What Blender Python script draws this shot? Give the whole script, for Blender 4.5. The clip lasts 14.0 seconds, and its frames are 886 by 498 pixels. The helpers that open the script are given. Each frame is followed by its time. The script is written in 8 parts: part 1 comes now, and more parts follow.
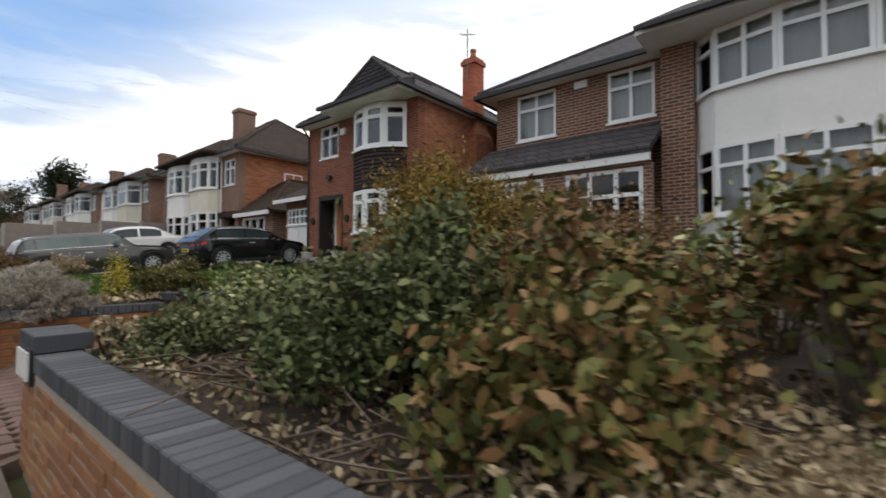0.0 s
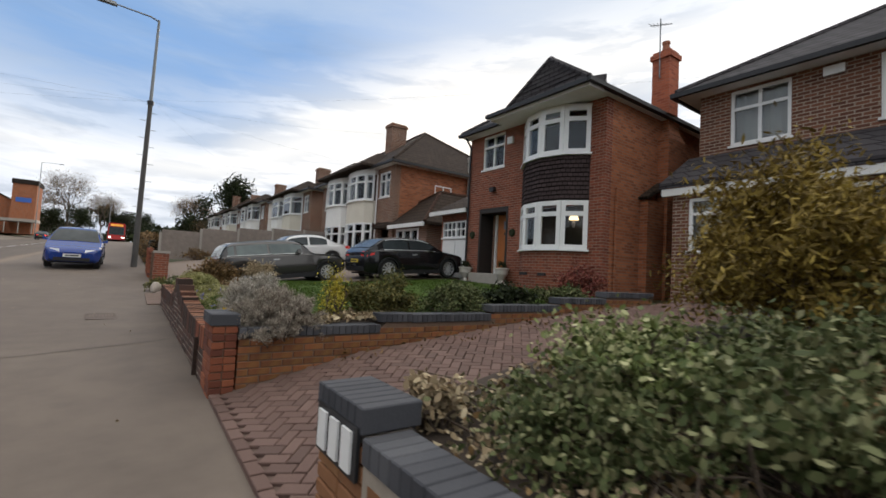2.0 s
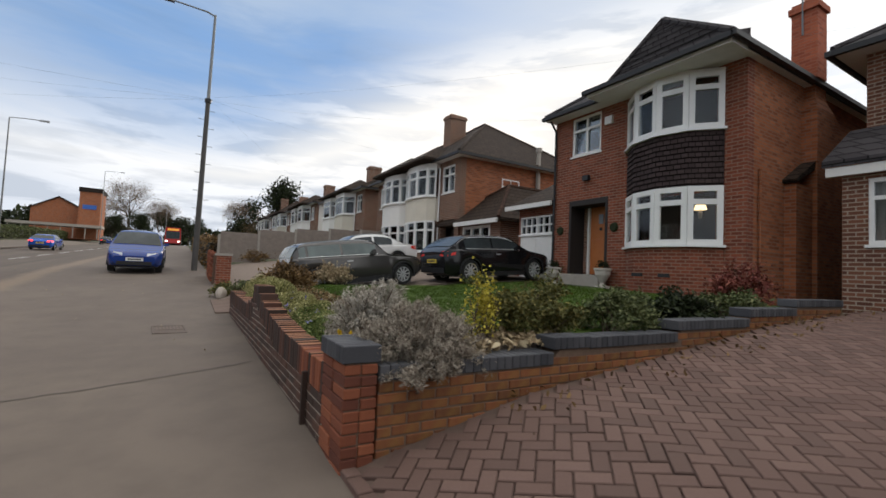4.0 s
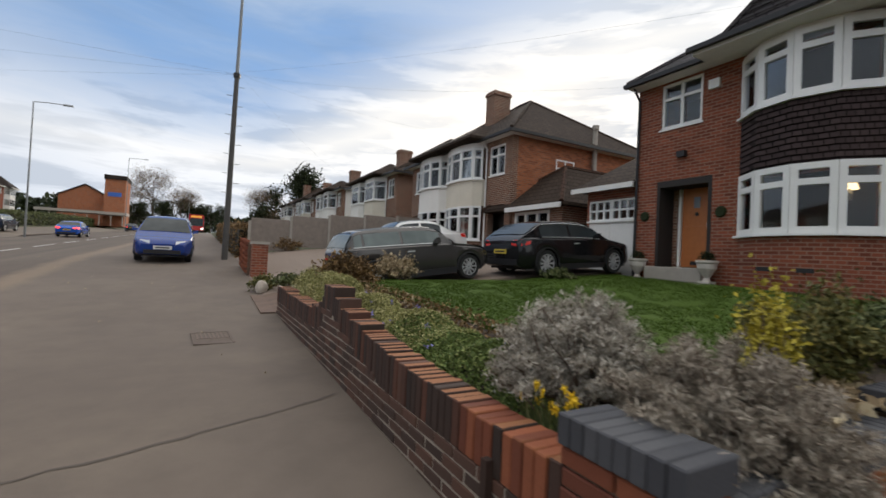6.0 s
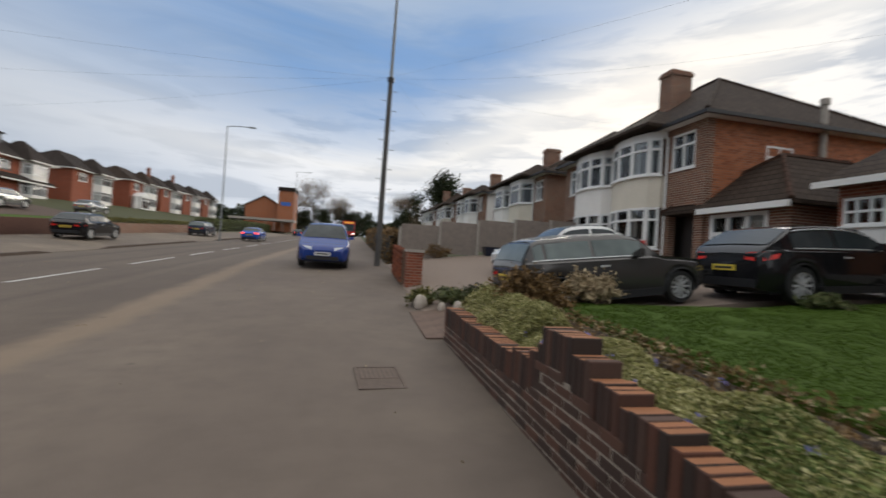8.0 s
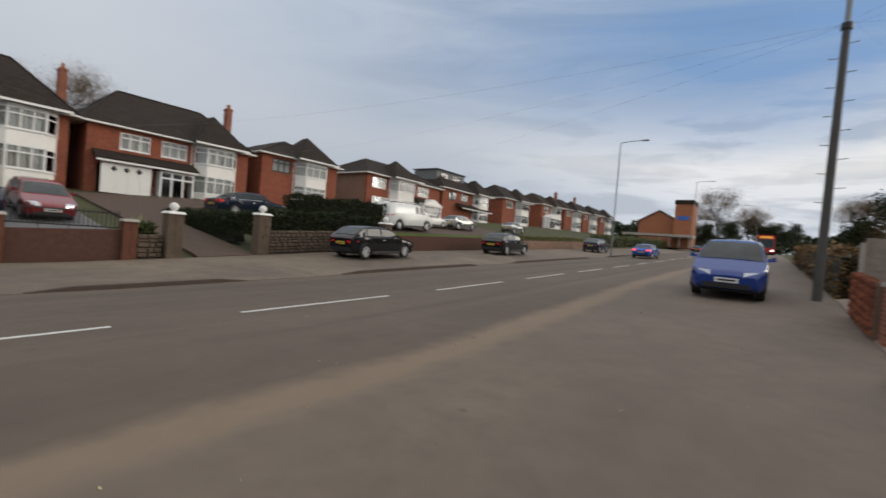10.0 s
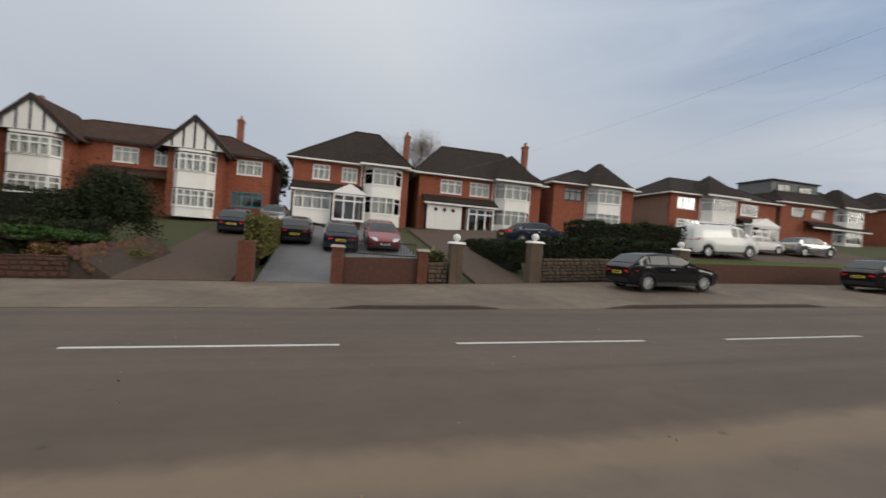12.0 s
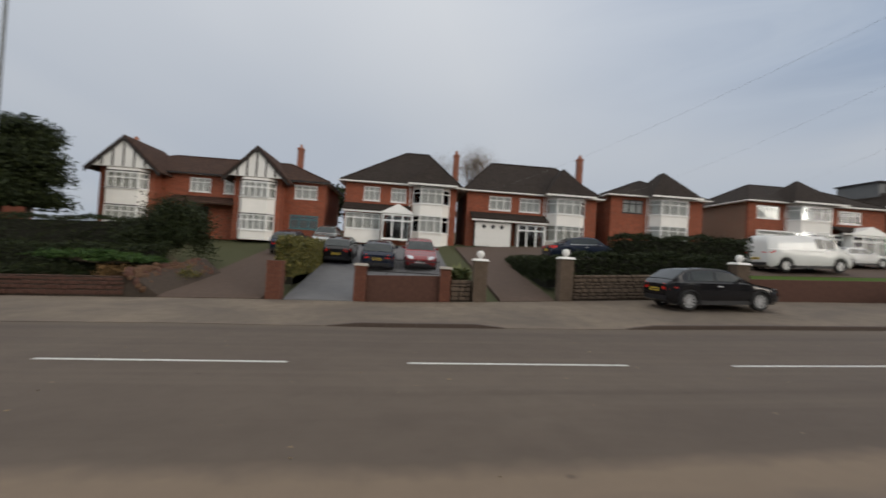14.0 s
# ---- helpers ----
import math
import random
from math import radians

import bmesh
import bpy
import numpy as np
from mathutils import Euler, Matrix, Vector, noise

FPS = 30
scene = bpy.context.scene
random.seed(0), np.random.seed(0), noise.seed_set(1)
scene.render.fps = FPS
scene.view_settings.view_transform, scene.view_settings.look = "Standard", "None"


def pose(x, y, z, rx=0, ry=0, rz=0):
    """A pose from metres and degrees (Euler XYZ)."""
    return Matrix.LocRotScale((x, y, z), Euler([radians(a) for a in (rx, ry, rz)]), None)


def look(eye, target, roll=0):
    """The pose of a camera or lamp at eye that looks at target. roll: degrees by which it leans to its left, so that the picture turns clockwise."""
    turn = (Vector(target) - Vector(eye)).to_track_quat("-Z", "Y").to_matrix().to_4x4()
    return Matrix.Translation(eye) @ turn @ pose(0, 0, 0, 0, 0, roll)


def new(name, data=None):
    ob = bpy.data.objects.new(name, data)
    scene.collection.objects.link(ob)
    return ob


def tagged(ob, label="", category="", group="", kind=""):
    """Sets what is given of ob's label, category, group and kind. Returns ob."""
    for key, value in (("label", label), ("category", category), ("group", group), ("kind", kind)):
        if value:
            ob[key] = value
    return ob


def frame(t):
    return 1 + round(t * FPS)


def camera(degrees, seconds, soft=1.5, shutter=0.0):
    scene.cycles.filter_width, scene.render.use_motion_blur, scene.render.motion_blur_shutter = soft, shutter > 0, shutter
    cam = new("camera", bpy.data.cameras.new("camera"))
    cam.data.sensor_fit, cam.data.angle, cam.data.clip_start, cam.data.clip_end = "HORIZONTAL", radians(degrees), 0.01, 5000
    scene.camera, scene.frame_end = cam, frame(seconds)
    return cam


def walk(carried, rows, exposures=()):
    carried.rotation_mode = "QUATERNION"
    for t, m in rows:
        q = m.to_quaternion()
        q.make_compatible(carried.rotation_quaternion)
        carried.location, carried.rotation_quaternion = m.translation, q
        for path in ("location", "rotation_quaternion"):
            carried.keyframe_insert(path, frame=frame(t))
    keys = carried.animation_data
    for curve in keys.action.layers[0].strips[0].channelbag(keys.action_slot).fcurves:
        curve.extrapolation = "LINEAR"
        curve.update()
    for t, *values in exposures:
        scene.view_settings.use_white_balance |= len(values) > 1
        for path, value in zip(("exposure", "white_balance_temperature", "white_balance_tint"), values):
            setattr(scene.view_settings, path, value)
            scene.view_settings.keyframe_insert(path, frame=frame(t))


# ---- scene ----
cam = camera(90.1, 14.0, soft=1.6, shutter=0.4)
PATH = [
    (0.0, pose(0.000, 0.000, 1.600, 91.80, -0.20, -50.50)),
    (0.5, pose(-0.045, 0.485, 1.614, 92.50, -0.50, -45.40)),
    (1.0, pose(-0.133, 0.954, 1.658, 92.90, -1.60, -40.60)),
    (1.5, pose(-0.226, 1.474, 1.686, 92.60, -3.00, -34.40)),
    (2.0, pose(-0.325, 1.934, 1.715, 93.10, -3.10, -35.70)),
    (2.5, pose(-0.378, 2.451, 1.701, 92.80, -2.30, -30.30)),
    (5.0, pose(-0.674, 5.006, 1.715, 92.70, -2.80, -31.00)),
    (5.5, pose(-0.747, 5.524, 1.744, 91.80, -2.80, -30.10)),
    (6.0, pose(-0.801, 6.020, 1.744, 91.10, -2.80, -28.60)),
    (6.5, pose(-0.834, 6.535, 1.787, 91.10, -3.30, -25.80)),
    (7.0, pose(-0.881, 7.000, 1.816, 91.40, -3.50, -27.00)),
    (7.5, pose(-0.915, 7.494, 1.859, 91.20, -4.00, -21.40)),
    (8.0, pose(-0.983, 7.961, 1.859, 90.70, -3.70, -11.60)),
    (8.5, pose(-1.019, 8.435, 1.888, 90.20, -3.10, 1.90)),
    (9.0, pose(-1.039, 8.867, 1.946, 89.60, -4.30, 14.40)),
    (11.5, pose(-1.270, 11.457, 2.061, 89.60, -3.90, 66.00)),
    (12.0, pose(-1.393, 11.990, 2.104, 89.50, -4.30, 75.20)),
    (12.5, pose(-1.362, 12.519, 2.133, 90.20, -4.50, 84.00)),
    (13.0, pose(-1.376, 13.011, 2.147, 89.90, -4.60, 89.60)),
    (13.5, pose(-1.382, 13.585, 2.190, 91.40, -3.90, 92.30)),
    (14.0, pose(-1.237, 14.246, 2.219, 91.20, -3.50, 84.80)),
]
walk(cam, PATH, exposures=[(0.0, 0.58), (1.5, 0.44), (2.5, 0.33), (5.0, 0.28), (7.5, 0.18), (9.0, -0.03), (11.5, -0.05), (14.0, -0.14)])

# ---------- world, sun ----------
world = bpy.data.worlds.new("sky")
scene.world = world
world.use_nodes = True
SUN_AZ, SUN_EL = radians(38), radians(14)   # clockwise from +y
SUN_DIR = (math.sin(SUN_AZ) * math.cos(SUN_EL), math.cos(SUN_AZ) * math.cos(SUN_EL), math.sin(SUN_EL))


def nodes_of(tree):
    tree.nodes.clear()
    return tree.nodes, tree.links


def build_world():
    N, L = nodes_of(world.node_tree)
    out = N.new("ShaderNodeOutputWorld")
    bg = N.new("ShaderNodeBackground")
    L.new(bg.outputs[0], out.inputs[0])
    sky = N.new("ShaderNodeTexSky")
    sky.sky_type, sky.sun_disc = "NISHITA", False
    sky.sun_elevation, sky.sun_rotation = SUN_EL, SUN_AZ
    skys = N.new("ShaderNodeVectorMath")
    skys.operation = "SCALE"
    skys.inputs["Scale"].default_value = 0.10
    L.new(sky.outputs[0], skys.inputs[0])
    tc = N.new("ShaderNodeTexCoord")
    sep = N.new("ShaderNodeSeparateXYZ")
    L.new(tc.outputs["Generated"], sep.inputs[0])

    def mth(op, a, b=None, clamp=False):
        n = N.new("ShaderNodeMath")
        n.operation, n.use_clamp = op, clamp
        for i, v in enumerate((a, b)):
            if v is None:
                continue
            if isinstance(v, (int, float)):
                n.inputs[i].default_value = v
            else:
                L.new(v, n.inputs[i])
        return n.outputs[0]

    def ramp(fac, stops):
        n = N.new("ShaderNodeValToRGB")
        el = n.color_ramp.elements
        while len(el) < len(stops):
            el.new(0.5)
        for e, (p, c) in zip(el, stops):
            e.position, e.color = p, (*c, 1)
        L.new(fac, n.inputs[0])
        return n.outputs[0]

    def mix(f, a, b):
        n = N.new("ShaderNodeMix")
        n.data_type = "RGBA"
        for i, v in ((0, f), (6, a), (7, b)):
            if isinstance(v, (int, float)):
                n.inputs[i].default_value = v
            elif isinstance(v, tuple):
                n.inputs[i].default_value = (*v, 1)
            else:
                L.new(v, n.inputs[i])
        return n.outputs[2]

    # flat cloud deck: the direction divided by its height
    zc = mth("MAXIMUM", sep.outputs[2], 0.0)
    den = mth("ADD", zc, 0.16)
    comb = N.new("ShaderNodeCombineXYZ")
    L.new(mth("DIVIDE", sep.outputs[0], den), comb.inputs[0])
    L.new(mth("DIVIDE", sep.outputs[1], den), comb.inputs[1])
    mp = N.new("ShaderNodeMapping")
    mp.inputs["Rotation"].default_value = (0, 0, radians(28))
    mp.inputs["Scale"].default_value = (0.55, 1.0, 1.0)
    mp.inputs["Location"].default_value = (1.3, 0.4, 0.0)
    L.new(comb.outputs[0], mp.inputs[0])
    big = N.new("ShaderNodeTexNoise")
    big.inputs["Scale"].default_value, big.inputs["Detail"].default_value = 0.55, 3.0
    big.inputs["Roughness"].default_value, big.inputs["Distortion"].default_value = 0.42, 0.35
    L.new(mp.outputs[0], big.inputs[0])

    # nearness to the low sun
    dot = N.new("ShaderNodeVectorMath")
    dot.operation = "DOT_PRODUCT"
    L.new(tc.outputs["Generated"], dot.inputs[0])
    dot.inputs[1].default_value = SUN_DIR
    d = dot.outputs["Value"]
    glow = mth("POWER", mth("MAXIMUM", d, 0.0), 9.0)
    low = mth("POWER", mth("SUBTRACT", 1.0, mth("MINIMUM", mth("MULTIPLY", zc, 1.9), 1.0)), 2.2)   # 1 at the horizon
    side = mth("MULTIPLY_ADD", d, 0.5)
    side.node.inputs[2].default_value = 0.5

    # on the sun's side: a bright band with flat grey clouds, under a blue-grey deck with an uneven edge
    flat = N.new("ShaderNodeMapping")
    flat.inputs["Scale"].default_value = (1.0, 1.0, 5.5)
    flat.inputs["Location"].default_value = (0.7, 0.2, 0.35)
    L.new(tc.outputs["Generated"], flat.inputs[0])
    puff = N.new("ShaderNodeTexNoise")
    puff.inputs["Scale"].default_value, puff.inputs["Detail"].default_value = 5.0, 5.0
    puff.inputs["Roughness"].default_value, puff.inputs["Distortion"].default_value = 0.55, 0.3
    L.new(flat.outputs[0], puff.inputs[0])
    wisp = N.new("ShaderNodeTexNoise")
    wisp.inputs["Scale"].default_value, wisp.inputs["Detail"].default_value = 2.0, 6.0
    wisp.inputs["Roughness"].default_value, wisp.inputs["Distortion"].default_value = 0.6, 0.8
    L.new(flat.outputs[0], wisp.inputs[0])
    wob = mth("MULTIPLY", mth("SUBTRACT", big.outputs[0], 0.5), 0.30)
    fine = mth("MULTIPLY", mth("SUBTRACT", wisp.outputs[0], 0.5), 0.12)
    east = mth("MULTIPLY", mth("MAXIMUM", mth("SUBTRACT", sep.outputs[0], 0.10), 0.0), 0.36)
    hgt = mth("SUBTRACT", mth("ADD", mth("ADD", zc, wob), fine), east)
    upper = ramp(hgt, [(0.19, (0, 0, 0)), (0.36, (1, 1, 1))])
    strip = ramp(hgt, [(0.24, (0, 0, 0)), (0.33, (1, 1, 1)), (0.42, (1, 1, 1)), (0.54, (0, 0, 0))])
    blue = mix(0.10, (0.195, 0.35, 0.63), skys.outputs[0])
    greyblue = mix(ramp(wisp.outputs[0], [(0.36, (0, 0, 0)), (0.66, (1, 1, 1))]), (0.195, 0.29, 0.445), (0.43, 0.51, 0.62))
    lofty = mix(ramp(big.outputs[0], [(0.40, (0, 0, 0)), (0.62, (1, 1, 1))]), mix(0.5, blue, greyblue), greyblue)
    near = ramp(side, [(0.62, (0, 0, 0)), (0.86, (1, 1, 1))])
    lofty = mix(mth("MULTIPLY", near, mth("MULTIPLY", strip, mth("MULTIPLY", puff.outputs[0], 1.4), True)), lofty, blue)
    eastf = mth("MULTIPLY", mth("SUBTRACT", sep.outputs[0], 0.25), 2.0, True)
    lofty = mix(eastf, lofty, (0.62, 0.66, 0.72))
    band = mix(glow, (0.72, 0.77, 0.86), (1.05, 1.0, 0.92))
    band = mix(mth("MULTIPLY", low, 0.40, True), band, (0.74, 0.74, 0.74))
    spots = ramp(puff.outputs[0], [(0.45, (0, 0, 0)), (0.56, (1, 1, 1))])
    band = mix(mth("MULTIPLY", spots, 0.72), band, (0.43, 0.48, 0.56))
    band = mix(near, (0.42, 0.48, 0.57), band)
    sunny = mix(upper, band, lofty)
    rimf = ramp(hgt, [(0.12, (0, 0, 0)), (0.20, (1, 1, 1)), (0.27, (0, 0, 0))])
    sunny = mix(mth("MULTIPLY", rimf, mth("MULTIPLY", mth("POWER", side, 3.0), 0.75)), sunny, (0.94, 0.91, 0.86))
    # away from the sun a closed grey deck, paler higher up
    deck = mix(mth("MULTIPLY", zc, 2.0, True), (0.46, 0.50, 0.555), (0.71, 0.74, 0.785))
    deck = mix(ramp(big.outputs[0], [(0.35, (0, 0, 0)), (0.65, (1, 1, 1))]), deck, mix(0.5, deck, (0.40, 0.46, 0.56)))
    col = mix(ramp(side, [(0.32, (0, 0, 0)), (0.85, (1, 1, 1))]), deck, sunny)
    sat = mth("MULTIPLY", mth("POWER", mth("MAXIMUM", d, 0.0), 70.0), 0.6, True)
    col = mix(sat, col, (1.2, 1.08, 0.92))
    zen = ramp(zc, [(0.55, (0, 0, 0)), (0.92, (1, 1, 1))])
    # unseen sky behind and above the near houses, brightened to light the fronts opposite
    back = mth("SUBTRACT", mth("SUBTRACT", mth("MULTIPLY", sep.outputs[0], 1.5), mth("MULTIPLY", sep.outputs[1], 0.9)), 0.75, True)
    col = mix(mth("MULTIPLY", back, 0.9), col, (1.30, 1.28, 1.24))
    col = mix(zen, col, (1.40, 1.38, 1.34))
    L.new(col, bg.inputs[0])
    bg.inputs[1].default_value = SKY_STRENGTH


SKY_STRENGTH = 1.0
build_world()
sun_data = bpy.data.lights.new("sun", "SUN")
sun_data.energy, sun_data.angle, sun_data.color = 1.5, radians(30), (1.0, 0.90, 0.77)
sun = new("sun", sun_data)
sun.matrix_world = look((0, 0, 60), (-SUN_DIR[0] * 10, -SUN_DIR[1] * 10, 60 - max(SUN_DIR[2], 0.30) * 10))

# ---------- materials ----------


class Mat:
    """A node material; helper methods add nodes."""

    def __init__(self, name, rough=0.8, metal=0.0, spec=0.4):
        self.m = bpy.data.materials.new(name)
        self.m.use_nodes = True
        self.N, self.L = nodes_of(self.m.node_tree)
        self.out = self.N.new("ShaderNodeOutputMaterial")
        self.b = self.N.new("ShaderNodeBsdfPrincipled")
        self.b.inputs["Roughness"].default_value = rough
        self.b.inputs["Metallic"].default_value = metal
        self.b.inputs["Specular IOR Level"].default_value = spec
        self.L.new(self.b.outputs[0], self.out.inputs[0])
        self.tc = self.N.new("ShaderNodeTexCoord")
        self.obj = self.tc.outputs["Object"]

    def plug(self, sock, v):
        if isinstance(v, (int, float)):
            sock.default_value = v
        elif isinstance(v, tuple):
            sock.default_value = (*v, 1) if len(v) == 3 and len(sock.default_value) == 4 else v
        else:
            self.L.new(v, sock)

    def noise(self, scale, detail=4, rough=0.55, vec=None, dist=0.0):
        n = self.N.new("ShaderNodeTexNoise")
        n.inputs["Scale"].default_value, n.inputs["Detail"].default_value = scale, detail
        n.inputs["Roughness"].default_value, n.inputs["Distortion"].default_value = rough, dist
        self.L.new(vec or self.obj, n.inputs[0])
        return n.outputs[0]

    def voronoi(self, scale, feature="F1", vec=None):
        n = self.N.new("ShaderNodeTexVoronoi")
        n.feature = feature
        n.inputs["Scale"].default_value = scale
        self.L.new(vec or self.obj, n.inputs[0])
        return n

    def ramp(self, fac, stops):
        n = self.N.new("ShaderNodeValToRGB")
        el = n.color_ramp.elements
        while len(el) < len(stops):
            el.new(0.5)
        for e, (p, c) in zip(el, stops):
            e.position, e.color = p, ((c, c, c, 1) if isinstance(c, (int, float)) else (*c, 1))
        self.L.new(fac, n.inputs[0])
        return n.outputs[0]

    def mix(self, f, a, b, kind="MIX"):
        n = self.N.new("ShaderNodeMix")
        n.data_type, n.blend_type = "RGBA", kind
        for i, v in ((0, f), (6, a), (7, b)):
            self.plug(n.inputs[i], v)
        return n.outputs[2]

    def math(self, op, a, b=0.0):
        n = self.N.new("ShaderNodeMath")
        n.operation = op
        self.plug(n.inputs[0], a)
        self.plug(n.inputs[1], b)
        return n.outputs[0]

    def random(self):
        return self.N.new("ShaderNodeObjectInfo").outputs["Random"]

    def island(self):
        return self.N.new("ShaderNodeNewGeometry").outputs["Random Per Island"]

    def wallvec(self, sx=1.0, sz=1.0):
        """(x + y, z) of the object, for courses on upright faces."""
        s = self.N.new("ShaderNodeSeparateXYZ")
        self.L.new(self.obj, s.inputs[0])
        c = self.N.new("ShaderNodeCombineXYZ")
        self.L.new(self.math("MULTIPLY", self.math("ADD", s.outputs[0], s.outputs[1]), sx), c.inputs[0])
        self.L.new(self.math("MULTIPLY", s.outputs[2], sz), c.inputs[1])
        return c.outputs[0]

    def bricks(self, vec, w, h, mortar, c1, c2, cm, offset=0.5):
        n = self.N.new("ShaderNodeTexBrick")
        n.offset = offset
        self.L.new(vec, n.inputs["Vector"])
        n.inputs["Scale"].default_value = 1.0
        n.inputs["Brick Width"].default_value, n.inputs["Row Height"].default_value = w, h
        n.inputs["Mortar Size"].default_value, n.inputs["Mortar Smooth"].default_value = mortar, 0.3
        n.inputs["Color1"].default_value, n.inputs["Color2"].default_value = (*c1, 1), (*c2, 1)
        n.inputs["Mortar"].default_value = (*cm, 1)
        return n

    def color(self, c):
        self.plug(self.b.inputs["Base Color"], c)
        return self

    def bump(self, h, strength=0.4, dist=0.01):
        n = self.N.new("ShaderNodeBump")
        n.inputs["Strength"].default_value, n.inputs["Distance"].default_value = strength, dist
        self.L.new(h, n.inputs["Height"])
        self.L.new(n.outputs[0], self.b.inputs["Normal"])
        return self


def scaled(c, f):
    return tuple(min(1.0, v * f) for v in c)


def plain(name, c, rough=0.6, metal=0.0, var=0.12, scale=6.0, spec=0.4, bump=0.15):
    """Paint, plastic, metal: one colour with slight dirt and wear at two scales."""
    k = Mat(name, rough, metal, spec)
    n1 = k.noise(scale, 5)
    n2 = k.noise(scale * 9, 3)
    f = k.mix(0.35, n1, n2)
    k.color(k.mix(f, scaled(c, 1 - var * 1.6), scaled(c, 1 + var)))
    if bump:
        k.bump(n2, bump, 0.003)
    return k.m


def brickwork(name, c1, c2, cm, stain=0.35):
    k = Mat(name, 0.88, 0, 0.25)
    v = k.wallvec()
    t = k.bricks(v, 0.225, 0.075, 0.012, scaled(c1, 1.15), scaled(c2, 0.75), cm)
    big = k.noise(0.9, 5, 0.6)
    fine = k.noise(26, 4)
    col = k.mix(k.ramp(big, [(0.35, 0.0), (0.75, stain)]), t.outputs["Color"], scaled(c1, 0.45))
    col = k.mix(0.18, col, k.mix(fine, scaled(c1, 0.5), scaled(c2, 1.5)))
    k.color(col)
    k.bump(k.mix(0.3, k.math("SUBTRACT", 1.0, t.outputs["Fac"]), fine), 0.5, 0.008)
    return k.m


def rooftiles(name, c, w=0.28, h=0.19, lichen=0.25):
    k = Mat(name, 0.9, 0, 0.15)
    v = k.wallvec()
    t = k.bricks(v, w, h, 0.016, c, scaled(c, 0.62), scaled(c, 0.16))
    big, fine = k.noise(0.7, 5, 0.6), k.noise(18, 4)
    col = k.mix(k.ramp(big, [(0.45, 0.0), (0.8, lichen)]), t.outputs["Color"], (c[0] * 1.5, c[1] * 1.5, c[2] * 1.2))
    k.color(k.mix(k.math("MULTIPLY", fine, 0.4), col, scaled(c, 0.55)))
    # each course rises to its lower edge
    s = k.N.new("ShaderNodeSeparateXYZ")
    k.L.new(v, s.inputs[0])
    saw = k.math("FRACT", k.math("DIVIDE", s.outputs[1], h))
    k.bump(k.math("ADD", k.math("MULTIPLY", saw, -1.0), k.math("MULTIPLY", t.outputs["Fac"], -0.5)), 0.9, 0.02)
    return k.m


def asphalt(name, c, patch, stain=0.5, beside=None, lanes=False):
    """Worn asphalt. beside: colours of another asphalt that takes over across a band of washed-in sand."""
    k = Mat(name, 0.86, 0, 0.35)
    grit, mid, big = k.noise(160, 3), k.noise(2.2, 6, 0.62), k.noise(0.22, 5, 0.6, dist=0.6)
    spots = k.voronoi(0.9)
    sep = k.N.new("ShaderNodeSeparateXYZ")
    k.L.new(k.obj, sep.inputs[0])

    def surface(c, patch):
        col = k.mix(k.ramp(big, [(0.38, 0.0), (0.68, 1.0)]), c, patch)
        col = k.mix(k.ramp(mid, [(0.40, 0.0), (0.75, stain)]), col, scaled(c, 0.72))
        return k.mix(k.math("MULTIPLY", grit, 0.30), col, scaled(c, 1.9))

    col = surface(c, patch)
    if lanes:
        # wheel tracks and old trench lines along the road
        cv = k.N.new("ShaderNodeCombineXYZ")
        k.L.new(sep.outputs[0], cv.inputs[0])
        k.L.new(k.math("MULTIPLY", sep.outputs[1], 0.02), cv.inputs[1])
        tr = k.noise(0.95, 3, 0.55, cv.outputs[0])
        col = k.mix(k.ramp(tr, [(0.36, 0.55), (0.48, 0.0)]), col, scaled(c, 0.78))
        col = k.mix(k.ramp(tr, [(0.55, 0.0), (0.68, 0.5)]), col, scaled(patch, 1.22))
    if beside:
        c2, p2, sand = beside
        wob = k.math("ADD", k.math("MULTIPLY", k.noise(0.55, 4, 0.6), 0.75), k.math("MULTIPLY", mid, 0.22))
        x = k.math("ADD", sep.outputs[0], wob)
        col = k.mix(k.ramp(k.math("ADD", x, 5.0), [(0.42, 0.0), (0.78, 0.85)]), col, k.mix(k.math("MULTIPLY", grit, 0.35), k.mix(mid, scaled(sand, 0.75), scaled(sand, 1.15)), scaled(sand, 1.5)))
        col = k.mix(k.ramp(k.math("ADD", x, 4.25), [(0.35, 0.0), (0.66, 1.0)]), col, surface(c2, p2))
    dark = k.ramp(spots.outputs["Distance"], [(0.02, 0.5), (0.05, 0.0)])
    col = k.mix(dark, col, scaled(c, 0.5))
    k.color(col)
    k.bump(k.mix(0.3, grit, mid), 0.35, 0.006)
    return k.m


def leafy(name, stops, rough=0.6, trans=0.0):
    """Leaves: colour by leaf, from dark to light."""
    k = Mat(name, rough, 0, 0.15)
    r = k.island()
    n = k.noise(2.5, 3)
    f = k.math("ADD", k.math("MULTIPLY", r, 0.65), k.math("MULTIPLY", n, 0.35))
    k.color(k.ramp(f, stops))
    return k.m


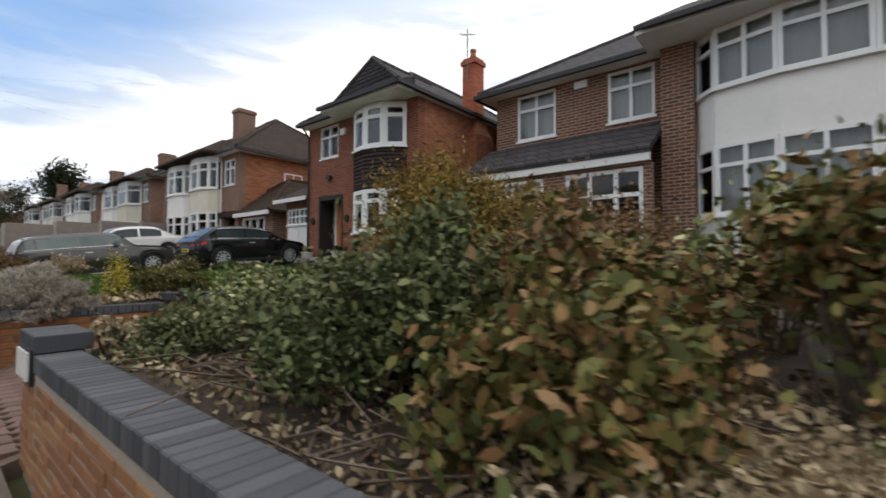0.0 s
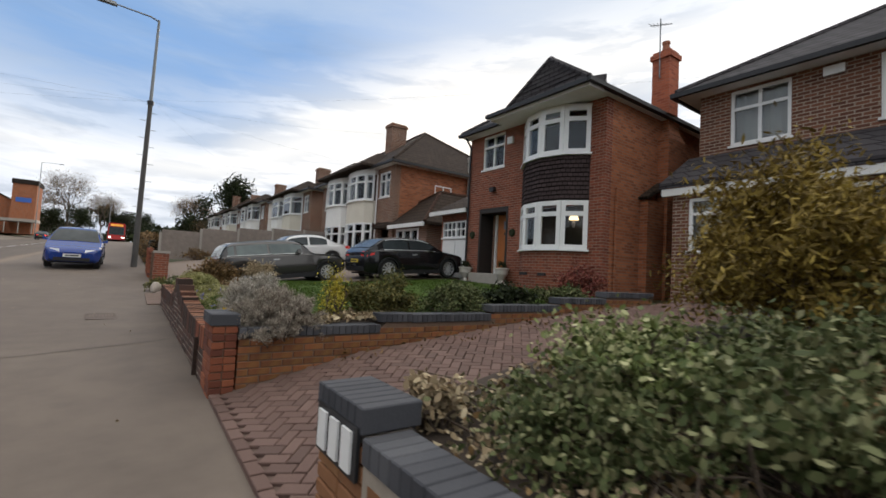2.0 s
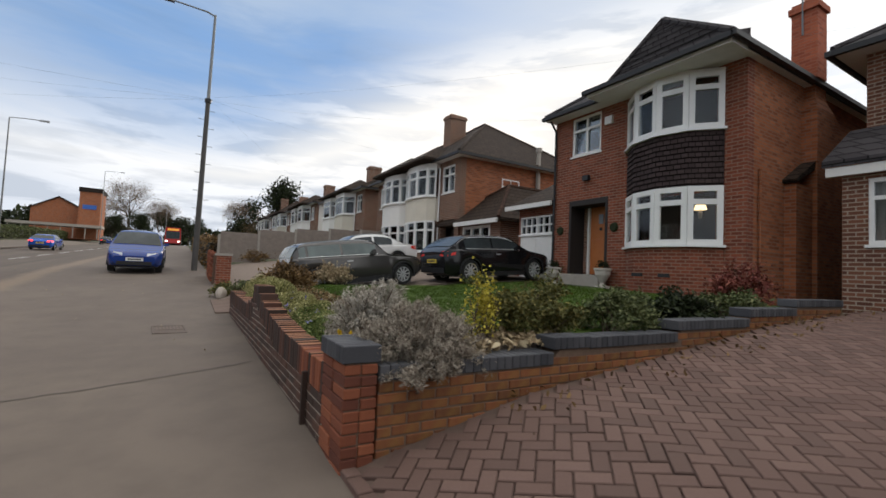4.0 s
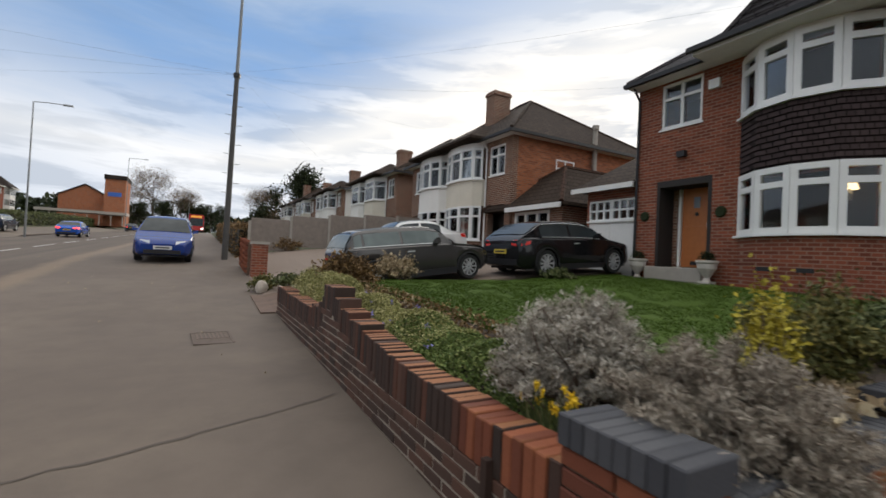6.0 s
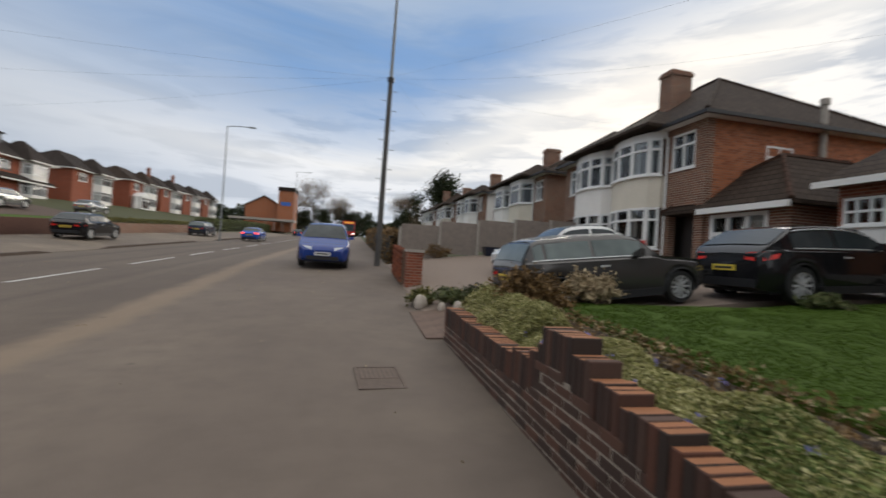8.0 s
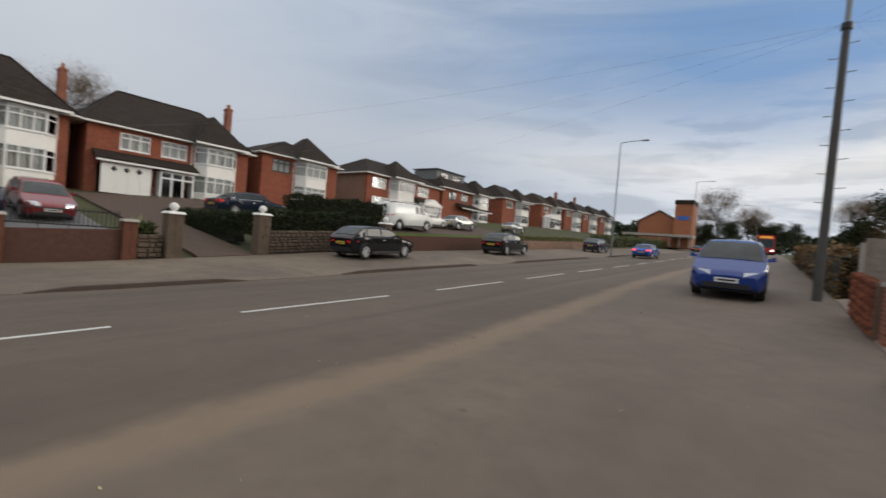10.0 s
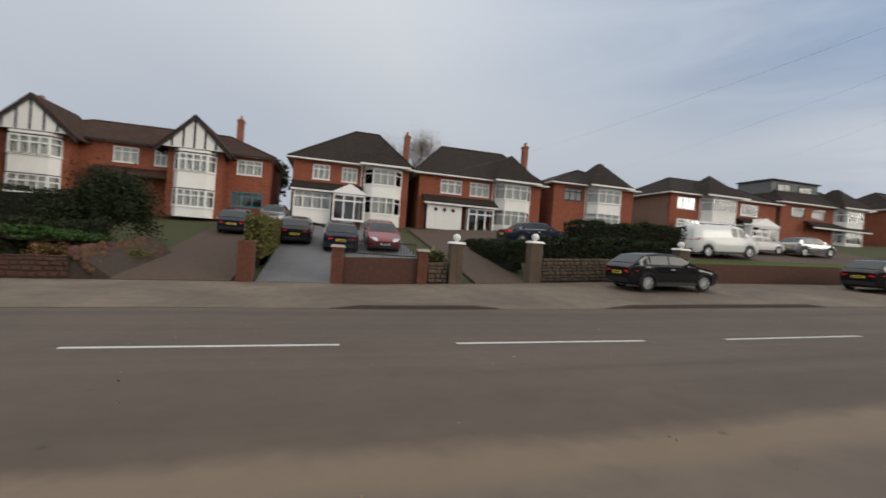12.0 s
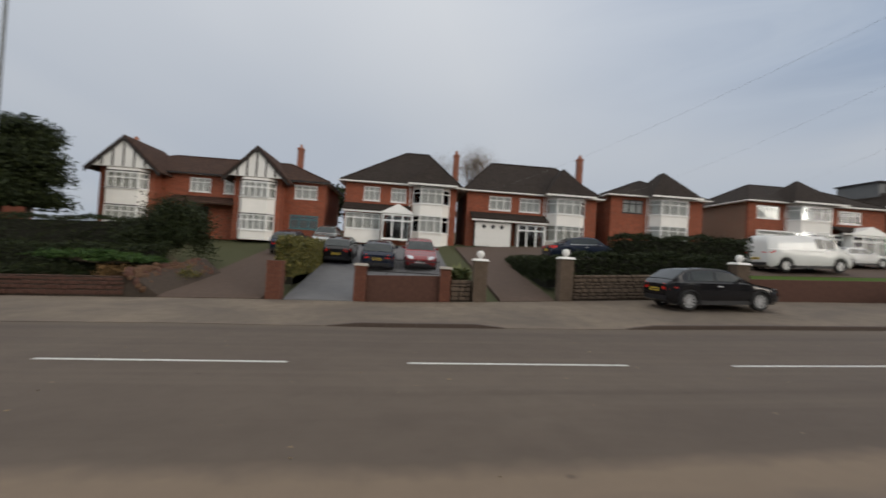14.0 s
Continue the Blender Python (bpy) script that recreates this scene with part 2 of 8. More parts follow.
def glassy(name, tint):
    k = Mat(name)
    k.N.remove(k.b)
    tr, gl, mx = k.N.new("ShaderNodeBsdfTransparent"), k.N.new("ShaderNodeBsdfGlossy"), k.N.new("ShaderNodeMixShader")
    tr.inputs[0].default_value = (*tint, 1)
    gl.inputs["Roughness"].default_value = 0.03
    gl.inputs[0].default_value = (0.95, 0.97, 1.0, 1)
    fr = k.N.new("ShaderNodeFresnel")
    fr.inputs[0].default_value = 1.42
    k.L.new(fr.outputs[0], mx.inputs[0])
    k.L.new(tr.outputs[0], mx.inputs[1])
    k.L.new(gl.outputs[0], mx.inputs[2])
    k.L.new(mx.outputs[0], k.out.inputs[0])
    return k.m


def carpaint(name, c, metal=0.2, lo=0.10):
    k = Mat(name, 0.28, metal, 0.32)
    k.b.inputs["Coat Weight"].default_value = 0.35 if lo < 0.2 else 0.0
    k.b.inputs["Coat Roughness"].default_value = 0.06
    dirt = k.noise(3.0, 5)
    k.color(k.mix(k.ramp(dirt, [(0.5, 0.0), (0.9, 0.08)]), c, (0.10, 0.09, 0.08)))
    k.plug(k.b.inputs["Roughness"], k.ramp(dirt, [(0.3, lo), (0.9, lo + 0.12)]))
    return k.m


def glowing(name, c, strength):
    k = Mat(name, 0.4)
    k.color(c)
    k.b.inputs["Emission Color"].default_value = (*c, 1)
    k.b.inputs["Emission Strength"].default_value = strength
    return k.m


M_BRICK_RED = brickwork("brick_red", (0.26, 0.076, 0.040), (0.175, 0.050, 0.030), (0.30, 0.20, 0.15))
M_BRICK_BROWN = brickwork("brick_brown", (0.20, 0.085, 0.05), (0.13, 0.055, 0.037), (0.40, 0.34, 0.27), 0.25)
M_BRICK_ORANGE = brickwork("brick_orange", (0.44, 0.150, 0.064), (0.27, 0.088, 0.040), (0.27, 0.18, 0.13), 0.5)
M_BRICK_FAR = brickwork("brick_deep_red", (0.30, 0.080, 0.038), (0.21, 0.053, 0.029), (0.22, 0.12, 0.085), 0.35)
M_ROOF_DARK = rooftiles("roof_dark", (0.043, 0.033, 0.028), lichen=0.15)
M_ROOF_SLATE = rooftiles("roof_slate_grey", (0.070, 0.064, 0.068), 0.32, 0.20, 0.10)
M_ROOF_BROWN = rooftiles("roof_brown", (0.052, 0.036, 0.027), lichen=0.12)
M_ROOF_RED = rooftiles("roof_red_brown", (0.070, 0.038, 0.027), lichen=0.12)
M_HUNG = rooftiles("hung_tile", (0.066, 0.047, 0.046), 0.18, 0.115, 0.15)
M_WHITE = plain("white_upvc", (0.78, 0.78, 0.76), 0.35, var=0.05, bump=0.02)
M_WHITE_PAINT = plain("white_paint", (0.72, 0.71, 0.68), 0.6, var=0.1)
M_RENDER_WHITE = plain("white_render", (0.80, 0.78, 0.74), 0.9, var=0.1, scale=1.4, bump=0.3)
M_RENDER_CREAM = plain("cream_render", (0.66, 0.61, 0.51), 0.9, var=0.12, scale=1.4, bump=0.3)
M_BLACK = plain("black_paint", (0.018, 0.018, 0.02), 0.5)
M_TIMBER = plain("dark_timber", (0.025, 0.02, 0.018), 0.7)
M_GREY_METAL = plain("grey_metal", (0.20, 0.21, 0.215), 0.5, 0.6)
M_POLE = plain("weathered_pole", (0.085, 0.08, 0.075), 0.75, 0.1, var=0.3, scale=3)
M_GLASS = glassy("window_glass", (0.84, 0.86, 0.86))
# near-black, the shade of unlit rooms painted on sheets behind the windows
M_ROOM_SHADE = plain("room_shade", (0.055, 0.05, 0.046), 0.9, bump=0)
M_CURTAIN = plain("net_curtain", (0.62, 0.60, 0.56), 0.9, var=0.15, scale=14)
M_RUBBER = plain("tyre_rubber", (0.02, 0.02, 0.02), 0.85)
M_RIM = plain("alloy", (0.62, 0.63, 0.64), 0.3, 0.4, bump=0)
M_ROAD = asphalt("road_asphalt", (0.084, 0.064, 0.050), (0.110, 0.086, 0.066), lanes=True)
M_PAVE = asphalt("pavement_asphalt", (0.110, 0.086, 0.069), (0.146, 0.116, 0.090), 0.7)
M_PAVE_FAR = asphalt("far_pavement_asphalt", (0.100, 0.080, 0.063), (0.20, 0.158, 0.114), 0.7)
M_KERB = asphalt("sandy_road_edge", (0.084, 0.064, 0.050), (0.110, 0.086, 0.066), 0.5, ((0.110, 0.086, 0.069), (0.146, 0.116, 0.090), (0.190, 0.142, 0.100)))
M_LINE = plain("road_marking", (0.60, 0.60, 0.57), 0.8, var=0.25, scale=9)
M_SOIL = plain("soil", (0.055, 0.04, 0.03), 1.0, var=0.5, scale=7, bump=1.0)
M_GRAVEL = plain("gravel_drive", (0.215, 0.165, 0.132), 0.95, var=0.35, scale=30, bump=0.8)
M_DRIVE = plain("tarmac_drive", (0.13, 0.13, 0.135), 0.9, var=0.25, scale=2)
M_DRIVE_DARK = plain("old_brick_drive", (0.080, 0.052, 0.038), 0.9, var=0.35, scale=4)
M_CONCRETE = plain("concrete", (0.36, 0.33, 0.29), 0.9, var=0.2)


def turf(name, a, b):
    k = Mat(name, 0.9, 0, 0.2)
    n1, n2 = k.noise(0.5, 5), k.noise(40, 3)
    k.color(k.mix(k.mix(0.5, n1, n2), a, b))
    k.bump(n2, 0.2, 0.008)
    return k.m


M_TURF = turf("turf", (0.038, 0.070, 0.006), (0.052, 0.088, 0.008))
M_GROUND = turf("rough_ground", (0.04, 0.05, 0.02), (0.075, 0.07, 0.035))
M_LEAF_GREEN = leafy("leaf_green", [(0.0, (0.022, 0.032, 0.012)), (0.5, (0.076, 0.094, 0.034)), (0.85, (0.20, 0.205, 0.09)), (1.0, (0.33, 0.29, 0.17))])
M_LEAF_OLIVE = leafy("leaf_olive", [(0.0, (0.03, 0.035, 0.014)), (0.5, (0.10, 0.10, 0.032)), (1.0, (0.27, 0.21, 0.065))])
M_LEAF_YELLOW = leafy("leaf_yellow_olive", [(0.0, (0.05, 0.035, 0.012)), (0.45, (0.17, 0.115, 0.025)), (1.0, (0.40, 0.29, 0.06))])
M_LEAF_BROWN = leafy("leaf_brown", [(0.0, (0.040, 0.028, 0.014)), (0.5, (0.135, 0.080, 0.034)), (1.0, (0.32, 0.20, 0.085))])
M_LEAF_DRY = leafy("leaf_dry", [(0.0, (0.16, 0.11, 0.065)), (0.5, (0.33, 0.25, 0.15)), (1.0, (0.52, 0.44, 0.29))])
M_LEAF_GREY = leafy("leaf_grey", [(0.12, (0.185, 0.15, 0.115)), (0.5, (0.285, 0.24, 0.19)), (0.92, (0.45, 0.41, 0.345))])
M_LEAF_SILVER = leafy("leaf_silver", [(0.12, (0.23, 0.195, 0.155)), (0.5, (0.37, 0.335, 0.28)), (0.92, (0.60, 0.57, 0.51))])
M_LEAF_VARI = leafy("leaf_variegated", [(0.1, (0.035, 0.060, 0.018)), (0.5, (0.18, 0.21, 0.07)), (0.9, (0.52, 0.50, 0.28))])
M_LEAF_DARK = leafy("leaf_dark", [(0.0, (0.008, 0.011, 0.005)), (0.6, (0.020, 0.028, 0.010)), (1.0, (0.046, 0.056, 0.018))])
M_LEAF_RED = leafy("leaf_red", [(0.0, (0.07, 0.02, 0.018)), (0.5, (0.17, 0.045, 0.035)), (1.0, (0.26, 0.10, 0.06))])
M_LEAF_PALE = leafy("leaf_pale_tipped", [(0.0, (0.024, 0.034, 0.013)), (0.4, (0.078, 0.096, 0.034)), (0.75, (0.18, 0.18, 0.085)), (1.0, (0.36, 0.32, 0.20))])
M_LEAF_MIXED = leafy("leaf_mixed_autumn", [(0.0, (0.024, 0.026, 0.010)), (0.3, (0.072, 0.080, 0.022)), (0.5, (0.155, 0.135, 0.040)), (0.7, (0.20, 0.105, 0.042)), (1.0, (0.42, 0.30, 0.16))])
M_LEAF_IVY = leafy("leaf_ivy", [(0.0, (0.010, 0.022, 0.006)), (0.5, (0.032, 0.070, 0.016)), (1.0, (0.080, 0.135, 0.034))])
M_PETAL = leafy("petal_yellow", [(0.0, (0.60, 0.38, 0.02)), (1.0, (0.85, 0.62, 0.05))])
M_PETAL_BLUE = leafy("petal_violet", [(0.0, (0.18, 0.16, 0.42)), (1.0, (0.32, 0.30, 0.62))])
M_BARK = plain("bark", (0.085, 0.065, 0.05), 0.95, var=0.4, scale=12, bump=0.8)
M_TWIG = plain("twig", (0.13, 0.095, 0.07), 0.95, var=0.4, scale=12)

# ---------- mesh helpers ----------


def bx(bm, x0, x1, y0, y1, z0, z1):
    v = [bm.verts.new(p) for p in ((x0, y0, z0), (x1, y0, z0), (x1, y1, z0), (x0, y1, z0),
                                   (x0, y0, z1), (x1, y0, z1), (x1, y1, z1), (x0, y1, z1))]
    for f in ((3, 2, 1, 0), (4, 5, 6, 7), (0, 1, 5, 4), (1, 2, 6, 5), (2, 3, 7, 6), (3, 0, 4, 7)):
        bm.faces.new([v[i] for i in f])
    return v


def solid(bm, bottom, top):
    """A closed body between two rings of points of equal count."""
    a, b = [bm.verts.new(p) for p in bottom], [bm.verts.new(p) for p in top]
    n = len(a)
    bm.faces.new(a[::-1])
    bm.faces.new(b)
    for i in range(n):
        bm.faces.new((a[i], a[(i + 1) % n], b[(i + 1) % n], b[i]))


def poly(bm, *pts):
    bm.faces.new([bm.verts.new(p) for p in pts])


def tube(bm, pts, r0, r1=None, n=6, cap=True):
    r1 = r0 if r1 is None else r1
    pts = [Vector(p) for p in pts]
    rings = []
    for i, p in enumerate(pts):
        d = (pts[min(i + 1, len(pts) - 1)] - pts[max(i - 1, 0)]).normalized()
        a = d.cross(Vector((0.31, 0.17, 0.93)))
        a = a.normalized() if a.length > 1e-3 else Vector((1, 0, 0))
        b = d.cross(a)
        r = r0 + (r1 - r0) * i / max(1, len(pts) - 1)
        rings.append([bm.verts.new(p + (a * math.cos(2 * math.pi * k / n) + b * math.sin(2 * math.pi * k / n)) * r) for k in range(n)])
    for ra, rb in zip(rings, rings[1:]):
        for k in range(n):
            bm.faces.new((ra[k], ra[(k + 1) % n], rb[(k + 1) % n], rb[k]))
    if cap:
        bm.faces.new(rings[0][::-1])
        bm.faces.new(rings[-1])


def lathe(bm, prof, n=14, cx=0.0, cy=0.0, cz=0.0):
    rings = [[bm.verts.new((cx + r * math.cos(2 * math.pi * k / n), cy + r * math.sin(2 * math.pi * k / n), cz + z)) for k in range(n)] for r, z in prof]
    for ra, rb in zip(rings, rings[1:]):
        for k in range(n):
            bm.faces.new((ra[k], ra[(k + 1) % n], rb[(k + 1) % n], rb[k]))
    bm.faces.new(rings[0][::-1])
    bm.faces.new(rings[-1])


def mesh_of(name, bm, material, smooth=False):
    bmesh.ops.recalc_face_normals(bm, faces=bm.faces)
    me = bpy.data.meshes.new(name)
    bm.to_mesh(me)
    bm.free()
    me.materials.append(material)
    if smooth:
        me.polygons.foreach_set("use_smooth", [True] * len(me.polygons))
        me.set_sharp_from_angle(angle=radians(28))
    return me


def part(name, bm, material, parent=None, label="", m=None, smooth=False):
    """One mesh object, under a thing or a part."""
    me = bm if isinstance(bm, bpy.types.Mesh) else mesh_of(name, bm, material, smooth)
    ob = new(name, me)
    if parent is not None:
        ob.parent = parent
    if m is not None:
        ob.matrix_local = m
    if label:
        ob["label"] = label
    return ob


def thing(name, m, label, category, group="", kind=""):
    ob = new(name)
    ob.empty_display_size = 0.2
    ob.matrix_world = m
    return tagged(ob, label, category, group, kind)


# ---------- the lie of the land ----------
GY = [-400, -60, 0, 8, 14, 20, 25, 60, 100, 200, 400, 3000]
GZ = [-12, -2.2, 0.12, 0.42, 0.58, 0.92, 1.25, 2.65, 4.2, 6.8, 11, 60]
PX = [-3000, -120, -62, -41, -24, -20.7, -20.2, -14.2, -14.199, -9.25, -4.1, 0.42, 2, 6, 9, 20, 60, 3000]
PZ = [30, 8, 3.6, 2.75, 0.25, -0.25, -0.36, -0.445, -0.46, -0.30, -0.10, 0.0, 0.35, 0.80, 0.95, 1.1, 2.0, 30]


def land(x, y):
    dip = 0.028 * min(max(y - 14.0, 0.0), 11.0) * float(np.interp(x, [-20.2, -14.2, -9.25, -4.1], [0.0, 0.75, 1.0, 0.0]))
    return float(np.interp(y, GY, GZ) + np.interp(x, PX, PZ)) - dip


def sheet(name, x0, x1, y0, y1, up, material, dx=1.0, dy=2.0, depth=0.0, mesh_only=False):
    """A strip of land that follows the slopes, with skirts of the given depth."""
    xs = sorted({x0, x1, *[p for p in PX if x0 < p < x1], *np.arange(x0, x1, dx).tolist()})
    ys = sorted({y0, y1, *[p for p in GY if y0 < p < y1], *np.arange(y0, y1, dy).tolist()})
    bm = bmesh.new()
    rows = [[bm.verts.new((x, y, land(x, y) + up)) for x in xs] for y in ys]
    for ra, rb in zip(rows, rows[1:]):
        for i in range(len(xs) - 1):
            bm.faces.new((ra[i], ra[i + 1], rb[i + 1], rb[i]))
    if depth:
        edge = [e for e in bm.edges if e.is_boundary]
        ret = bmesh.ops.extrude_edge_only(bm, edges=edge)
        bmesh.ops.translate(bm, vec=(0, 0, -depth), verts=[v for v in ret["geom"] if isinstance(v, bmesh.types.BMVert)])
    me = bpy.data.meshes.new(name)
    bm.to_mesh(me)
    bm.free()
    me.materials.append(material)
    return me if mesh_only else new(name, me)


def ground_sheet():
    xs = [-3000, -800, -300, -120, -80, -62, -41, -30, -24, -20.7, -20.2, -14.2, -9.25, -4.1, 0.42, 0.8, 2, 6, 9, 20, 60, 200, 800, 3000]
    ys = [-400, -200, -100, -60, -30, 0, 4, 8, 14, 20, 25, 40, 60, 100, 150, 200, 300, 400, 800, 3000]
    bm = bmesh.new()
    rows = [[bm.verts.new((x, y, land(x, y) - 0.12)) for x in xs] for y in ys]
    for ra, rb in zip(rows, rows[1:]):
        for i in range(len(xs) - 1):
            bm.faces.new((ra[i], ra[i + 1], rb[i + 1], rb[i]))
    return tagged(part("ground", bm, M_GROUND), "rough grassy earth reaching to the horizon", "ground", kind="structure")


ground_sheet()
tagged(sheet("road", -14.2, -5.2, -60, 420, 0.0, M_ROAD, 2.0, 6.0, 0.25), "worn grey-brown asphalt road", "road", kind="structure")
tagged(sheet("kerb", -5.2, -3.5, -60, 420, 0.0, M_KERB, 1, 6.0, 0.25), "flush road edge with a band of washed-in sand", "kerb", kind="structure")
tagged(sheet("pavement", -3.5, 0.42, -60, 420, 0.0, M_PAVE, 1.0, 4.0, 0.25), "wide grey-brown asphalt pavement", "pavement", kind="structure")
tagged(sheet("pavement_far", -20.2, -14.2, -60, 420, 0.0, M_PAVE_FAR, 1.0, 4.0, 0.25), "patched asphalt pavement across the road", "pavement", kind="structure")

# ---------- houses ----------
# House coordinates: u along the front (to the right when facing it), v into the house, z up from its base.


def holed(bm, u0, u1, z0, z1, v0, v1, holes):
    """An upright wall slab, one closed skin, with rectangular openings (u0, u1, z0, z1)."""
    us = sorted({u0, u1, *[h[i] for h in holes for i in (0, 1) if u0 < h[i] < u1]})
    zs = sorted({z0, z1, *[h[i] for h in holes for i in (2, 3) if z0 < h[i] < z1]})
    nu, nz = len(us) - 1, len(zs) - 1
    full = {}
    for i in range(nu):
        for j in range(nz):
            cu, cz = (us[i] + us[i + 1]) / 2, (zs[j] + zs[j + 1]) / 2
            full[i, j] = not any(h[0] < cu < h[1] and h[2] < cz < h[3] for h in holes)
    made = {}

    def vert(i, j, k):
        if (i, j, k) not in made:
            made[i, j, k] = bm.verts.new((us[i], (v0, v1)[k], zs[j]))
        return made[i, j, k]

    for (i, j), f in full.items():
        if not f:
            continue
        bm.faces.new([vert(a, b, 0) for a, b in ((i, j), (i + 1, j), (i + 1, j + 1), (i, j + 1))])
        bm.faces.new([vert(a, b, 1) for a, b in ((i, j + 1), (i + 1, j + 1), (i + 1, j), (i, j))])
        for (di, dj), (p, q) in (((-1, 0), ((i, j), (i, j + 1))), ((1, 0), ((i + 1, j), (i + 1, j + 1))), ((0, -1), ((i, j), (i + 1, j))), ((0, 1), ((i, j + 1), (i + 1, j + 1)))):
            if not full.get((i + di, j + dj), False):
                bm.faces.new((vert(*p, 0), vert(*q, 0), vert(*q, 1), vert(*p, 1)))


MESH_CACHE = {}


def cached(key, make):
    if key not in MESH_CACHE:
        MESH_CACHE[key] = make()
    return MESH_CACHE[key]


def window(parent, m, w, h, cols=2, top=0.32, frame_mat=None, curtain=False, glass=None, name="window", bars=0.055):
    """Frame with mullions and a row of top lights; panes are pieces of their own. Local: x along, -y out, z up."""
    fm = frame_mat or M_WHITE
    t = h * top

    def make_frame():
        bm = bmesh.new()
        b = bars
        holes = []
        for i in range(cols):
            l, r = w * i / cols + (b if i == 0 else b / 2), w * (i + 1) / cols - (b if i == cols - 1 else b / 2)
            for za, zb in ([(b, h - t - b / 2), (h - t + b / 2, h - b)] if top else [(b, h - b)]):
                holes.append((l, r, za, zb))
        holed(bm, 0, w, 0, h, -0.03, 0.05, holes)
        return mesh_of(name, bm, fm)

    fr = part(name, cached((name, fm.name, round(w, 3), round(h, 3), cols, top, bars), make_frame), fm, parent, m=m)
    def make_sill():
        bm = bmesh.new()
        bx(bm, -0.04, w + 0.04, -0.09, 0.02, -0.05, -0.002)
        return mesh_of("sill", bm, fm)

    part("sill", cached(("sill", fm.name, round(w, 3)), make_sill), fm, fr)
    rows = [(bars, h - t - bars / 2), (h - t + bars / 2, h - bars)] if top else [(bars, h - bars)]
    for za, zb in rows:
        pw = w / cols - bars

        def make_pane():
            bm = bmesh.new()
            bx(bm, 0, pw, 0, 0.012, 0, zb - za)
            return mesh_of("pane", bm, glass or M_GLASS)

        me = cached(("pane", (glass or M_GLASS).name, round(pw, 3), round(zb - za, 3)), make_pane)
        for i in range(cols):
            p = part("pane", me, None, fr, m=pose(w * i / cols + bars / 2, 0.012, za))
            p.visible_shadow = False
    if curtain:
        bm = bmesh.new()
        n = max(6, int(w * 9))
        lo = [(w * i / n, 0.16 + 0.03 * math.sin(i * 2.3), 0.05) for i in range(n + 1)]
        for a, b in zip(lo, lo[1:]):
            if curtain == "sides" and 0.28 < (a[0] + b[0]) / 2 / w < 0.72:
                continue
            bm.faces.new([bm.verts.new(q) for q in (a, b, (b[0], b[1], h - 0.04), (a[0], a[1], h - 0.04))])
        part("curtain", bm, M_CURTAIN, fr)
    return fr


def hip(bm, u0, u1, v0, v1, z, rise, thick=0.10, lean=1.0, slide=0.0):
    """A hipped roof as a closed shell on its eaves."""
    W, D = u1 - u0, v1 - v0
    if W >= D:
        i = D / 2 * lean
        a, b = (u0 + i + slide, (v0 + v1) / 2, z + rise), (u1 - i + slide, (v0 + v1) / 2, z + rise)
        quads = [((u0, v0), (u1, v0), b, a), ((u1, v1), (u0, v1), a, b)]
        tris = [((u0, v1), (u0, v0), a), ((u1, v0), (u1, v1), b)]
    else:
        i = W / 2 * lean
        a, b = ((u0 + u1) / 2, v0 + i, z + rise), ((u0 + u1) / 2, v1 - i, z + rise)
        quads = [((u0, v1), (u0, v0), a, b), ((u1, v0), (u1, v1), b, a)]
        tris = [((u0, v0), (u1, v0), a), ((u1, v1), (u0, v1), b)]
    for q in quads + tris:
        poly(bm, *[(*p, z) if len(p) == 2 else p for p in q])
    for (p, q) in (((u0, v0), (u1, v0)), ((u1, v0), (u1, v1)), ((u1, v1), (u0, v1)), ((u0, v1), (u0, v0))):
        poly(bm, (*p, z - thick), (*q, z - thick), (*q, z), (*p, z))
    poly(bm, (u0, v0, z - thick), (u0, v1, z - thick), (u1, v1, z - thick), (u1, v0, z - thick))


def hip_caps(parent, u0, u1, v0, v1, z, rise, material, lean=1.0, slide=0.0):
    """Ridge and hip tiles."""
    W, D = u1 - u0, v1 - v0
    if W >= D:
        i = D / 2 * lean
        a, b = (u0 + i + slide, (v0 + v1) / 2, z + rise), (u1 - i + slide, (v0 + v1) / 2, z + rise)
    else:
        i = W / 2 * lean
        a, b = ((u0 + u1) / 2, v0 + i, z + rise), ((u0 + u1) / 2, v1 - i, z + rise)
    ends = {a: [], b: []}
    for c in ((u0, v0, z), (u1, v0, z), (u0, v1, z), (u1, v1, z)):
        e = a if (Vector(c) - Vector(a)).length < (Vector(c) - Vector(b)).length else b
        ends[e].append(c)
    bm = bmesh.new()
    tube(bm, [a, b], 0.09, n=6)
    for e, cs in ends.items():
        for c in cs:
            tube(bm, [e, c], 0.08, n=6)
    part("ridge_tiles", bm, material, parent)


def chimney(parent, u, v, z0, z1, w=0.55, d=0.75, material=None, pots=2):
    bm = bmesh.new()
    bx(bm, u - w / 2, u + w / 2, v - d / 2, v + d / 2, z0, z1 - 0.22)
    bx(bm, u - w / 2 - 0.05, u + w / 2 + 0.05, v - d / 2 - 0.05, v + d / 2 + 0.05, z1 - 0.22, z1 - 0.08)
    bx(bm, u - w / 2, u + w / 2, v - d / 2, v + d / 2, z1 - 0.08, z1)
    ch = part("chimney", bm, material or M_BRICK_RED, parent)
    for i in range(pots):
        bm = bmesh.new()
        lathe(bm, [(0.11, 0), (0.09, 0.25), (0.11, 0.28), (0.11, 0.34), (0.08, 0.34), (0.08, 0.1)], 10, u, v + (i - (pots - 1) / 2) * 0.32, z1)
        part("chimney_pot", bm, M_POT, ch)
    return ch


M_POT = plain("terracotta_pot", (0.34, 0.14, 0.08), 0.85)


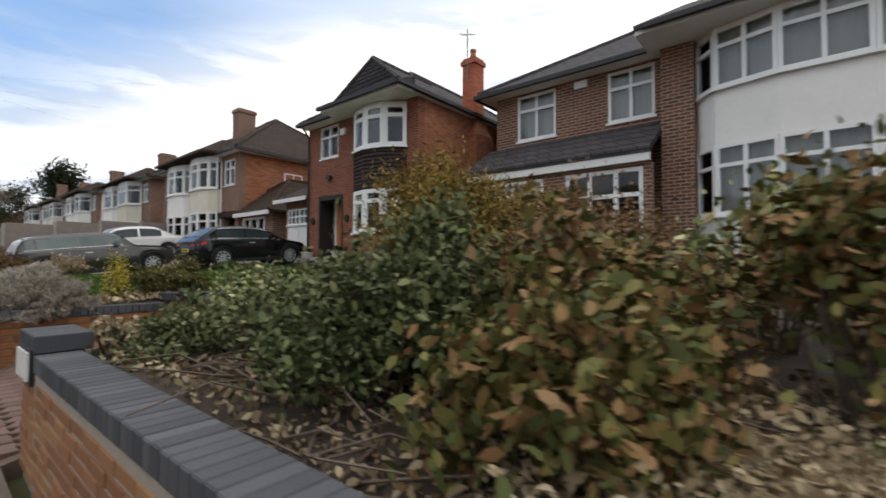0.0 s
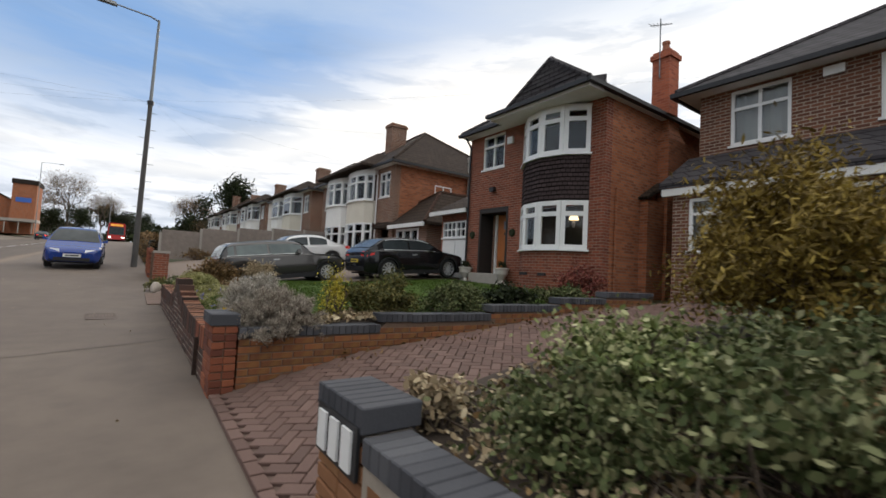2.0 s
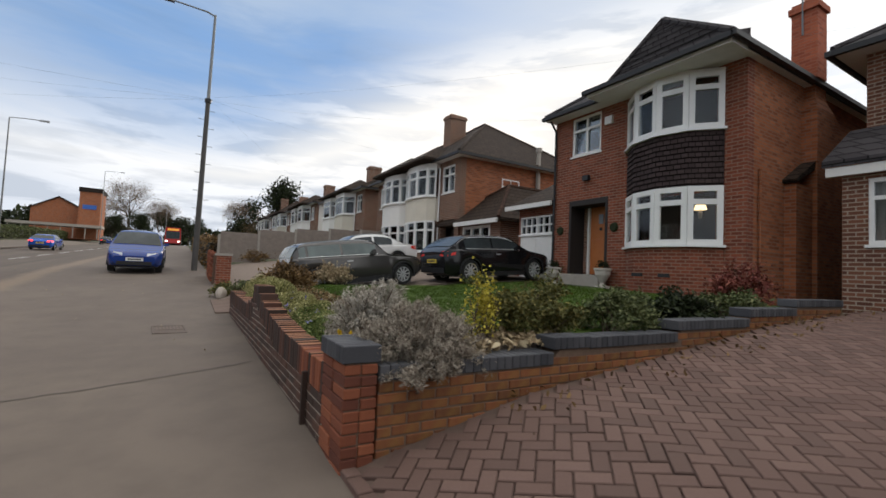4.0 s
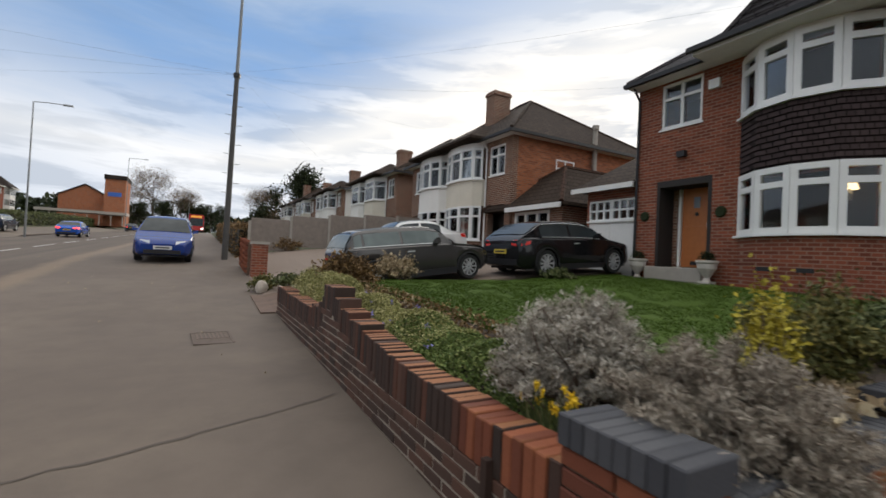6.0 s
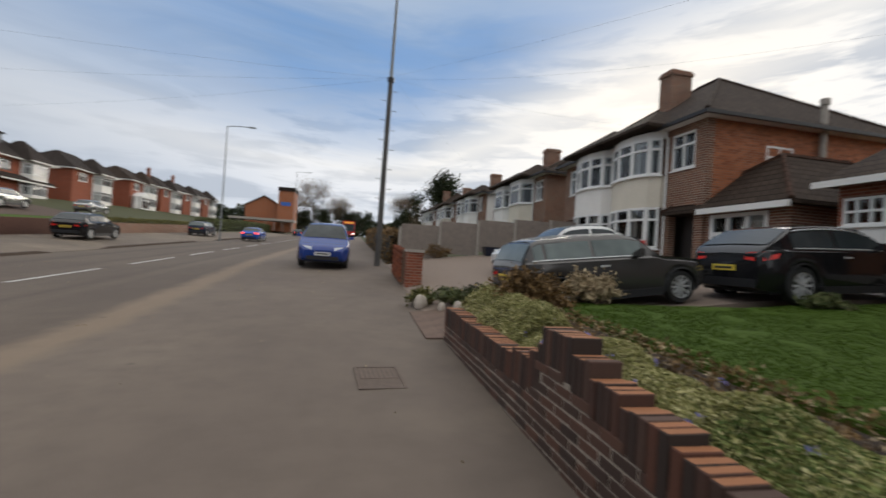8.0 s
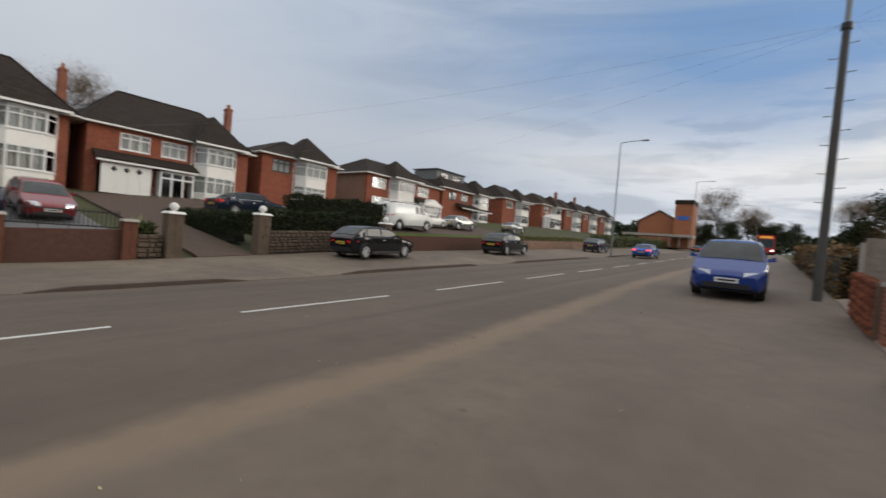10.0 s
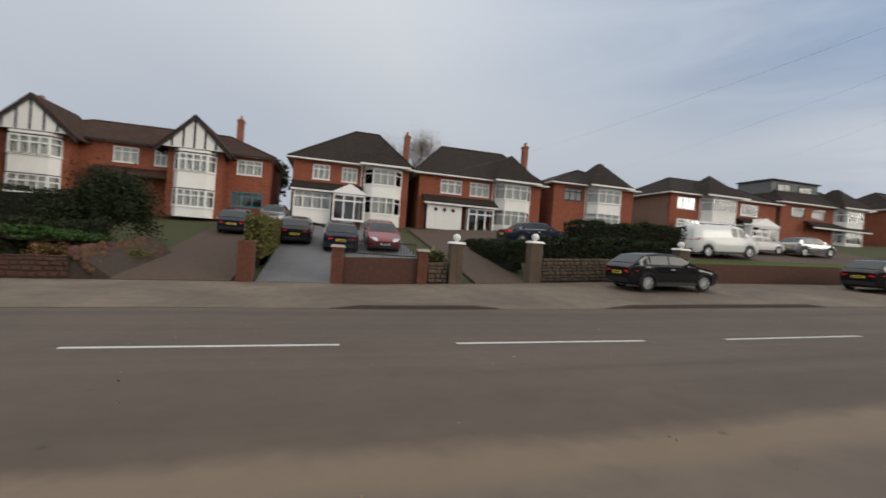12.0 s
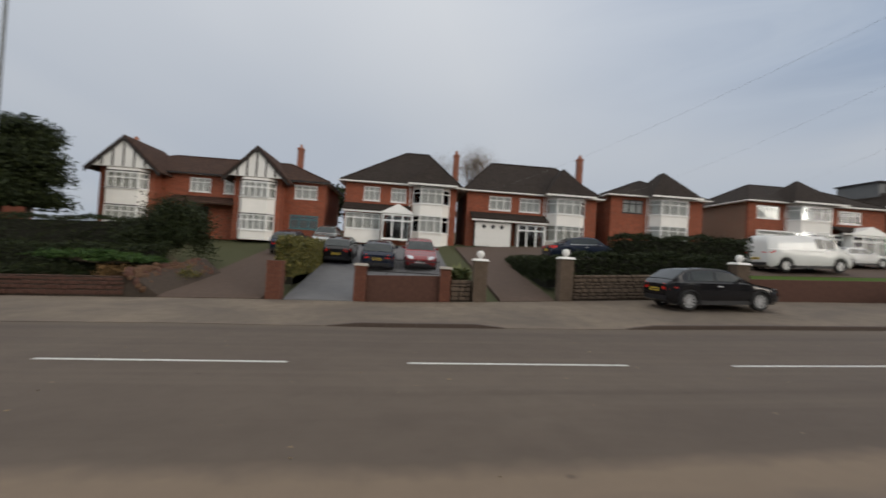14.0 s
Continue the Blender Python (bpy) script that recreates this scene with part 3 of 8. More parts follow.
def facets(pts):
    for a, b in zip(pts, pts[1:]):
        a, b = Vector((*a, 0)), Vector((*b, 0))
        d = b - a
        yield a, b, d.length, math.degrees(math.atan2(d.y, d.x))


def bay(parent, pts, bands, top, cols, curtain=False, tl=0.30, bars=0.075):
    """A bay window. pts: its plan from the wall outwards and back. bands: (kind, z0, z1, material), kind wall or glass."""
    inner = [(p[0], p[1]) for p in pts]
    for kind, z0, z1, material in bands:
        if kind == "wall":
            bm = bmesh.new()
            base = [(x, y, z0) for x, y in inner] + [(inner[-1][0], 0.05, z0), (inner[0][0], 0.05, z0)]
            solid(bm, base, [(x, y, z1) for x, y, _ in base])
            part("bay_panel", bm, material, parent)
        else:
            for i, (a, b, w, ang) in enumerate(facets(inner)):
                c = cols[i] if isinstance(cols, (list, tuple)) else cols
                if c == 0:
                    continue
                window(parent, pose(a.x, a.y, z0, 0, 0, ang), w, z1 - z0, c, tl, curtain=curtain, name="bay_window", bars=bars)
            # upright sheet behind the panes, the room's shade put into its near-black colour
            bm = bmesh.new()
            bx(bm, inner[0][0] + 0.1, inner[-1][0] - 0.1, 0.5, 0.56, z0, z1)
            part("room_back", bm, M_ROOM_SHADE, parent)


def house_shell(parent, W, D, eave, wall_mat, holes, roof_mat, rise, over=0.35, side_mat=None, lean=1.0, gutter=None, caps=True, slide=0.0):
    """Front wall with openings, plain side and back walls, hipped roof, soffit and gutter."""
    t = 0.28
    bm = bmesh.new()
    holed(bm, 0, W, -0.6, eave, 0, t, holes)
    part("wall_front", bm, wall_mat, parent)
    for name, a, b in (("wall_side", 0, t), ("wall_side", W - t, W)):
        bm = bmesh.new()
        bx(bm, a, b, t + 0.001, D, -0.6, eave - 0.003)
        part(name, bm, side_mat or wall_mat, parent)
    bm = bmesh.new()
    bx(bm, t + 0.002, W - t - 0.002, D - t, D - 0.002, -0.6, eave - 0.004)
    part("wall_back", bm, side_mat or wall_mat, parent)
    # sheet close behind the front wall, coloured dark as an unlit room
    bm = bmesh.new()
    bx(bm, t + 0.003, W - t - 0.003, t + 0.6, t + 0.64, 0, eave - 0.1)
    part("room_back", bm, M_ROOM_SHADE, parent)
    bm = bmesh.new()
    hip(bm, -over, W + over, -over, D + over, eave + 0.12, rise, lean=lean, slide=slide)
    part("roof", bm, roof_mat, parent)
    if caps:
        hip_caps(parent, -over, W + over, -over, D + over, eave + 0.12, rise, roof_mat, lean, slide)
    bm = bmesh.new()
    bx(bm, -over + 0.03, W + over - 0.03, -over + 0.03, D + over - 0.03, eave - 0.02, eave + 0.015)
    part("soffit", bm, M_WHITE_PAINT, parent)
    bm = bmesh.new()
    for a in ((-over, W + over, -over - 0.10, -over - 0.004), (-over - 0.10, -over - 0.004, -over - 0.1, D + over), (W + over + 0.004, W + over + 0.10, -over - 0.1, D + over)):
        bx(bm, *a, eave - 0.03, eave + 0.08)
    part("gutter", bm, gutter or M_WHITE_PAINT, parent)


def drainpipe(parent, u, z1, material=None, v=-0.06):
    bm = bmesh.new()
    tube(bm, [(u, v - 0.25, z1), (u, v, z1 - 0.3), (u, v, 0)], 0.035, n=8)
    part("drainpipe", bm, material or M_BLACK, parent)


def panel_door(parent, u0, u1, z0, z1, v, material, lights=0, name="door"):
    w, h = u1 - u0, z1 - z0
    bm = bmesh.new()
    bx(bm, 0, w, 0, 0.05, 0, h)
    for zz in (0.12, 0.52):
        bx(bm, 0.1 * w, 0.9 * w, -0.012, 0, zz * h, (zz + 0.3) * h)
    d = part(name, bm, material, parent, m=pose(u0, v, z0))
    bm = bmesh.new()
    tube(bm, [(w * 0.88, -0.05, h * 0.5), (w * 0.88, -0.05, h * 0.56)], 0.014)
    part("door_handle", bm, M_RIM, d)
    return d


def canted(u0, u1, out=0.75, cant=0.55):
    return [(u0, 0), (u0 + cant, -out), (u1 - cant, -out), (u1, 0)]


def rounded_bay(u0, u1, out, n=5):
    c, r = (u0 + u1) / 2, (u1 - u0) / 2
    return [(c - r * math.cos(math.pi * i / n), -out * math.sin(math.pi * (0.08 + 0.84 * i / n)) - 0.001) for i in range(n + 1)]


def bow(u0, u1, half, n, lift=0.02):
    """A bow window's plan: n equal facets on an arc of the given half angle, from wall to wall."""
    c, w, a = (u0 + u1) / 2, (u1 - u0) / 2, radians(half)
    r = w / math.sin(a)
    return [(c + r * math.sin(-a + 2 * a * i / n), -lift - r * (math.cos(-a + 2 * a * i / n) - math.cos(a))) for i in range(n + 1)]


def facing_left(x, y, z):
    """Place of a house whose front looks to -x; y is the end where u starts."""
    return pose(x, y, z, 0, 0, -90)


def facing_right(x, y, z):
    return pose(x, y, z, 0, 0, 90)


# ----- the detached red-brick house with the curved bay -----
def red_house():
    H = thing("house", facing_left(9.17, 13.85, 1.5), "red-brick detached house with curved white bay windows and dark hung tiles", "house")
    W, D, e = 5.35, 8.6, 4.87
    win, door = (0.66, 1.70, 3.70, 4.82), (0.63, 1.99, -0.05, 2.40)
    hb = (2.75, 4.75, 0.95, 2.23)
    hu = (2.75, 4.75, 3.45, 4.7)
    t = 0.28
    bm = bmesh.new()
    holed(bm, 0, W, -0.6, e, 0, t, [win, door, hb, hu])
    part("wall_front", bm, M_BRICK_RED, H)
    for a, b in ((0, t), (W - t, W)):
        bm = bmesh.new()
        bx(bm, a, b, t + 0.001, D, -0.6, e - 0.003)
        part("wall_side", bm, M_BRICK_ORANGE, H)
    bm = bmesh.new()
    bx(bm, t + 0.002, W - t - 0.002, D - t, D - 0.002, -0.6, e)
    part("wall_back", bm, M_BRICK_RED, H)
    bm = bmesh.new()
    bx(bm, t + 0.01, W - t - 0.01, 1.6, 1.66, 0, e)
    part("room_back", bm, M_ROOM_SHADE, H)
    # main roof, with a tile-hung front gable over the bay
    bm = bmesh.new()
    hip(bm, -0.08, W + 0.18, -0.4, D + 0.4, e + 0.12, 2.05)
    part("roof", bm, M_ROOF_SLATE, H)
    hip_caps(H, -0.08, W + 0.18, -0.4, D + 0.4, e + 0.12, 2.05, M_ROOF_SLATE)
    # a hipped gablet of tiles over the bay, its ridge running back into the main roof
    A, B = (3.55, -0.12, 6.45), (3.55, 2.6, 6.45)
    L, Lb, R, Rb = (2.60, -0.80, e + 0.22), (2.60, 2.6, e + 0.22), (W + 0.20, -1.0, e + 0.13), (W + 0.20, 2.6, e + 0.13)
    bm = bmesh.new()
    for q in ((L, R, A), (Lb, L, A, B), (R, Rb, B, A), (Rb, Lb, B), (L, Lb, Rb, R)):
        poly(bm, *q)
    bmesh.ops.remove_doubles(bm, verts=bm.verts, dist=0.001)
    gab = part("gablet", bm, M_ROOF_SLATE, H, "dark tiled hipped gablet over the bay")
    bm = bmesh.new()
    for q in ((L, A), (A, R), (A, B)):
        tube(bm, q, 0.075, n=6)
    part("ridge_tiles", bm, M_ROOF_SLATE, gab)
    for f in (0.12, 0.24, 0.36, 0.48, 0.60, 0.72, 0.84):
        p, q = [Vector(c).lerp(Vector(A), f) + Vector((0, -0.03, 0.02)) for c in (L, R)]
        bm = bmesh.new()
        tube(bm, [p, q], 0.022, n=4)
        part("tile_course", bm, M_ROOF_SLATE, gab)
    # skirt of tiles and soffit that reach out over the bay
    bm = bmesh.new()
    solid(bm, [(2.0, -1.0, e + 0.05), (W + 0.20, -1.0, e + 0.05), (W + 0.20, -0.34, e + 0.05), (2.0, -0.34, e + 0.05)],
          [(2.0, -1.0, e + 0.13), (W + 0.20, -1.0, e + 0.13), (W + 0.20, -0.34, e + 0.40), (2.0, -0.34, e + 0.40)])
    part("eave_tiles", bm, M_ROOF_SLATE, H)
    bm = bmesh.new()
    bx(bm, 2.03, W + 0.17, -0.97, -0.38, e - 0.06, e + 0.046)
    bx(bm, -0.06, W + 0.14, -0.376, D + 0.37, e - 0.005, e + 0.018)
    part("soffit", bm, M_WHITE_PAINT, H)
    bm = bmesh.new()
    bx(bm, 1.96, W + 0.24, -1.10, -1.002, e - 0.0, e + 0.10)
    bx(bm, -0.12, 1.95, -0.51, -0.404, e + 0.0, e + 0.10)
    bx(bm, W + 0.21, W + 0.31, -1.10, D + 0.3, e - 0.0, e + 0.10)
    part("gutter", bm, M_BLACK, H)
    drainpipe(H, 0.06, e + 0.02)
    # curved bay, two storeys, hung tiles between
    P = bow(2.58, 4.92, 52, 4)
    bay(H, P, [("wall", -0.5, 0.97, M_BRICK_RED), ("glass", 1.0, 2.26, None), ("wall", 2.27, 3.47, M_HUNG), ("glass", 3.5, 4.74, None), ("wall", 4.75, 4.81, M_WHITE_PAINT)], 0, 1, tl=0.27, bars=0.115)
    bm = bmesh.new()
    for z in np.arange(2.31, 3.40, 0.115):
        k = 1.0
        ring = [(x, y - 0.035) for x, y in P]
        top = [(x, y - 0.010) for x, y in P]
        for (a, b), (c, d) in zip(zip(ring, ring[1:]), zip(top, top[1:])):
            poly(bm, (*a, z), (*b, z), (*d, z + 0.118), (*c, z + 0.118))
            poly(bm, (a[0], a[1] + 0.03, z), (b[0], b[1] + 0.03, z), (*b, z), (*a, z))
    part("hung_tiles", bm, M_HUNG, H, "dark brown hung tiles in courses")
    # small curtains and a lamp glow are behind the panes
    window(H, pose(win[0], 0.06, win[2]), win[1] - win[0], win[3] - win[2], 2, 0.34, bars=0.07)
    # porch recess, door with a small light, step
    for u0, u1 in ((0.63, 0.71), (1.91, 1.99)):
        bm = bmesh.new()
        bx(bm, u0, u1, -0.012, 0.62, 0.0, 2.39)
        part("porch_side", bm, M_TIMBER, H)
    bm = bmesh.new()
    bx(bm, 0.711, 1.909, -0.012, 0.62, 2.24, 2.39)
    part("porch_head", bm, M_TIMBER, H)
    bm = bmesh.new()
    bx(bm, 0.711, 0.88, 0.55, 0.62, 0.0, 2.24)
    part("porch_back", bm, M_BRICK_BROWN, H)
    bm = bmesh.new()
    bx(bm, 0.88, 0.94, 0.50, 0.62, 0.29, 2.24)
    part("door_post", bm, M_WHITE, H)
    d = panel_door(H, 0.95, 1.70, 0.30, 2.24, 0.56, M_DOOR_WOOD)
    bm = bmesh.new()
    bx(bm, 0.30, 0.45, -0.02, -0.001, 1.45, 1.72)
    part("door_light", bm, M_CARPANE_GREY, d)
    bm = bmesh.new()
    bmesh.ops.create_cone(bm, segments=12, radius1=0.055, radius2=0.04, depth=0.03, cap_ends=True)
    part("knocker", bm, M_BLACK, d, m=pose(0.375, -0.02, 1.30, 90, 0, 0))
    bm = bmesh.new()
    bx(bm, 0.25, 0.50, -0.02, -0.001, 0.06, 0.15)
    part("letter_slot", bm, M_BLACK, d)
    bm = bmesh.new()
    bx(bm, 1.701, 1.909, 0.55, 0.62, 0.0, 2.24)
    part("porch_back", bm, M_TIMBER, H)
    bm = bmesh.new()
    bx(bm, 0.58, 2.0, -0.34, 0.5, -0.25, 0.28)
    bmesh.ops.bevel(bm, geom=list(bm.edges), offset=0.015, segments=1, affect="EDGES")
    part("doorstep", bm, M_CONCRETE, H)
    bm = bmesh.new()
    bx(bm, 1.86, 2.1, -0.07, 0.0, 4.35, 4.56)
    part("alarm_box", bm, M_WHITE, H)
    bm = bmesh.new()
    bx(bm, 1.17, 1.37, -0.12, 0.0, 2.92, 3.06)
    part("porch_lamp", bm, M_BLACK, H)
    for u in (3.3, 3.95):
        bm = bmesh.new()
        bx(bm, u, u + 0.25, -0.75, -0.70, 0.28, 0.36)
        part("air_brick", bm, M_BLACK, H)
    for u in (0.30, 2.20):
        bm = bmesh.new()
        bmesh.ops.create_cone(bm, segments=16, radius1=0.13, radius2=0.10, depth=0.05, cap_ends=True)
        part("wreath", bm, M_LEAF_DARK, H, m=pose(u, -0.03, 1.55, 90, 0, 0))
    bm = bmesh.new()
    lathe(bm, [(0.03, 0), (0.05, 0.12), (0.02, 0.2)], 10, 4.35, 0.15, 1.62)
    lamp = part("table_lamp", bm, M_CONCRETE, H)
    bm = bmesh.new()
    lathe(bm, [(0.13, 0.2), (0.08, 0.36)], 14, 4.35, 0.15, 1.62)
    part("lamp_shade", bm, M_SHADE_LIT, lamp, "softly lit cream shade")
    # side chimney stack and pot, aerial
    bm = bmesh.new()
    bx(bm, W + 0.001, W + 0.30, 2.45, 3.40, -0.6, 4.3)
    solid(bm, [(W + 0.001, 2.45, 4.3), (W + 0.30, 2.45, 4.3), (W + 0.30, 3.40, 4.3), (W + 0.001, 3.40, 4.3)],
          [(W + 0.001, 2.6, 4.6), (W + 0.2, 2.6, 4.6), (W + 0.2, 3.2, 4.6), (W + 0.001, 3.2, 4.6)])
    bx(bm, W + 0.001, W + 0.2, 2.6, 3.2, 4.6, 4.94)
    part("chimney_breast", bm, M_BRICK_ORANGE, H)
    c = chimney(H, W + 0.10, 2.55, 4.95, 6.78, 0.50, 0.50, M_CHIM_RED, 1)
    bm = bmesh.new()
    tube(bm, [(W + 0.08, 2.27, 6.0), (W + 0.08, 2.25, 7.7)], 0.02, n=6)
    tube(bm, [(W - 0.22, 2.25, 7.62), (W + 0.40, 2.25, 7.42)], 0.012, n=5)
    for i in range(6):
        u = W - 0.17 + i * 0.11
        tube(bm, [(u, 2.08 + i * 0.02, 7.60 - i * 0.035), (u, 2.42 - i * 0.02, 7.62 - i * 0.035)], 0.007, n=4)
    part("tv_aerial", bm, M_GREY_METAL, c)
    # sloping tiled shoulder on the side wall, downpipe
    bm = bmesh.new()
    solid(bm, [(W + 0.001, 1.55, 2.45), (W + 0.26, 1.55, 2.45), (W + 0.26, 2.44, 2.85), (W + 0.001, 2.44, 2.85)],
          [(W + 0.001, 1.50, 2.52), (W + 0.28, 1.50, 2.52), (W + 0.28, 2.44, 3.05), (W + 0.001, 2.44, 3.05)])
    part("side_canopy", bm, M_ROOF_BROWN, H)
    bm = bmesh.new()
    bx(bm, W + 0.001, W + 0.22, 1.62, 2.44, -0.6, 2.44)
    part("side_buttress", bm, M_BRICK_ORANGE, H)
    bm = bmesh.new()
    tube(bm, [(W + 0.05, 0.45, 0.0), (W + 0.05, 0.45, 2.6)], 0.025, n=6)
    part("drainpipe", bm, M_BRICK_ORANGE, H)
    # garage joined on its other side
    G = thing("garage", facing_left(9.45, 15.77, 1.5), "small garage with white panelled doors and brown tiled roof", "garage")
    w = 1.90
    bm = bmesh.new()
    holed(bm, 0, w, -0.5, 2.45, 0, 0.2, [(0.08, w - 0.04, -0.1, 2.16)])
    part("wall_front", bm, M_BRICK_RED, G)
    bm = bmesh.new()
    bx(bm, 0, 0.2, 0.201, 5, -0.5, 2.44)
    part("wall_side", bm, M_BRICK_RED, G)
    bm = bmesh.new()
    bx(bm, 0.08, w - 0.04, 0.02, 0.07, -0.1, 1.52)
    for k in range(2):
        bx(bm, 0.1 + k * 0.82, 0.86 + k * 0.82, 0.0, 0.02, 0.1, 1.4)
    part("garage_door", bm, M_WHITE_PAINT, G)
    window(G, pose(0.08, 0.04, 1.54), 0.80, 0.60, 3, 0.5, bars=0.05)
    window(G, pose(0.90, 0.04, 1.54), 0.80, 0.60, 3, 0.5, bars=0.05)
    bm = bmesh.new()
    solid(bm, [(-0.25, -0.35, 2.42), (w, -0.35, 2.42), (w, 4.9, 2.42), (-0.25, 4.9, 2.42)],
          [(-0.25, -0.35, 2.52), (w, -0.35, 2.52), (w, 2.6, 4.0), (-0.25, 2.6, 4.0)])
    part("roof", bm, M_ROOF_BROWN, G)
    bm = bmesh.new()
    bx(bm, -0.3, w, -0.42, -0.352, 2.36, 2.5)
    part("fascia", bm, M_WHITE_PAINT, G)


M_CARPANE_GREY = plain("obscured_glass", (0.20, 0.22, 0.24), 0.2, bump=0)
M_SHADE_LIT = glowing("lit_shade", (1.0, 0.72, 0.38), 2.5)
M_DOOR_WOOD = plain("orange_wood_door", (0.44, 0.15, 0.045), 0.45, var=0.2, scale=10)
M_CHIM_RED = brickwork("chimney_red", (0.42, 0.12, 0.06), (0.34, 0.09, 0.05), (0.35, 0.14, 0.09), 0.15)
red_house()


# ----- the brown-brick house with the white curved bay -----
def white_bay_house():
    H = thing("house", facing_left(11.5, 7.33, 1.73) @ Matrix.Diagonal((1.065, 1.065, 1.065, 1)), "brown-brick house with white rendered curved bay and dark tiled roof", "house")
    W, D, e = 9.4, 8.5, 4.60
    w1, w2 = (0.67, 1.82, 3.25, 4.52), (3.18, 4.25, 3.28, 4.52)
    house_shell(H, W, D, e, M_BRICK_BROWN, [w1, w2, (5.6, 8.8, 3.3, 4.5), (5.6, 8.8, 0.8, 2.2), (0.3, 3.9, 0.0, 2.1)], M_ROOF_SLATE, 2.9, 0.4, gutter=M_BLACK)
    for w in (w1, w2):
        window(H, pose(w[0], 0.05, w[2]), w[1] - w[0], w[3] - w[2], 2, 0.34, curtain=True, bars=0.07)
    bm = bmesh.new()
    bx(bm, 4.48, 5.12, -0.45, -0.003, -0.4, e)
    part("brick_pier", bm, M_BRICK_BROWN, H)
    P = rounded_bay(5.13, 9.2, 1.0, 5)
    bay(H, P, [("wall", -0.5, 0.8, M_RENDER_WHITE), ("glass", 0.82, 2.2, None), ("wall", 2.21, 3.3, M_RENDER_WHITE), ("glass", 3.32, 4.5, None), ("wall", 4.51, 4.66, M_RENDER_WHITE)], 0, [1, 2, 2, 2, 1], curtain=True)
    bm = bmesh.new()
    solid(bm, [(4.2, -1.45, e + 0.05), (W + 0.46, -1.45, e + 0.05), (W + 0.46, -0.2, e + 0.05), (4.2, -0.2, e + 0.05)],
          [(4.2, -1.45, e + 0.14), (W + 0.46, -1.45, e + 0.14), (W + 0.46, -0.2, e + 0.9), (4.9, -0.2, e + 0.9)])
    part("bay_roof", bm, M_ROOF_SLATE, H)
    bm = bmesh.new()
    bx(bm, 4.22, W + 0.4, -1.4, -0.4, e - 0.05, e + 0.046)
    part("bay_soffit", bm, M_WHITE_PAINT, H)
    bm = bmesh.new()
    bx(bm, 4.36, W + 0.5, -1.55, -1.452, e + 0.0, e + 0.1)
    part("bay_gutter", bm, M_BLACK, H)
    bm = bmesh.new()
    bx(bm, 2.35, 2.68, -0.06, 0.0, 4.32, 4.50)
    part("vent_grille", bm, M_WHITE, H)
    # tiled lean-to over the garage front
    bm = bmesh.new()
    solid(bm, [(-0.25, -1.35, 2.15), (4.47, -1.35, 2.15), (4.47, -0.003, 2.95), (-0.25, -0.003, 2.95)],
          [(-0.25, -1.35, 2.27), (4.47, -1.35, 2.27), (4.47, -0.003, 3.12), (-0.25, -0.003, 3.12)])
    part("lean_to_roof", bm, M_ROOF_SLATE, H)
    bm = bmesh.new()
    bx(bm, -0.2, 4.46, -1.33, -1.25, 1.98, 2.14)
    part("fascia", bm, M_WHITE_PAINT, H)
    bm = bmesh.new()
    holed(bm, 0.0, 4.46, -0.5, 1.97, -1.2, -1.0, [(0.35, 2.05, 0.75, 1.9), (2.6, 4.3, -0.1, 1.9)])
    part("garage_wall", bm, M_BRICK_BROWN, H)
    window(H, pose(0.35, -1.15, 0.75), 1.7, 1.15, 2, 0.3, curtain=True, bars=0.07)
    window(H, pose(2.6, -1.15, 0.0), 1.7, 1.9, 3, 0.3, bars=0.09)
    chimney(H, 0.4, 5.2, 5.0, 6.5, 0.5, 0.6, M_CHIM_RED, 1)
    bm = bmesh.new()
    bx(bm, -0.95, -0.1, -0.06, 0.0, 0.0, 1.15)
    g = tagged(part("side_gate", bm, M_WHITE_PAINT, m=facing_left(12.7, 8.25, 1.75)), "white-painted wooden side gate between two houses", "gate")


white_bay_house()


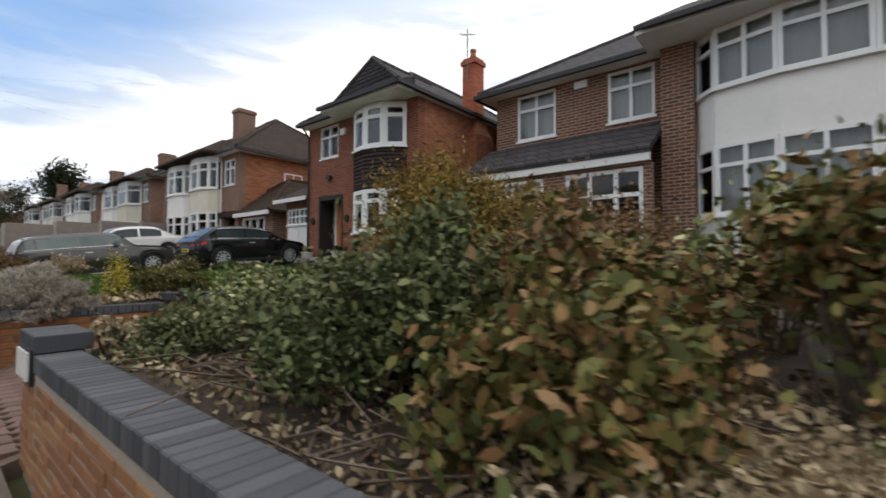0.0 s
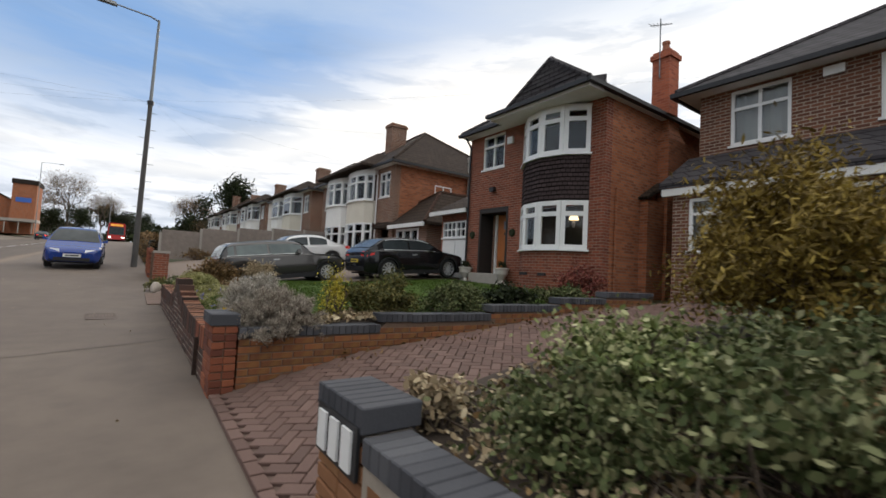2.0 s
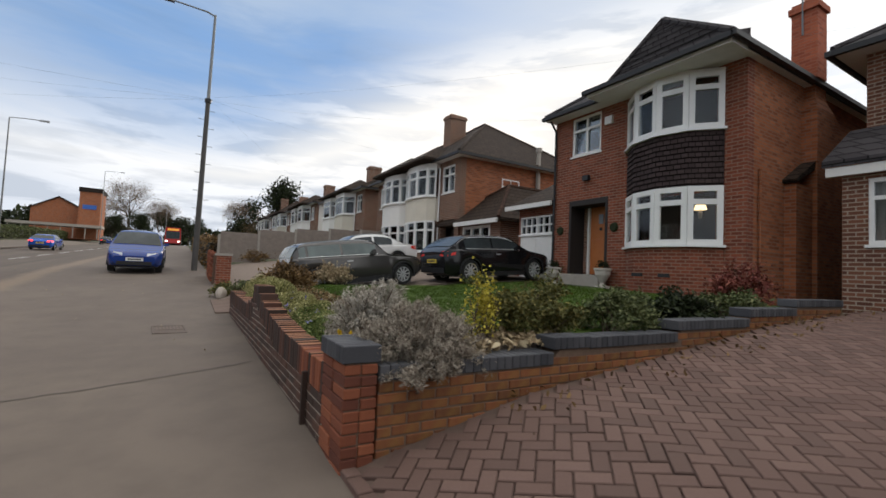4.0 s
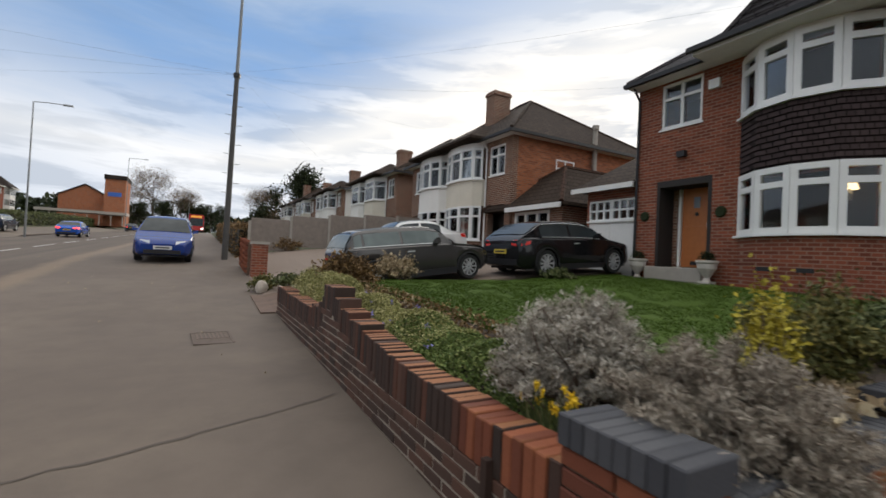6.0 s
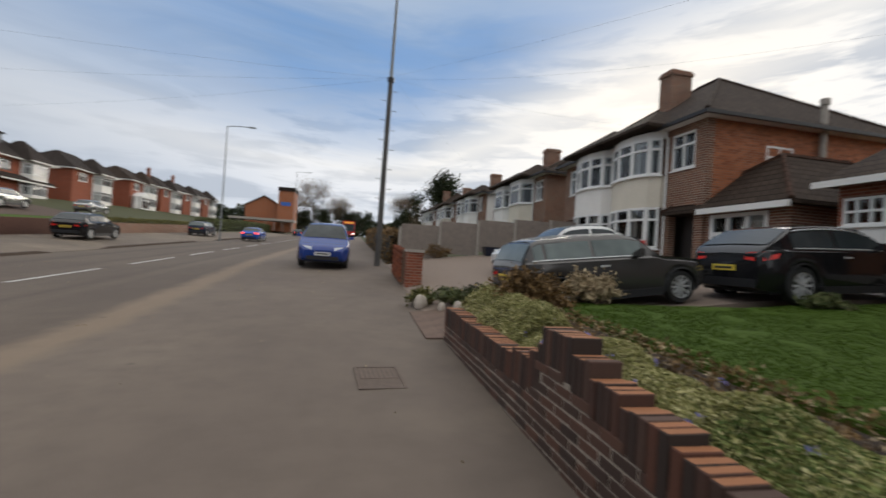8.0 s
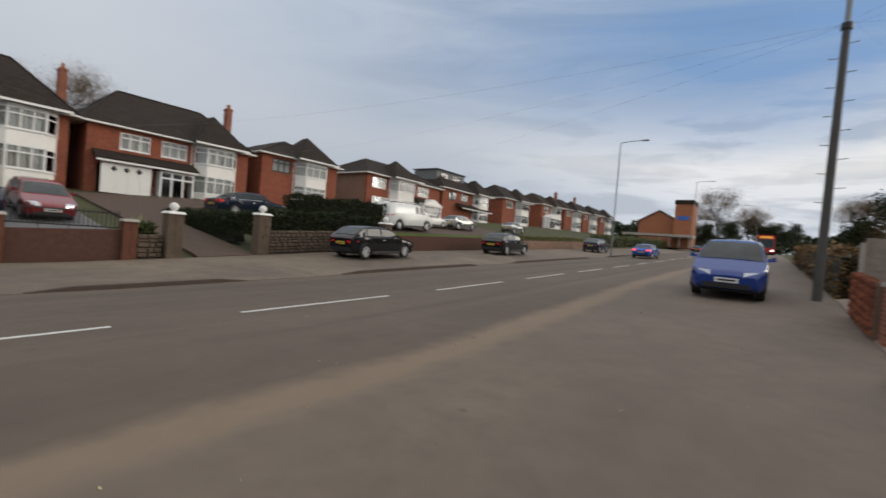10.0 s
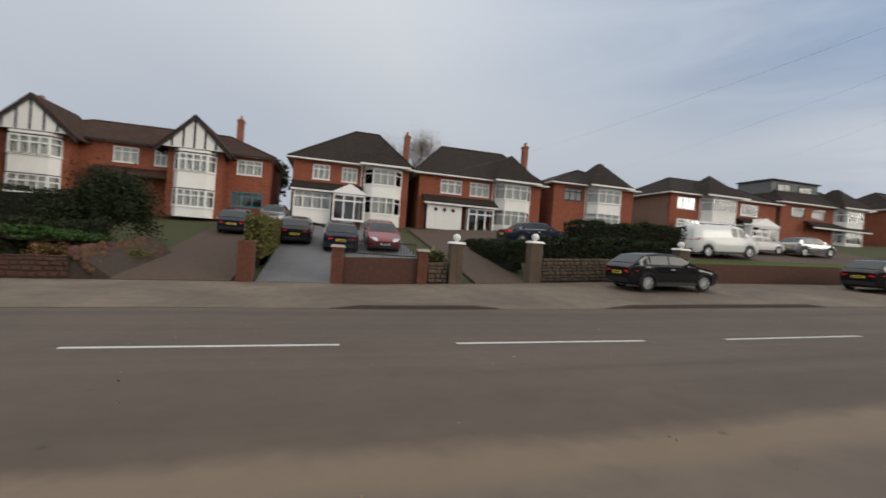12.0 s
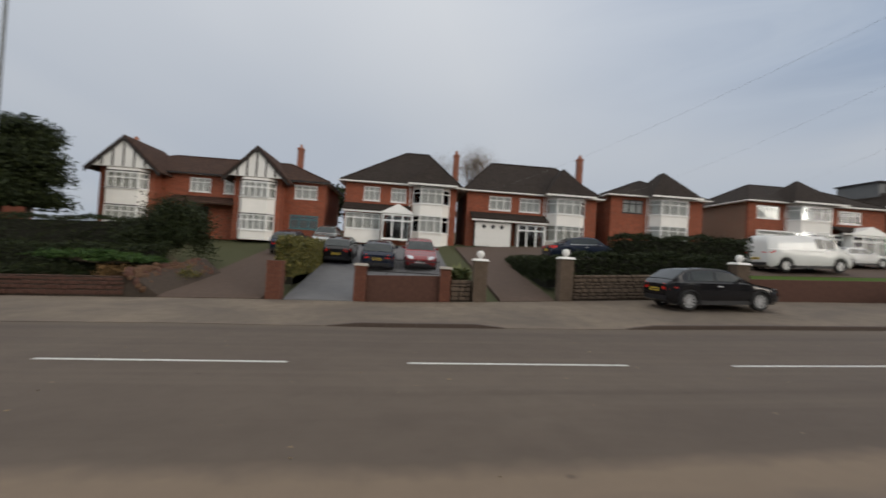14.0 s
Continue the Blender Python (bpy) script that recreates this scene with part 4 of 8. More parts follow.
# ----- semi-detached pairs further up on the same side -----
def semi_pair(y_far, y_near, z, x=9.4, render=(M_RENDER_CREAM, M_RENDER_WHITE), label="", ext=False, wall=M_BRICK_ORANGE, roof=M_ROOF_BROWN, rise=3.1, rounded=True):
    W, D, e = y_far - y_near, 8.0, 4.95
    H = thing("semi_detached_house", facing_left(x, y_far, z), label, "house")
    half = W / 2
    holes = [(0.45, 1.5, 3.5, 4.7), (W - 1.5, W - 0.45, 3.5, 4.7), (0.35, 1.5, 0, 2.3), (W - 1.5, W - 0.35, 0, 2.3)]
    bays = [(1.75, half - 0.12), (half + 0.12, W - 1.75)]
    for a, b in bays:
        holes += [(a + 0.2, b - 0.2, 0.9, 2.3), (a + 0.2, b - 0.2, 3.4, 4.7)]
    house_shell(H, W, D, e, M_BRICK_BROWN, holes, roof, rise, 0.35, side_mat=wall, gutter=M_BLACK)
    for h in holes[:2]:
        window(H, pose(h[0], 0.05, h[2]), h[1] - h[0], h[3] - h[2], 2, 0.34, curtain="sides", bars=0.07)
    for h in holes[2:4]:
        panel_door(H, h[0] + 0.2, h[1] - 0.2, 0.05, 2.1, 0.5, M_WHITE if h[0] < 1 else M_TIMBER)
        bm = bmesh.new()
        bx(bm, h[0], h[1], 0.58, 0.62, -0.1, 2.4)
        part("porch_back", bm, M_TIMBER, H)
    for (a, b), rm in zip(bays, render[::-1]):
        P = rounded_bay(a, b, 0.7, 5) if rounded else canted(a, b, 0.7)
        bay(H, P, [("wall", -0.5, 0.85, M_BRICK_BROWN), ("glass", 0.88, 2.3, None), ("wall", 2.31, 3.4, rm), ("glass", 3.42, 4.7, None), ("wall", 4.71, 4.92, M_WHITE_PAINT)], 0, 1, curtain="sides")
        bm = bmesh.new()
        hip(bm, a - 0.25, b + 0.25, -1.0, 2.6, e + 0.14, 1.05)
        part("bay_roof", bm, roof, H)
        drainpipe(H, b + 0.1, e, M_WHITE)
    chimney(H, half, 2.4, e + 0.8, e + rise + 0.35, 0.7, 0.95, M_BRICK_BROWN, 0)
    if ext:
        bm = bmesh.new()
        holed(bm, W + 0.002, W + 2.7, -0.5, 2.0, 0.1, 0.35, [(W + 0.2, W + 2.1, 0.0, 1.9)])
        part("extension_wall", bm, M_BRICK_BROWN, H)
        bm = bmesh.new()
        bx(bm, W + 2.45, W + 2.7, 0.351, 6.5, -0.5, 1.998)
        part("extension_side", bm, M_BRICK_BROWN, H)
        window(H, pose(W + 0.2, 0.12, 0.0), 1.9, 1.9, 3, 0.3, curtain=True, bars=0.10)
        bm = bmesh.new()
        hip(bm, W - 1.6, W + 2.95, -0.2, 6.8, 2.1, 1.75)
        part("extension_roof", bm, M_ROOF_BROWN, H)
        hip_caps(H, W - 1.6, W + 2.95, -0.2, 6.8, 2.1, 1.75, M_ROOF_RED)
        bm = bmesh.new()
        bx(bm, W + 0.05, W + 2.95, -0.3, -0.205, 1.9, 2.06)
        part("extension_fascia", bm, M_WHITE_PAINT, H)
        window(H, pose(W - 0.01, 2.2, 3.3, 0, 0, 90), 1.0, 1.0, 2, 0.35, curtain=True)
        bm = bmesh.new()
        lathe(bm, [(0.1, 0), (0.1, 3.2), (0.14, 3.2), (0.14, 3.4)], 8, W + 0.15, 4.2, 2.6)
        part("flue_pipe", bm, M_CONCRETE, H)
    return H


semi_pair(28.7, 19.6, 1.65, label="orange-brick semi-detached pair with cream curved bays and brown roof", ext=True)
semi_pair(41.0, 31.5, 1.9, 9.6, (M_RENDER_CREAM, M_RENDER_WHITE), "brown-brick semi-detached pair with tiled porch canopy", wall=M_BRICK_BROWN, rounded=False, rise=2.3)
semi_pair(53.0, 43.8, 2.3, 9.6, (M_RENDER_WHITE, M_RENDER_WHITE), "white-rendered semi-detached pair with brown tiled roof", wall=M_RENDER_WHITE, rounded=False, rise=2.2)
semi_pair(65.0, 55.5, 2.6, 9.8, (M_RENDER_CREAM, M_RENDER_WHITE), "cream and brick semi-detached pair further up the road", rounded=False, rise=2.2)
semi_pair(78.0, 68.5, 3.0, 10.0, (M_RENDER_WHITE, M_RENDER_CREAM), "small distant brick semi-detached pair with brown roof", rounded=False)


# ----- houses across the road -----
def detached(y0, W, z, label, bay_u, wins, roof=M_ROOF_DARK, rise=2.6, lean_to=None, porch=None, garage=None, dark_win=False, x=-40.5, render=M_RENDER_WHITE, chim=None, wall=M_BRICK_FAR, side=None, D=8.0, peak=2.5, lean=0.8, slide=0.0, curt=True):
    e = 4.9
    H = thing("detached_house", facing_right(x, y0, z), label, "house", "houses across the road")
    fm = M_BLACK if dark_win else M_WHITE
    holes = [(a, b, 3.35, 4.6) for a, b in wins]
    a, b = bay_u
    holes += [(a + 0.4, b - 0.4, 0.8, 2.3), (a + 0.4, b - 0.4, 3.3, 4.6)]
    if garage:
        holes.append((*garage, 0, 2.2))
    if porch:
        holes.append((porch[0] + 0.3, porch[1] - 0.3, 0, 2.1))
    house_shell(H, W, D, e, wall, holes, roof, rise, 0.45, side_mat=side, lean=lean, slide=slide)
    for w in wins:
        window(H, pose(w[0], 0.05, 3.35), w[1] - w[0], 1.25, 3, 0.3, fm, curtain=curt, bars=0.08)
    P = canted(a, b, 0.85, 0.7)
    bay(H, P, [("wall", -0.5, 0.8, render), ("glass", 0.82, 2.3, None), ("wall", 2.31, 3.28, render), ("glass", 3.3, 4.65, None), ("wall", 4.66, 4.88, M_WHITE_PAINT)], 0, [1, 3, 1], curtain=curt)
    bm = bmesh.new()
    hip(bm, a - 0.45, b + 0.45, -1.3, 4.4, e + 0.13, peak)
    part("bay_roof", bm, roof, H)
    bm = bmesh.new()
    bx(bm, a - 0.5, b + 0.5, -1.42, -1.30, e - 0.06, e + 0.09)
    part("bay_gutter", bm, M_WHITE_PAINT, H)
    drainpipe(H, a - 0.25, e, M_WHITE)
    if lean_to:
        l0, l1 = lean_to
        bm = bmesh.new()
        solid(bm, [(l0, -1.3, 2.35), (l1, -1.3, 2.35), (l1, -0.003, 2.9), (l0, -0.003, 2.9)],
              [(l0, -1.3, 2.47), (l1, -1.3, 2.47), (l1, -0.003, 3.1), (l0, -0.003, 3.1)])
        part("lean_to_roof", bm, roof, H)
        bm = bmesh.new()
        bx(bm, l0 + 0.02, l1 - 0.02, -1.28, -1.2, 2.2, 2.34)
        part("fascia", bm, M_WHITE_PAINT, H)
    if garage:
        g0, g1 = garage
        bm = bmesh.new()
        bx(bm, 0, g1 - g0, 0, 0.06, 0, 2.2)
        for k in range(4):
            w = (g1 - g0) / 4
            bx(bm, k * w + 0.05, (k + 1) * w - 0.05, -0.02, 0, 0.15, 1.5)
        d = part("garage_door", bm, M_WHITE_PAINT, H, m=pose(g0, -0.9, 0))
        for k in range(3):
            bm = bmesh.new()
            bx(bm, 0, 0.3, -0.026, -0.003, 0, 0.3)
            part("light", bm, M_BLACK, d, m=pose((g1 - g0) * (k + 0.7) / 4, 0, 1.75, 0, 45, 0))
    if porch:
        p0, p1 = porch
        w = p1 - p0
        pf = -1.6 if not garage else -0.9
        window(H, pose(p0, pf, 0.0), w, 2.15, 3, 0.25, bars=0.12, name="porch_front")
        for uu in (p0, p1 - 0.06):
            bm = bmesh.new()
            bx(bm, uu, uu + 0.06, pf + 0.06, -0.005, 0, 2.15)
            part("porch_side", bm, M_WHITE, H)
        if not garage:
            bm = bmesh.new()
            m = (p0 + p1) / 2
            solid(bm, [(p0 - 0.25, pf - 0.1, 2.2), (p1 + 0.25, pf - 0.1, 2.2), (m, pf - 0.1, 3.05)], [(p0 - 0.25, -0.01, 2.2), (p1 + 0.25, -0.01, 2.2), (m, -0.01, 3.05)])
            part("porch_gable", bm, M_WHITE, H)
            window(H, pose(0.25, -0.9, 0.75), p0 - 0.4, 1.4, 4, 0.3, curtain=True, bars=0.10, name="front_glazing")
            bm = bmesh.new()
            bx(bm, 0.25, p0 - 0.15, -0.92, -0.84, -0.4, 0.69)
            part("glazing_plinth", bm, M_RENDER_WHITE, H)
    if chim:
        chimney(H, chim[0], chim[1], e + 0.3, chim[2] + 0.5, 0.5, 0.6, M_BRICK_RED, 2)
    return H


def loft_dormer():
    """Flat-roofed dormer box on the roof of the house with the loft extension."""
    D = thing("loft_dormer", facing_right(-43.0, 63.2, 11.2), "grey flat-roofed loft dormer on a dark roof", "dormer")
    bm = bmesh.new()
    bx(bm, 0, 7.4, 0, 4.5, -0.9, 1.7)
    part("box", bm, M_GREY_CLAD, D)
    bm = bmesh.new()
    bx(bm, -0.2, 7.6, -0.25, 4.7, 1.70, 1.86)
    part("flat_roof", bm, M_ROOF_SLATE, D)
    for u in (0.9, 4.3):
        window(D, pose(u, -0.05, 0.35), 2.1, 1.0, 2, 0, M_BLACK)


M_GREY_CLAD = plain("grey_cladding", (0.14, 0.145, 0.15), 0.7, var=0.2, scale=2)
loft_dormer()


detached(8.9, 9.8, 3.55, "red-brick house with white gabled porch and dark tiled roof", (5.9, 9.2), [(1.6, 3.0), (4.0, 5.3)], rise=3.65, lean_to=(0.0, 5.8), porch=(3.4, 6.0), chim=(9.9, 3.0, 8.2), peak=2.3, lean=0.95, slide=1.3)
detached(19.7, 12.0, 3.5, "red-brick house with white garage door and glazed porch", (7.3, 10.9), [(2.0, 4.0), (4.8, 6.7)], rise=3.4, lean_to=(0.3, 7.2), garage=(0.7, 3.9), porch=(4.5, 7.0), chim=(11.45, 3.2, 8.9), peak=2.75, lean=0.72)
detached(33.1, 9.0, 4.1, "red-brick house with dark window frames and white bay", (3.7, 7.6), [(1.1, 3.1)], rise=2.1, dark_win=True, side=M_BRICK_FAR, D=9.5, peak=2.6)
detached(46.7, 14.4, 4.55, "red-brick pair of houses with white bays behind a lawn", (4.0, 8.5), [(0.9, 3.2), (9.4, 11.8)], rise=2.4, lean_to=(8.6, 13.4), porch=(9.2, 13.0), side=M_BRICK_BROWN, peak=2.5, D=9.0)
detached(61.8, 13.0, 5.0, "brick house with loft extension and dark roof", (8.4, 12.4), [(1.6, 3.6), (4.8, 6.8)], rise=2.7, lean_to=(3.5, 12.6), dark_win=True, side=M_BRICK_BROWN, curt="sides")
detached(80.0, 10.6, 5.8, "dark-roofed red-brick house with white bay across the road", (5.2, 9.6), [(1.4, 3.6)], rise=2.7)
detached(96.5, 10.6, 6.6, "red-brick house with white porch and bay", (5.2, 9.6), [(1.4, 3.6)], rise=2.6, porch=(1.0, 4.2), roof=M_ROOF_BROWN)
detached(109.5, 11.0, 7.0, "distant red-brick house with white bay", (5.2, 9.6), [(1.4, 3.6)], rise=2.7, chim=(1.0, 3, 8.2))
detached(122.0, 12.0, 7.4, "distant brick house with pale bay and dark roof", (5.2, 9.6), [(1.4, 3.6)], rise=2.6, chim=(1.0, 3, 8.2))
detached(135.5, 12.0, 7.8, "far brick house near the end of the row", (5.2, 9.6), [(1.4, 3.6)], rise=2.6)
detached(-34.5, 12.0, 2.6, "brick house half hidden by dark evergreen trees", (5.2, 9.6), [(1.4, 3.6)], rise=2.6, porch=(1.0, 4.6))


def gabled_house():
    """The wide house with two timbered gables."""
    H = thing("gabled_house", facing_right(-40.5, -11.3, 3.3), "wide red-brick house with two black-and-white timbered gables", "house", "houses across the road")
    W, D, e = 18.5, 8.0, 4.75
    wins = [(7.2, 8.9), (10.0, 11.2), (15.9, 17.8)]
    holes = [(a, b, 3.3, 4.5) for a, b in wins] + [(6.9, 8.9, 0.0, 2.1), (15.6, 18.0, 0.7, 1.9)]
    house_shell(H, W, D, e, M_BRICK_FAR, holes, M_ROOF_RED, 2.1, 0.4, gutter=M_BLACK)
    for w in wins:
        window(H, pose(w[0], 0.05, 3.3), w[1] - w[0], 1.2, 3, 0.3, bars=0.08, curtain=True)
    window(H, pose(15.6, 0.05, 0.7), 2.4, 1.2, 3, 0.3, M_TEAL, bars=0.08)
    panel_door(H, 7.4, 8.4, 0, 2.05, 0.3, M_TIMBER)
    bm = bmesh.new()
    solid(bm, [(6.0, -1.4, 2.2), (11.3, -1.4, 2.2), (11.3, -0.003, 2.7), (6.0, -0.003, 2.7)], [(6.0, -1.4, 2.3), (11.3, -1.4, 2.3), (11.3, -0.003, 2.95), (6.0, -0.003, 2.95)])
    part("lean_to_roof", bm, M_ROOF_RED, H)
    for a, b in ((0.5, 5.3), (11.0, 15.4)):
        c = (a + b) / 2
        bm = bmesh.new()
        bx(bm, a + 0.3, b - 0.3, -1.2, -0.003, -0.5, e)
        part("wing", bm, M_BRICK_FAR, H)
        P = [(a + 0.75, -1.2), (a + 1.2, -1.85), (b - 1.2, -1.85), (b - 0.75, -1.2)]
        for z0, z1 in ((-0.5, 0.25), (1.6, 2.95), (4.3, 4.6)):
            bm = bmesh.new()
            base = [(x, y, z0) for x, y in P]
            solid(bm, base, [(x, y, z1) for x, y, _ in base])
            part("bay_panel", bm, M_RENDER_WHITE, H)
        for z0, h in ((0.27, 1.32), (2.97, 1.32)):
            for i, (p, q, w, ang) in enumerate(facets(P)):
                window(H, pose(p.x, p.y, z0, 0, 0, ang), w, h, (1, 4, 1)[i], 0.35, bars=0.09, name="bay_window", curtain=True)
            bm = bmesh.new()
            bx(bm, P[0][0] + 0.1, P[-1][0] - 0.1, -1.24, -1.205, z0, z0 + h)
            part("room_back", bm, M_ROOM_SHADE, H)
        bm = bmesh.new()
        for z in (2.93, 4.31, 1.57):
            base = [(x, y - 0.03, z) for x, y in P]
            solid(bm, base, [(x, y, z + 0.09) for x, y, _ in base])
        part("timber_band", bm, M_TIMBER, H)
        # gable: white panels with dark posts
        apex = e + 2.35
        bm = bmesh.new()
        solid(bm, [(a, -1.9, e - 0.1), (b, -1.9, e - 0.1), (c, -1.9, apex - 0.2)], [(a, -1.7, e - 0.1), (b, -1.7, e - 0.1), (c, -1.7, apex - 0.2)])
        part("gable_panel", bm, M_WHITE_PAINT, H)
        for k in range(5):
            u = a + (b - a) * (k + 0.95) / 5.9
            top = apex - 0.25 - abs(u - c) * (2.2 / ((b - a) / 2))
            if top < e + 0.2:
                continue
            bm = bmesh.new()
            bx(bm, u - 0.06, u + 0.06, -1.945, -1.902, e - 0.05, top)
            part("gable_post", bm, M_TIMBER, H)
        bm = bmesh.new()
        for s, p in ((-1, a), (1, b)):
            f = p + s * 0.45
            zf = e - 0.45
            solid(bm, [(f, -2.05, zf), (c, -2.05, apex), (c, -2.05, apex - 0.28), (f, -2.05, zf - 0.26)], [(f, -1.95, zf), (c, -1.95, apex), (c, -1.95, apex - 0.28), (f, -1.95, zf - 0.26)])
        part("barge_board", bm, M_TIMBER, H)
        bm = bmesh.new()
        for s, p in ((-1, a), (1, b)):
            f = p + s * 0.5
            zf = e - 0.42
            solid(bm, [(f, -2.07, zf), (c, -2.07, apex + 0.02), (c, 4.0, apex + 0.02), (f, 4.0, zf)], [(f, -2.07, zf + 0.1), (c, -2.07, apex + 0.12), (c, 4.0, apex + 0.12), (f, 4.0, zf + 0.1)])
        part("gable_roof", bm, M_ROOF_RED, H)
    chimney(H, 0.9, 3.0, e + 0.4, e + 3.1, 0.6, 0.7, M_BRICK_RED, 2)
    chimney(H, 15.2, 4.2, e + 0.4, e + 3.9, 0.5, 0.6, M_BRICK_RED, 1)


M_TEAL = plain("teal_paint", (0.05, 0.16, 0.17), 0.5)
gabled_house()


def brick_hall():
    B = thing("brick_hall", pose(-22.3, 128, 5.0) @ Matrix.Diagonal((0.50, 0.78, 0.78, 1)), "orange-brick hall with a square tower and low canopy", "building")
    bm = bmesh.new()
    solid(bm, [(-12, 0, 0), (6, 0, 0), (6, 14, 0), (-12, 14, 0)], [(-12, 0, 8), (6, 0, 8), (6, 14, 8), (-12, 14, 8)])
    solid(bm, [(-12, 0, 8), (6, 0, 8), (-3, 0, 11.2)], [(-12, 14, 8), (6, 14, 8), (-3, 14, 11.2)])
    part("hall", bm, M_BRICK_ORANGE, B)
    bm = bmesh.new()
    for s, f in ((-1, -12.6), (1, 6.6)):
        solid(bm, [(f, -0.4, 7.85), (-3, -0.4, 11.3), (-3, 14.3, 11.3), (f, 14.3, 7.85)], [(f, -0.4, 8.1), (-3, -0.4, 11.6), (-3, 14.3, 11.6), (f, 14.3, 8.1)])
    part("roof", bm, M_ROOF_DARK, B)
    bm = bmesh.new()
    bx(bm, 4.5, 12, -3, 6, 0, 13.2)
    part("tower", bm, M_BRICK_ORANGE, B)
    bm = bmesh.new()
    bx(bm, 4.2, 12.3, -3.3, 6.3, 13.2, 14.4)
    part("tower_cap", bm, M_ROOF_DARK, B)
    bm = bmesh.new()
    bx(bm, 5.8, 10.6, -3.12, -3.0, 8.4, 9.6)
    part("sign", bm, M_SIGN_BLUE, B, "plain blue wall sign")
    bm = bmesh.new()
    bx(bm, -16, 14, -9, -3.1, 3.0, 3.7)
    part("canopy", bm, M_CONCRETE, B)
    for i in range(8):
        bm = bmesh.new()
        bx(bm, -15.5 + i * 4, -15.2 + i * 4, -8.8, -8.5, 0, 3.0)
        part("canopy_post", bm, M_CONCRETE, B)


M_SIGN_BLUE = plain("sign_blue", (0.04, 0.12, 0.42), 0.5)
brick_hall()

# ---------- plants ----------
def leaf_mesh(name, pos, size, material, rng, upright=0.0, long=1.0, curl=0.25):
    """Many small leaves, each a folded six-sided blade, in one mesh."""
    n = len(pos)
    d = rng.normal(size=(n, 3))
    d[:, 2] = d[:, 2] * (1 - upright) + upright * 2.0
    d /= np.linalg.norm(d, axis=1)[:, None]
    a = np.cross(d, rng.normal(size=(n, 3)))
    a /= np.linalg.norm(a, axis=1)[:, None] + 1e-9
    nn = np.cross(d, a)
    s = size * rng.uniform(0.6, 1.35, n)[:, None]
    L, Wd = s * long, s * 0.52
    base, tip = pos - d * L * 0.5, pos + d * L * 0.5 + nn * s * curl * 0.4
    m1 = pos - d * L * 0.16 - nn * s * curl * 0.22
    m2 = pos + d * L * 0.20 - nn * s * curl * 0.10
    v = np.stack([base, m1 + a * Wd * 0.5, m2 + a * Wd * 0.42, tip, m2 - a * Wd * 0.42, m1 - a * Wd * 0.5], 1).reshape(-1, 3)
    me = bpy.data.meshes.new(name)
    me.vertices.add(6 * n)
    me.vertices.foreach_set("co", v.astype(np.float32).ravel())
    me.loops.add(6 * n)
    me.loops.foreach_set("vertex_index", np.arange(6 * n, dtype=np.int32))
    me.polygons.add(n)
    me.polygons.foreach_set("loop_start", np.arange(0, 6 * n, 6, dtype=np.int32))
    me.update(calc_edges=True)
    me.validate()
    me.materials.append(material)
    return me


def clumps(rng, n, k, r, shell=0.75, spread=0.24, flat=0.0):
    """Points of an uneven crown: leaves round k tips on the upper shell of an ellipsoid of radii r."""
    th, ph = rng.uniform(0, 2 * np.pi, k), np.arccos(rng.uniform(-0.25, 1.0, k))
    rad = rng.uniform(shell - 0.25, 1.08, k)
    c = np.stack([np.sin(ph) * np.cos(th), np.sin(ph) * np.sin(th), np.cos(ph)], 1) * rad[:, None]
    idx = rng.integers(0, k, n)
    along = rng.uniform(0.72, 1.04, n)[:, None]
    p = c[idx] * along + rng.normal(size=(n, 3)) * spread * rng.uniform(0.5, 1.2, k)[idx][:, None]
    return p * np.array(r), c * np.array(r)


def bush(name, x, y, z, r, n, size, material, label, category="bush", seed=1, k=26, spread=0.20, stems=True, upright=0.0, long=1.0, stem_mat=None, group=""):
    rng = np.random.default_rng(seed)
    B = thing(name, pose(x, y, z), label, category, group)
    p, c = clumps(rng, n, k, r, spread=spread)
    p[:, 2] = np.maximum(p[:, 2] + r[2] * 0.55, 0.01)
    c[:, 2] = np.maximum(c[:, 2] + r[2] * 0.55, 0.05)
    part("foliage", leaf_mesh("foliage", p, size, material, rng, upright, long), material, B)["kind"] = "stuff"
    if stems:
        bm = bmesh.new()
        for q in c:
            b = Vector((q[0] * 0.15 + rng.normal() * 0.04, q[1] * 0.15 + rng.normal() * 0.04, -0.05))
            m = Vector((q[0] * 0.55, q[1] * 0.55, q[2] * 0.6)) + Vector(rng.normal(size=3)) * 0.05
            tube(bm, [b, m, q], 0.012, 0.004, 4, False)
        part("woody_base", bm, stem_mat or M_TWIG, B)["kind"] = "stuff"
    return B


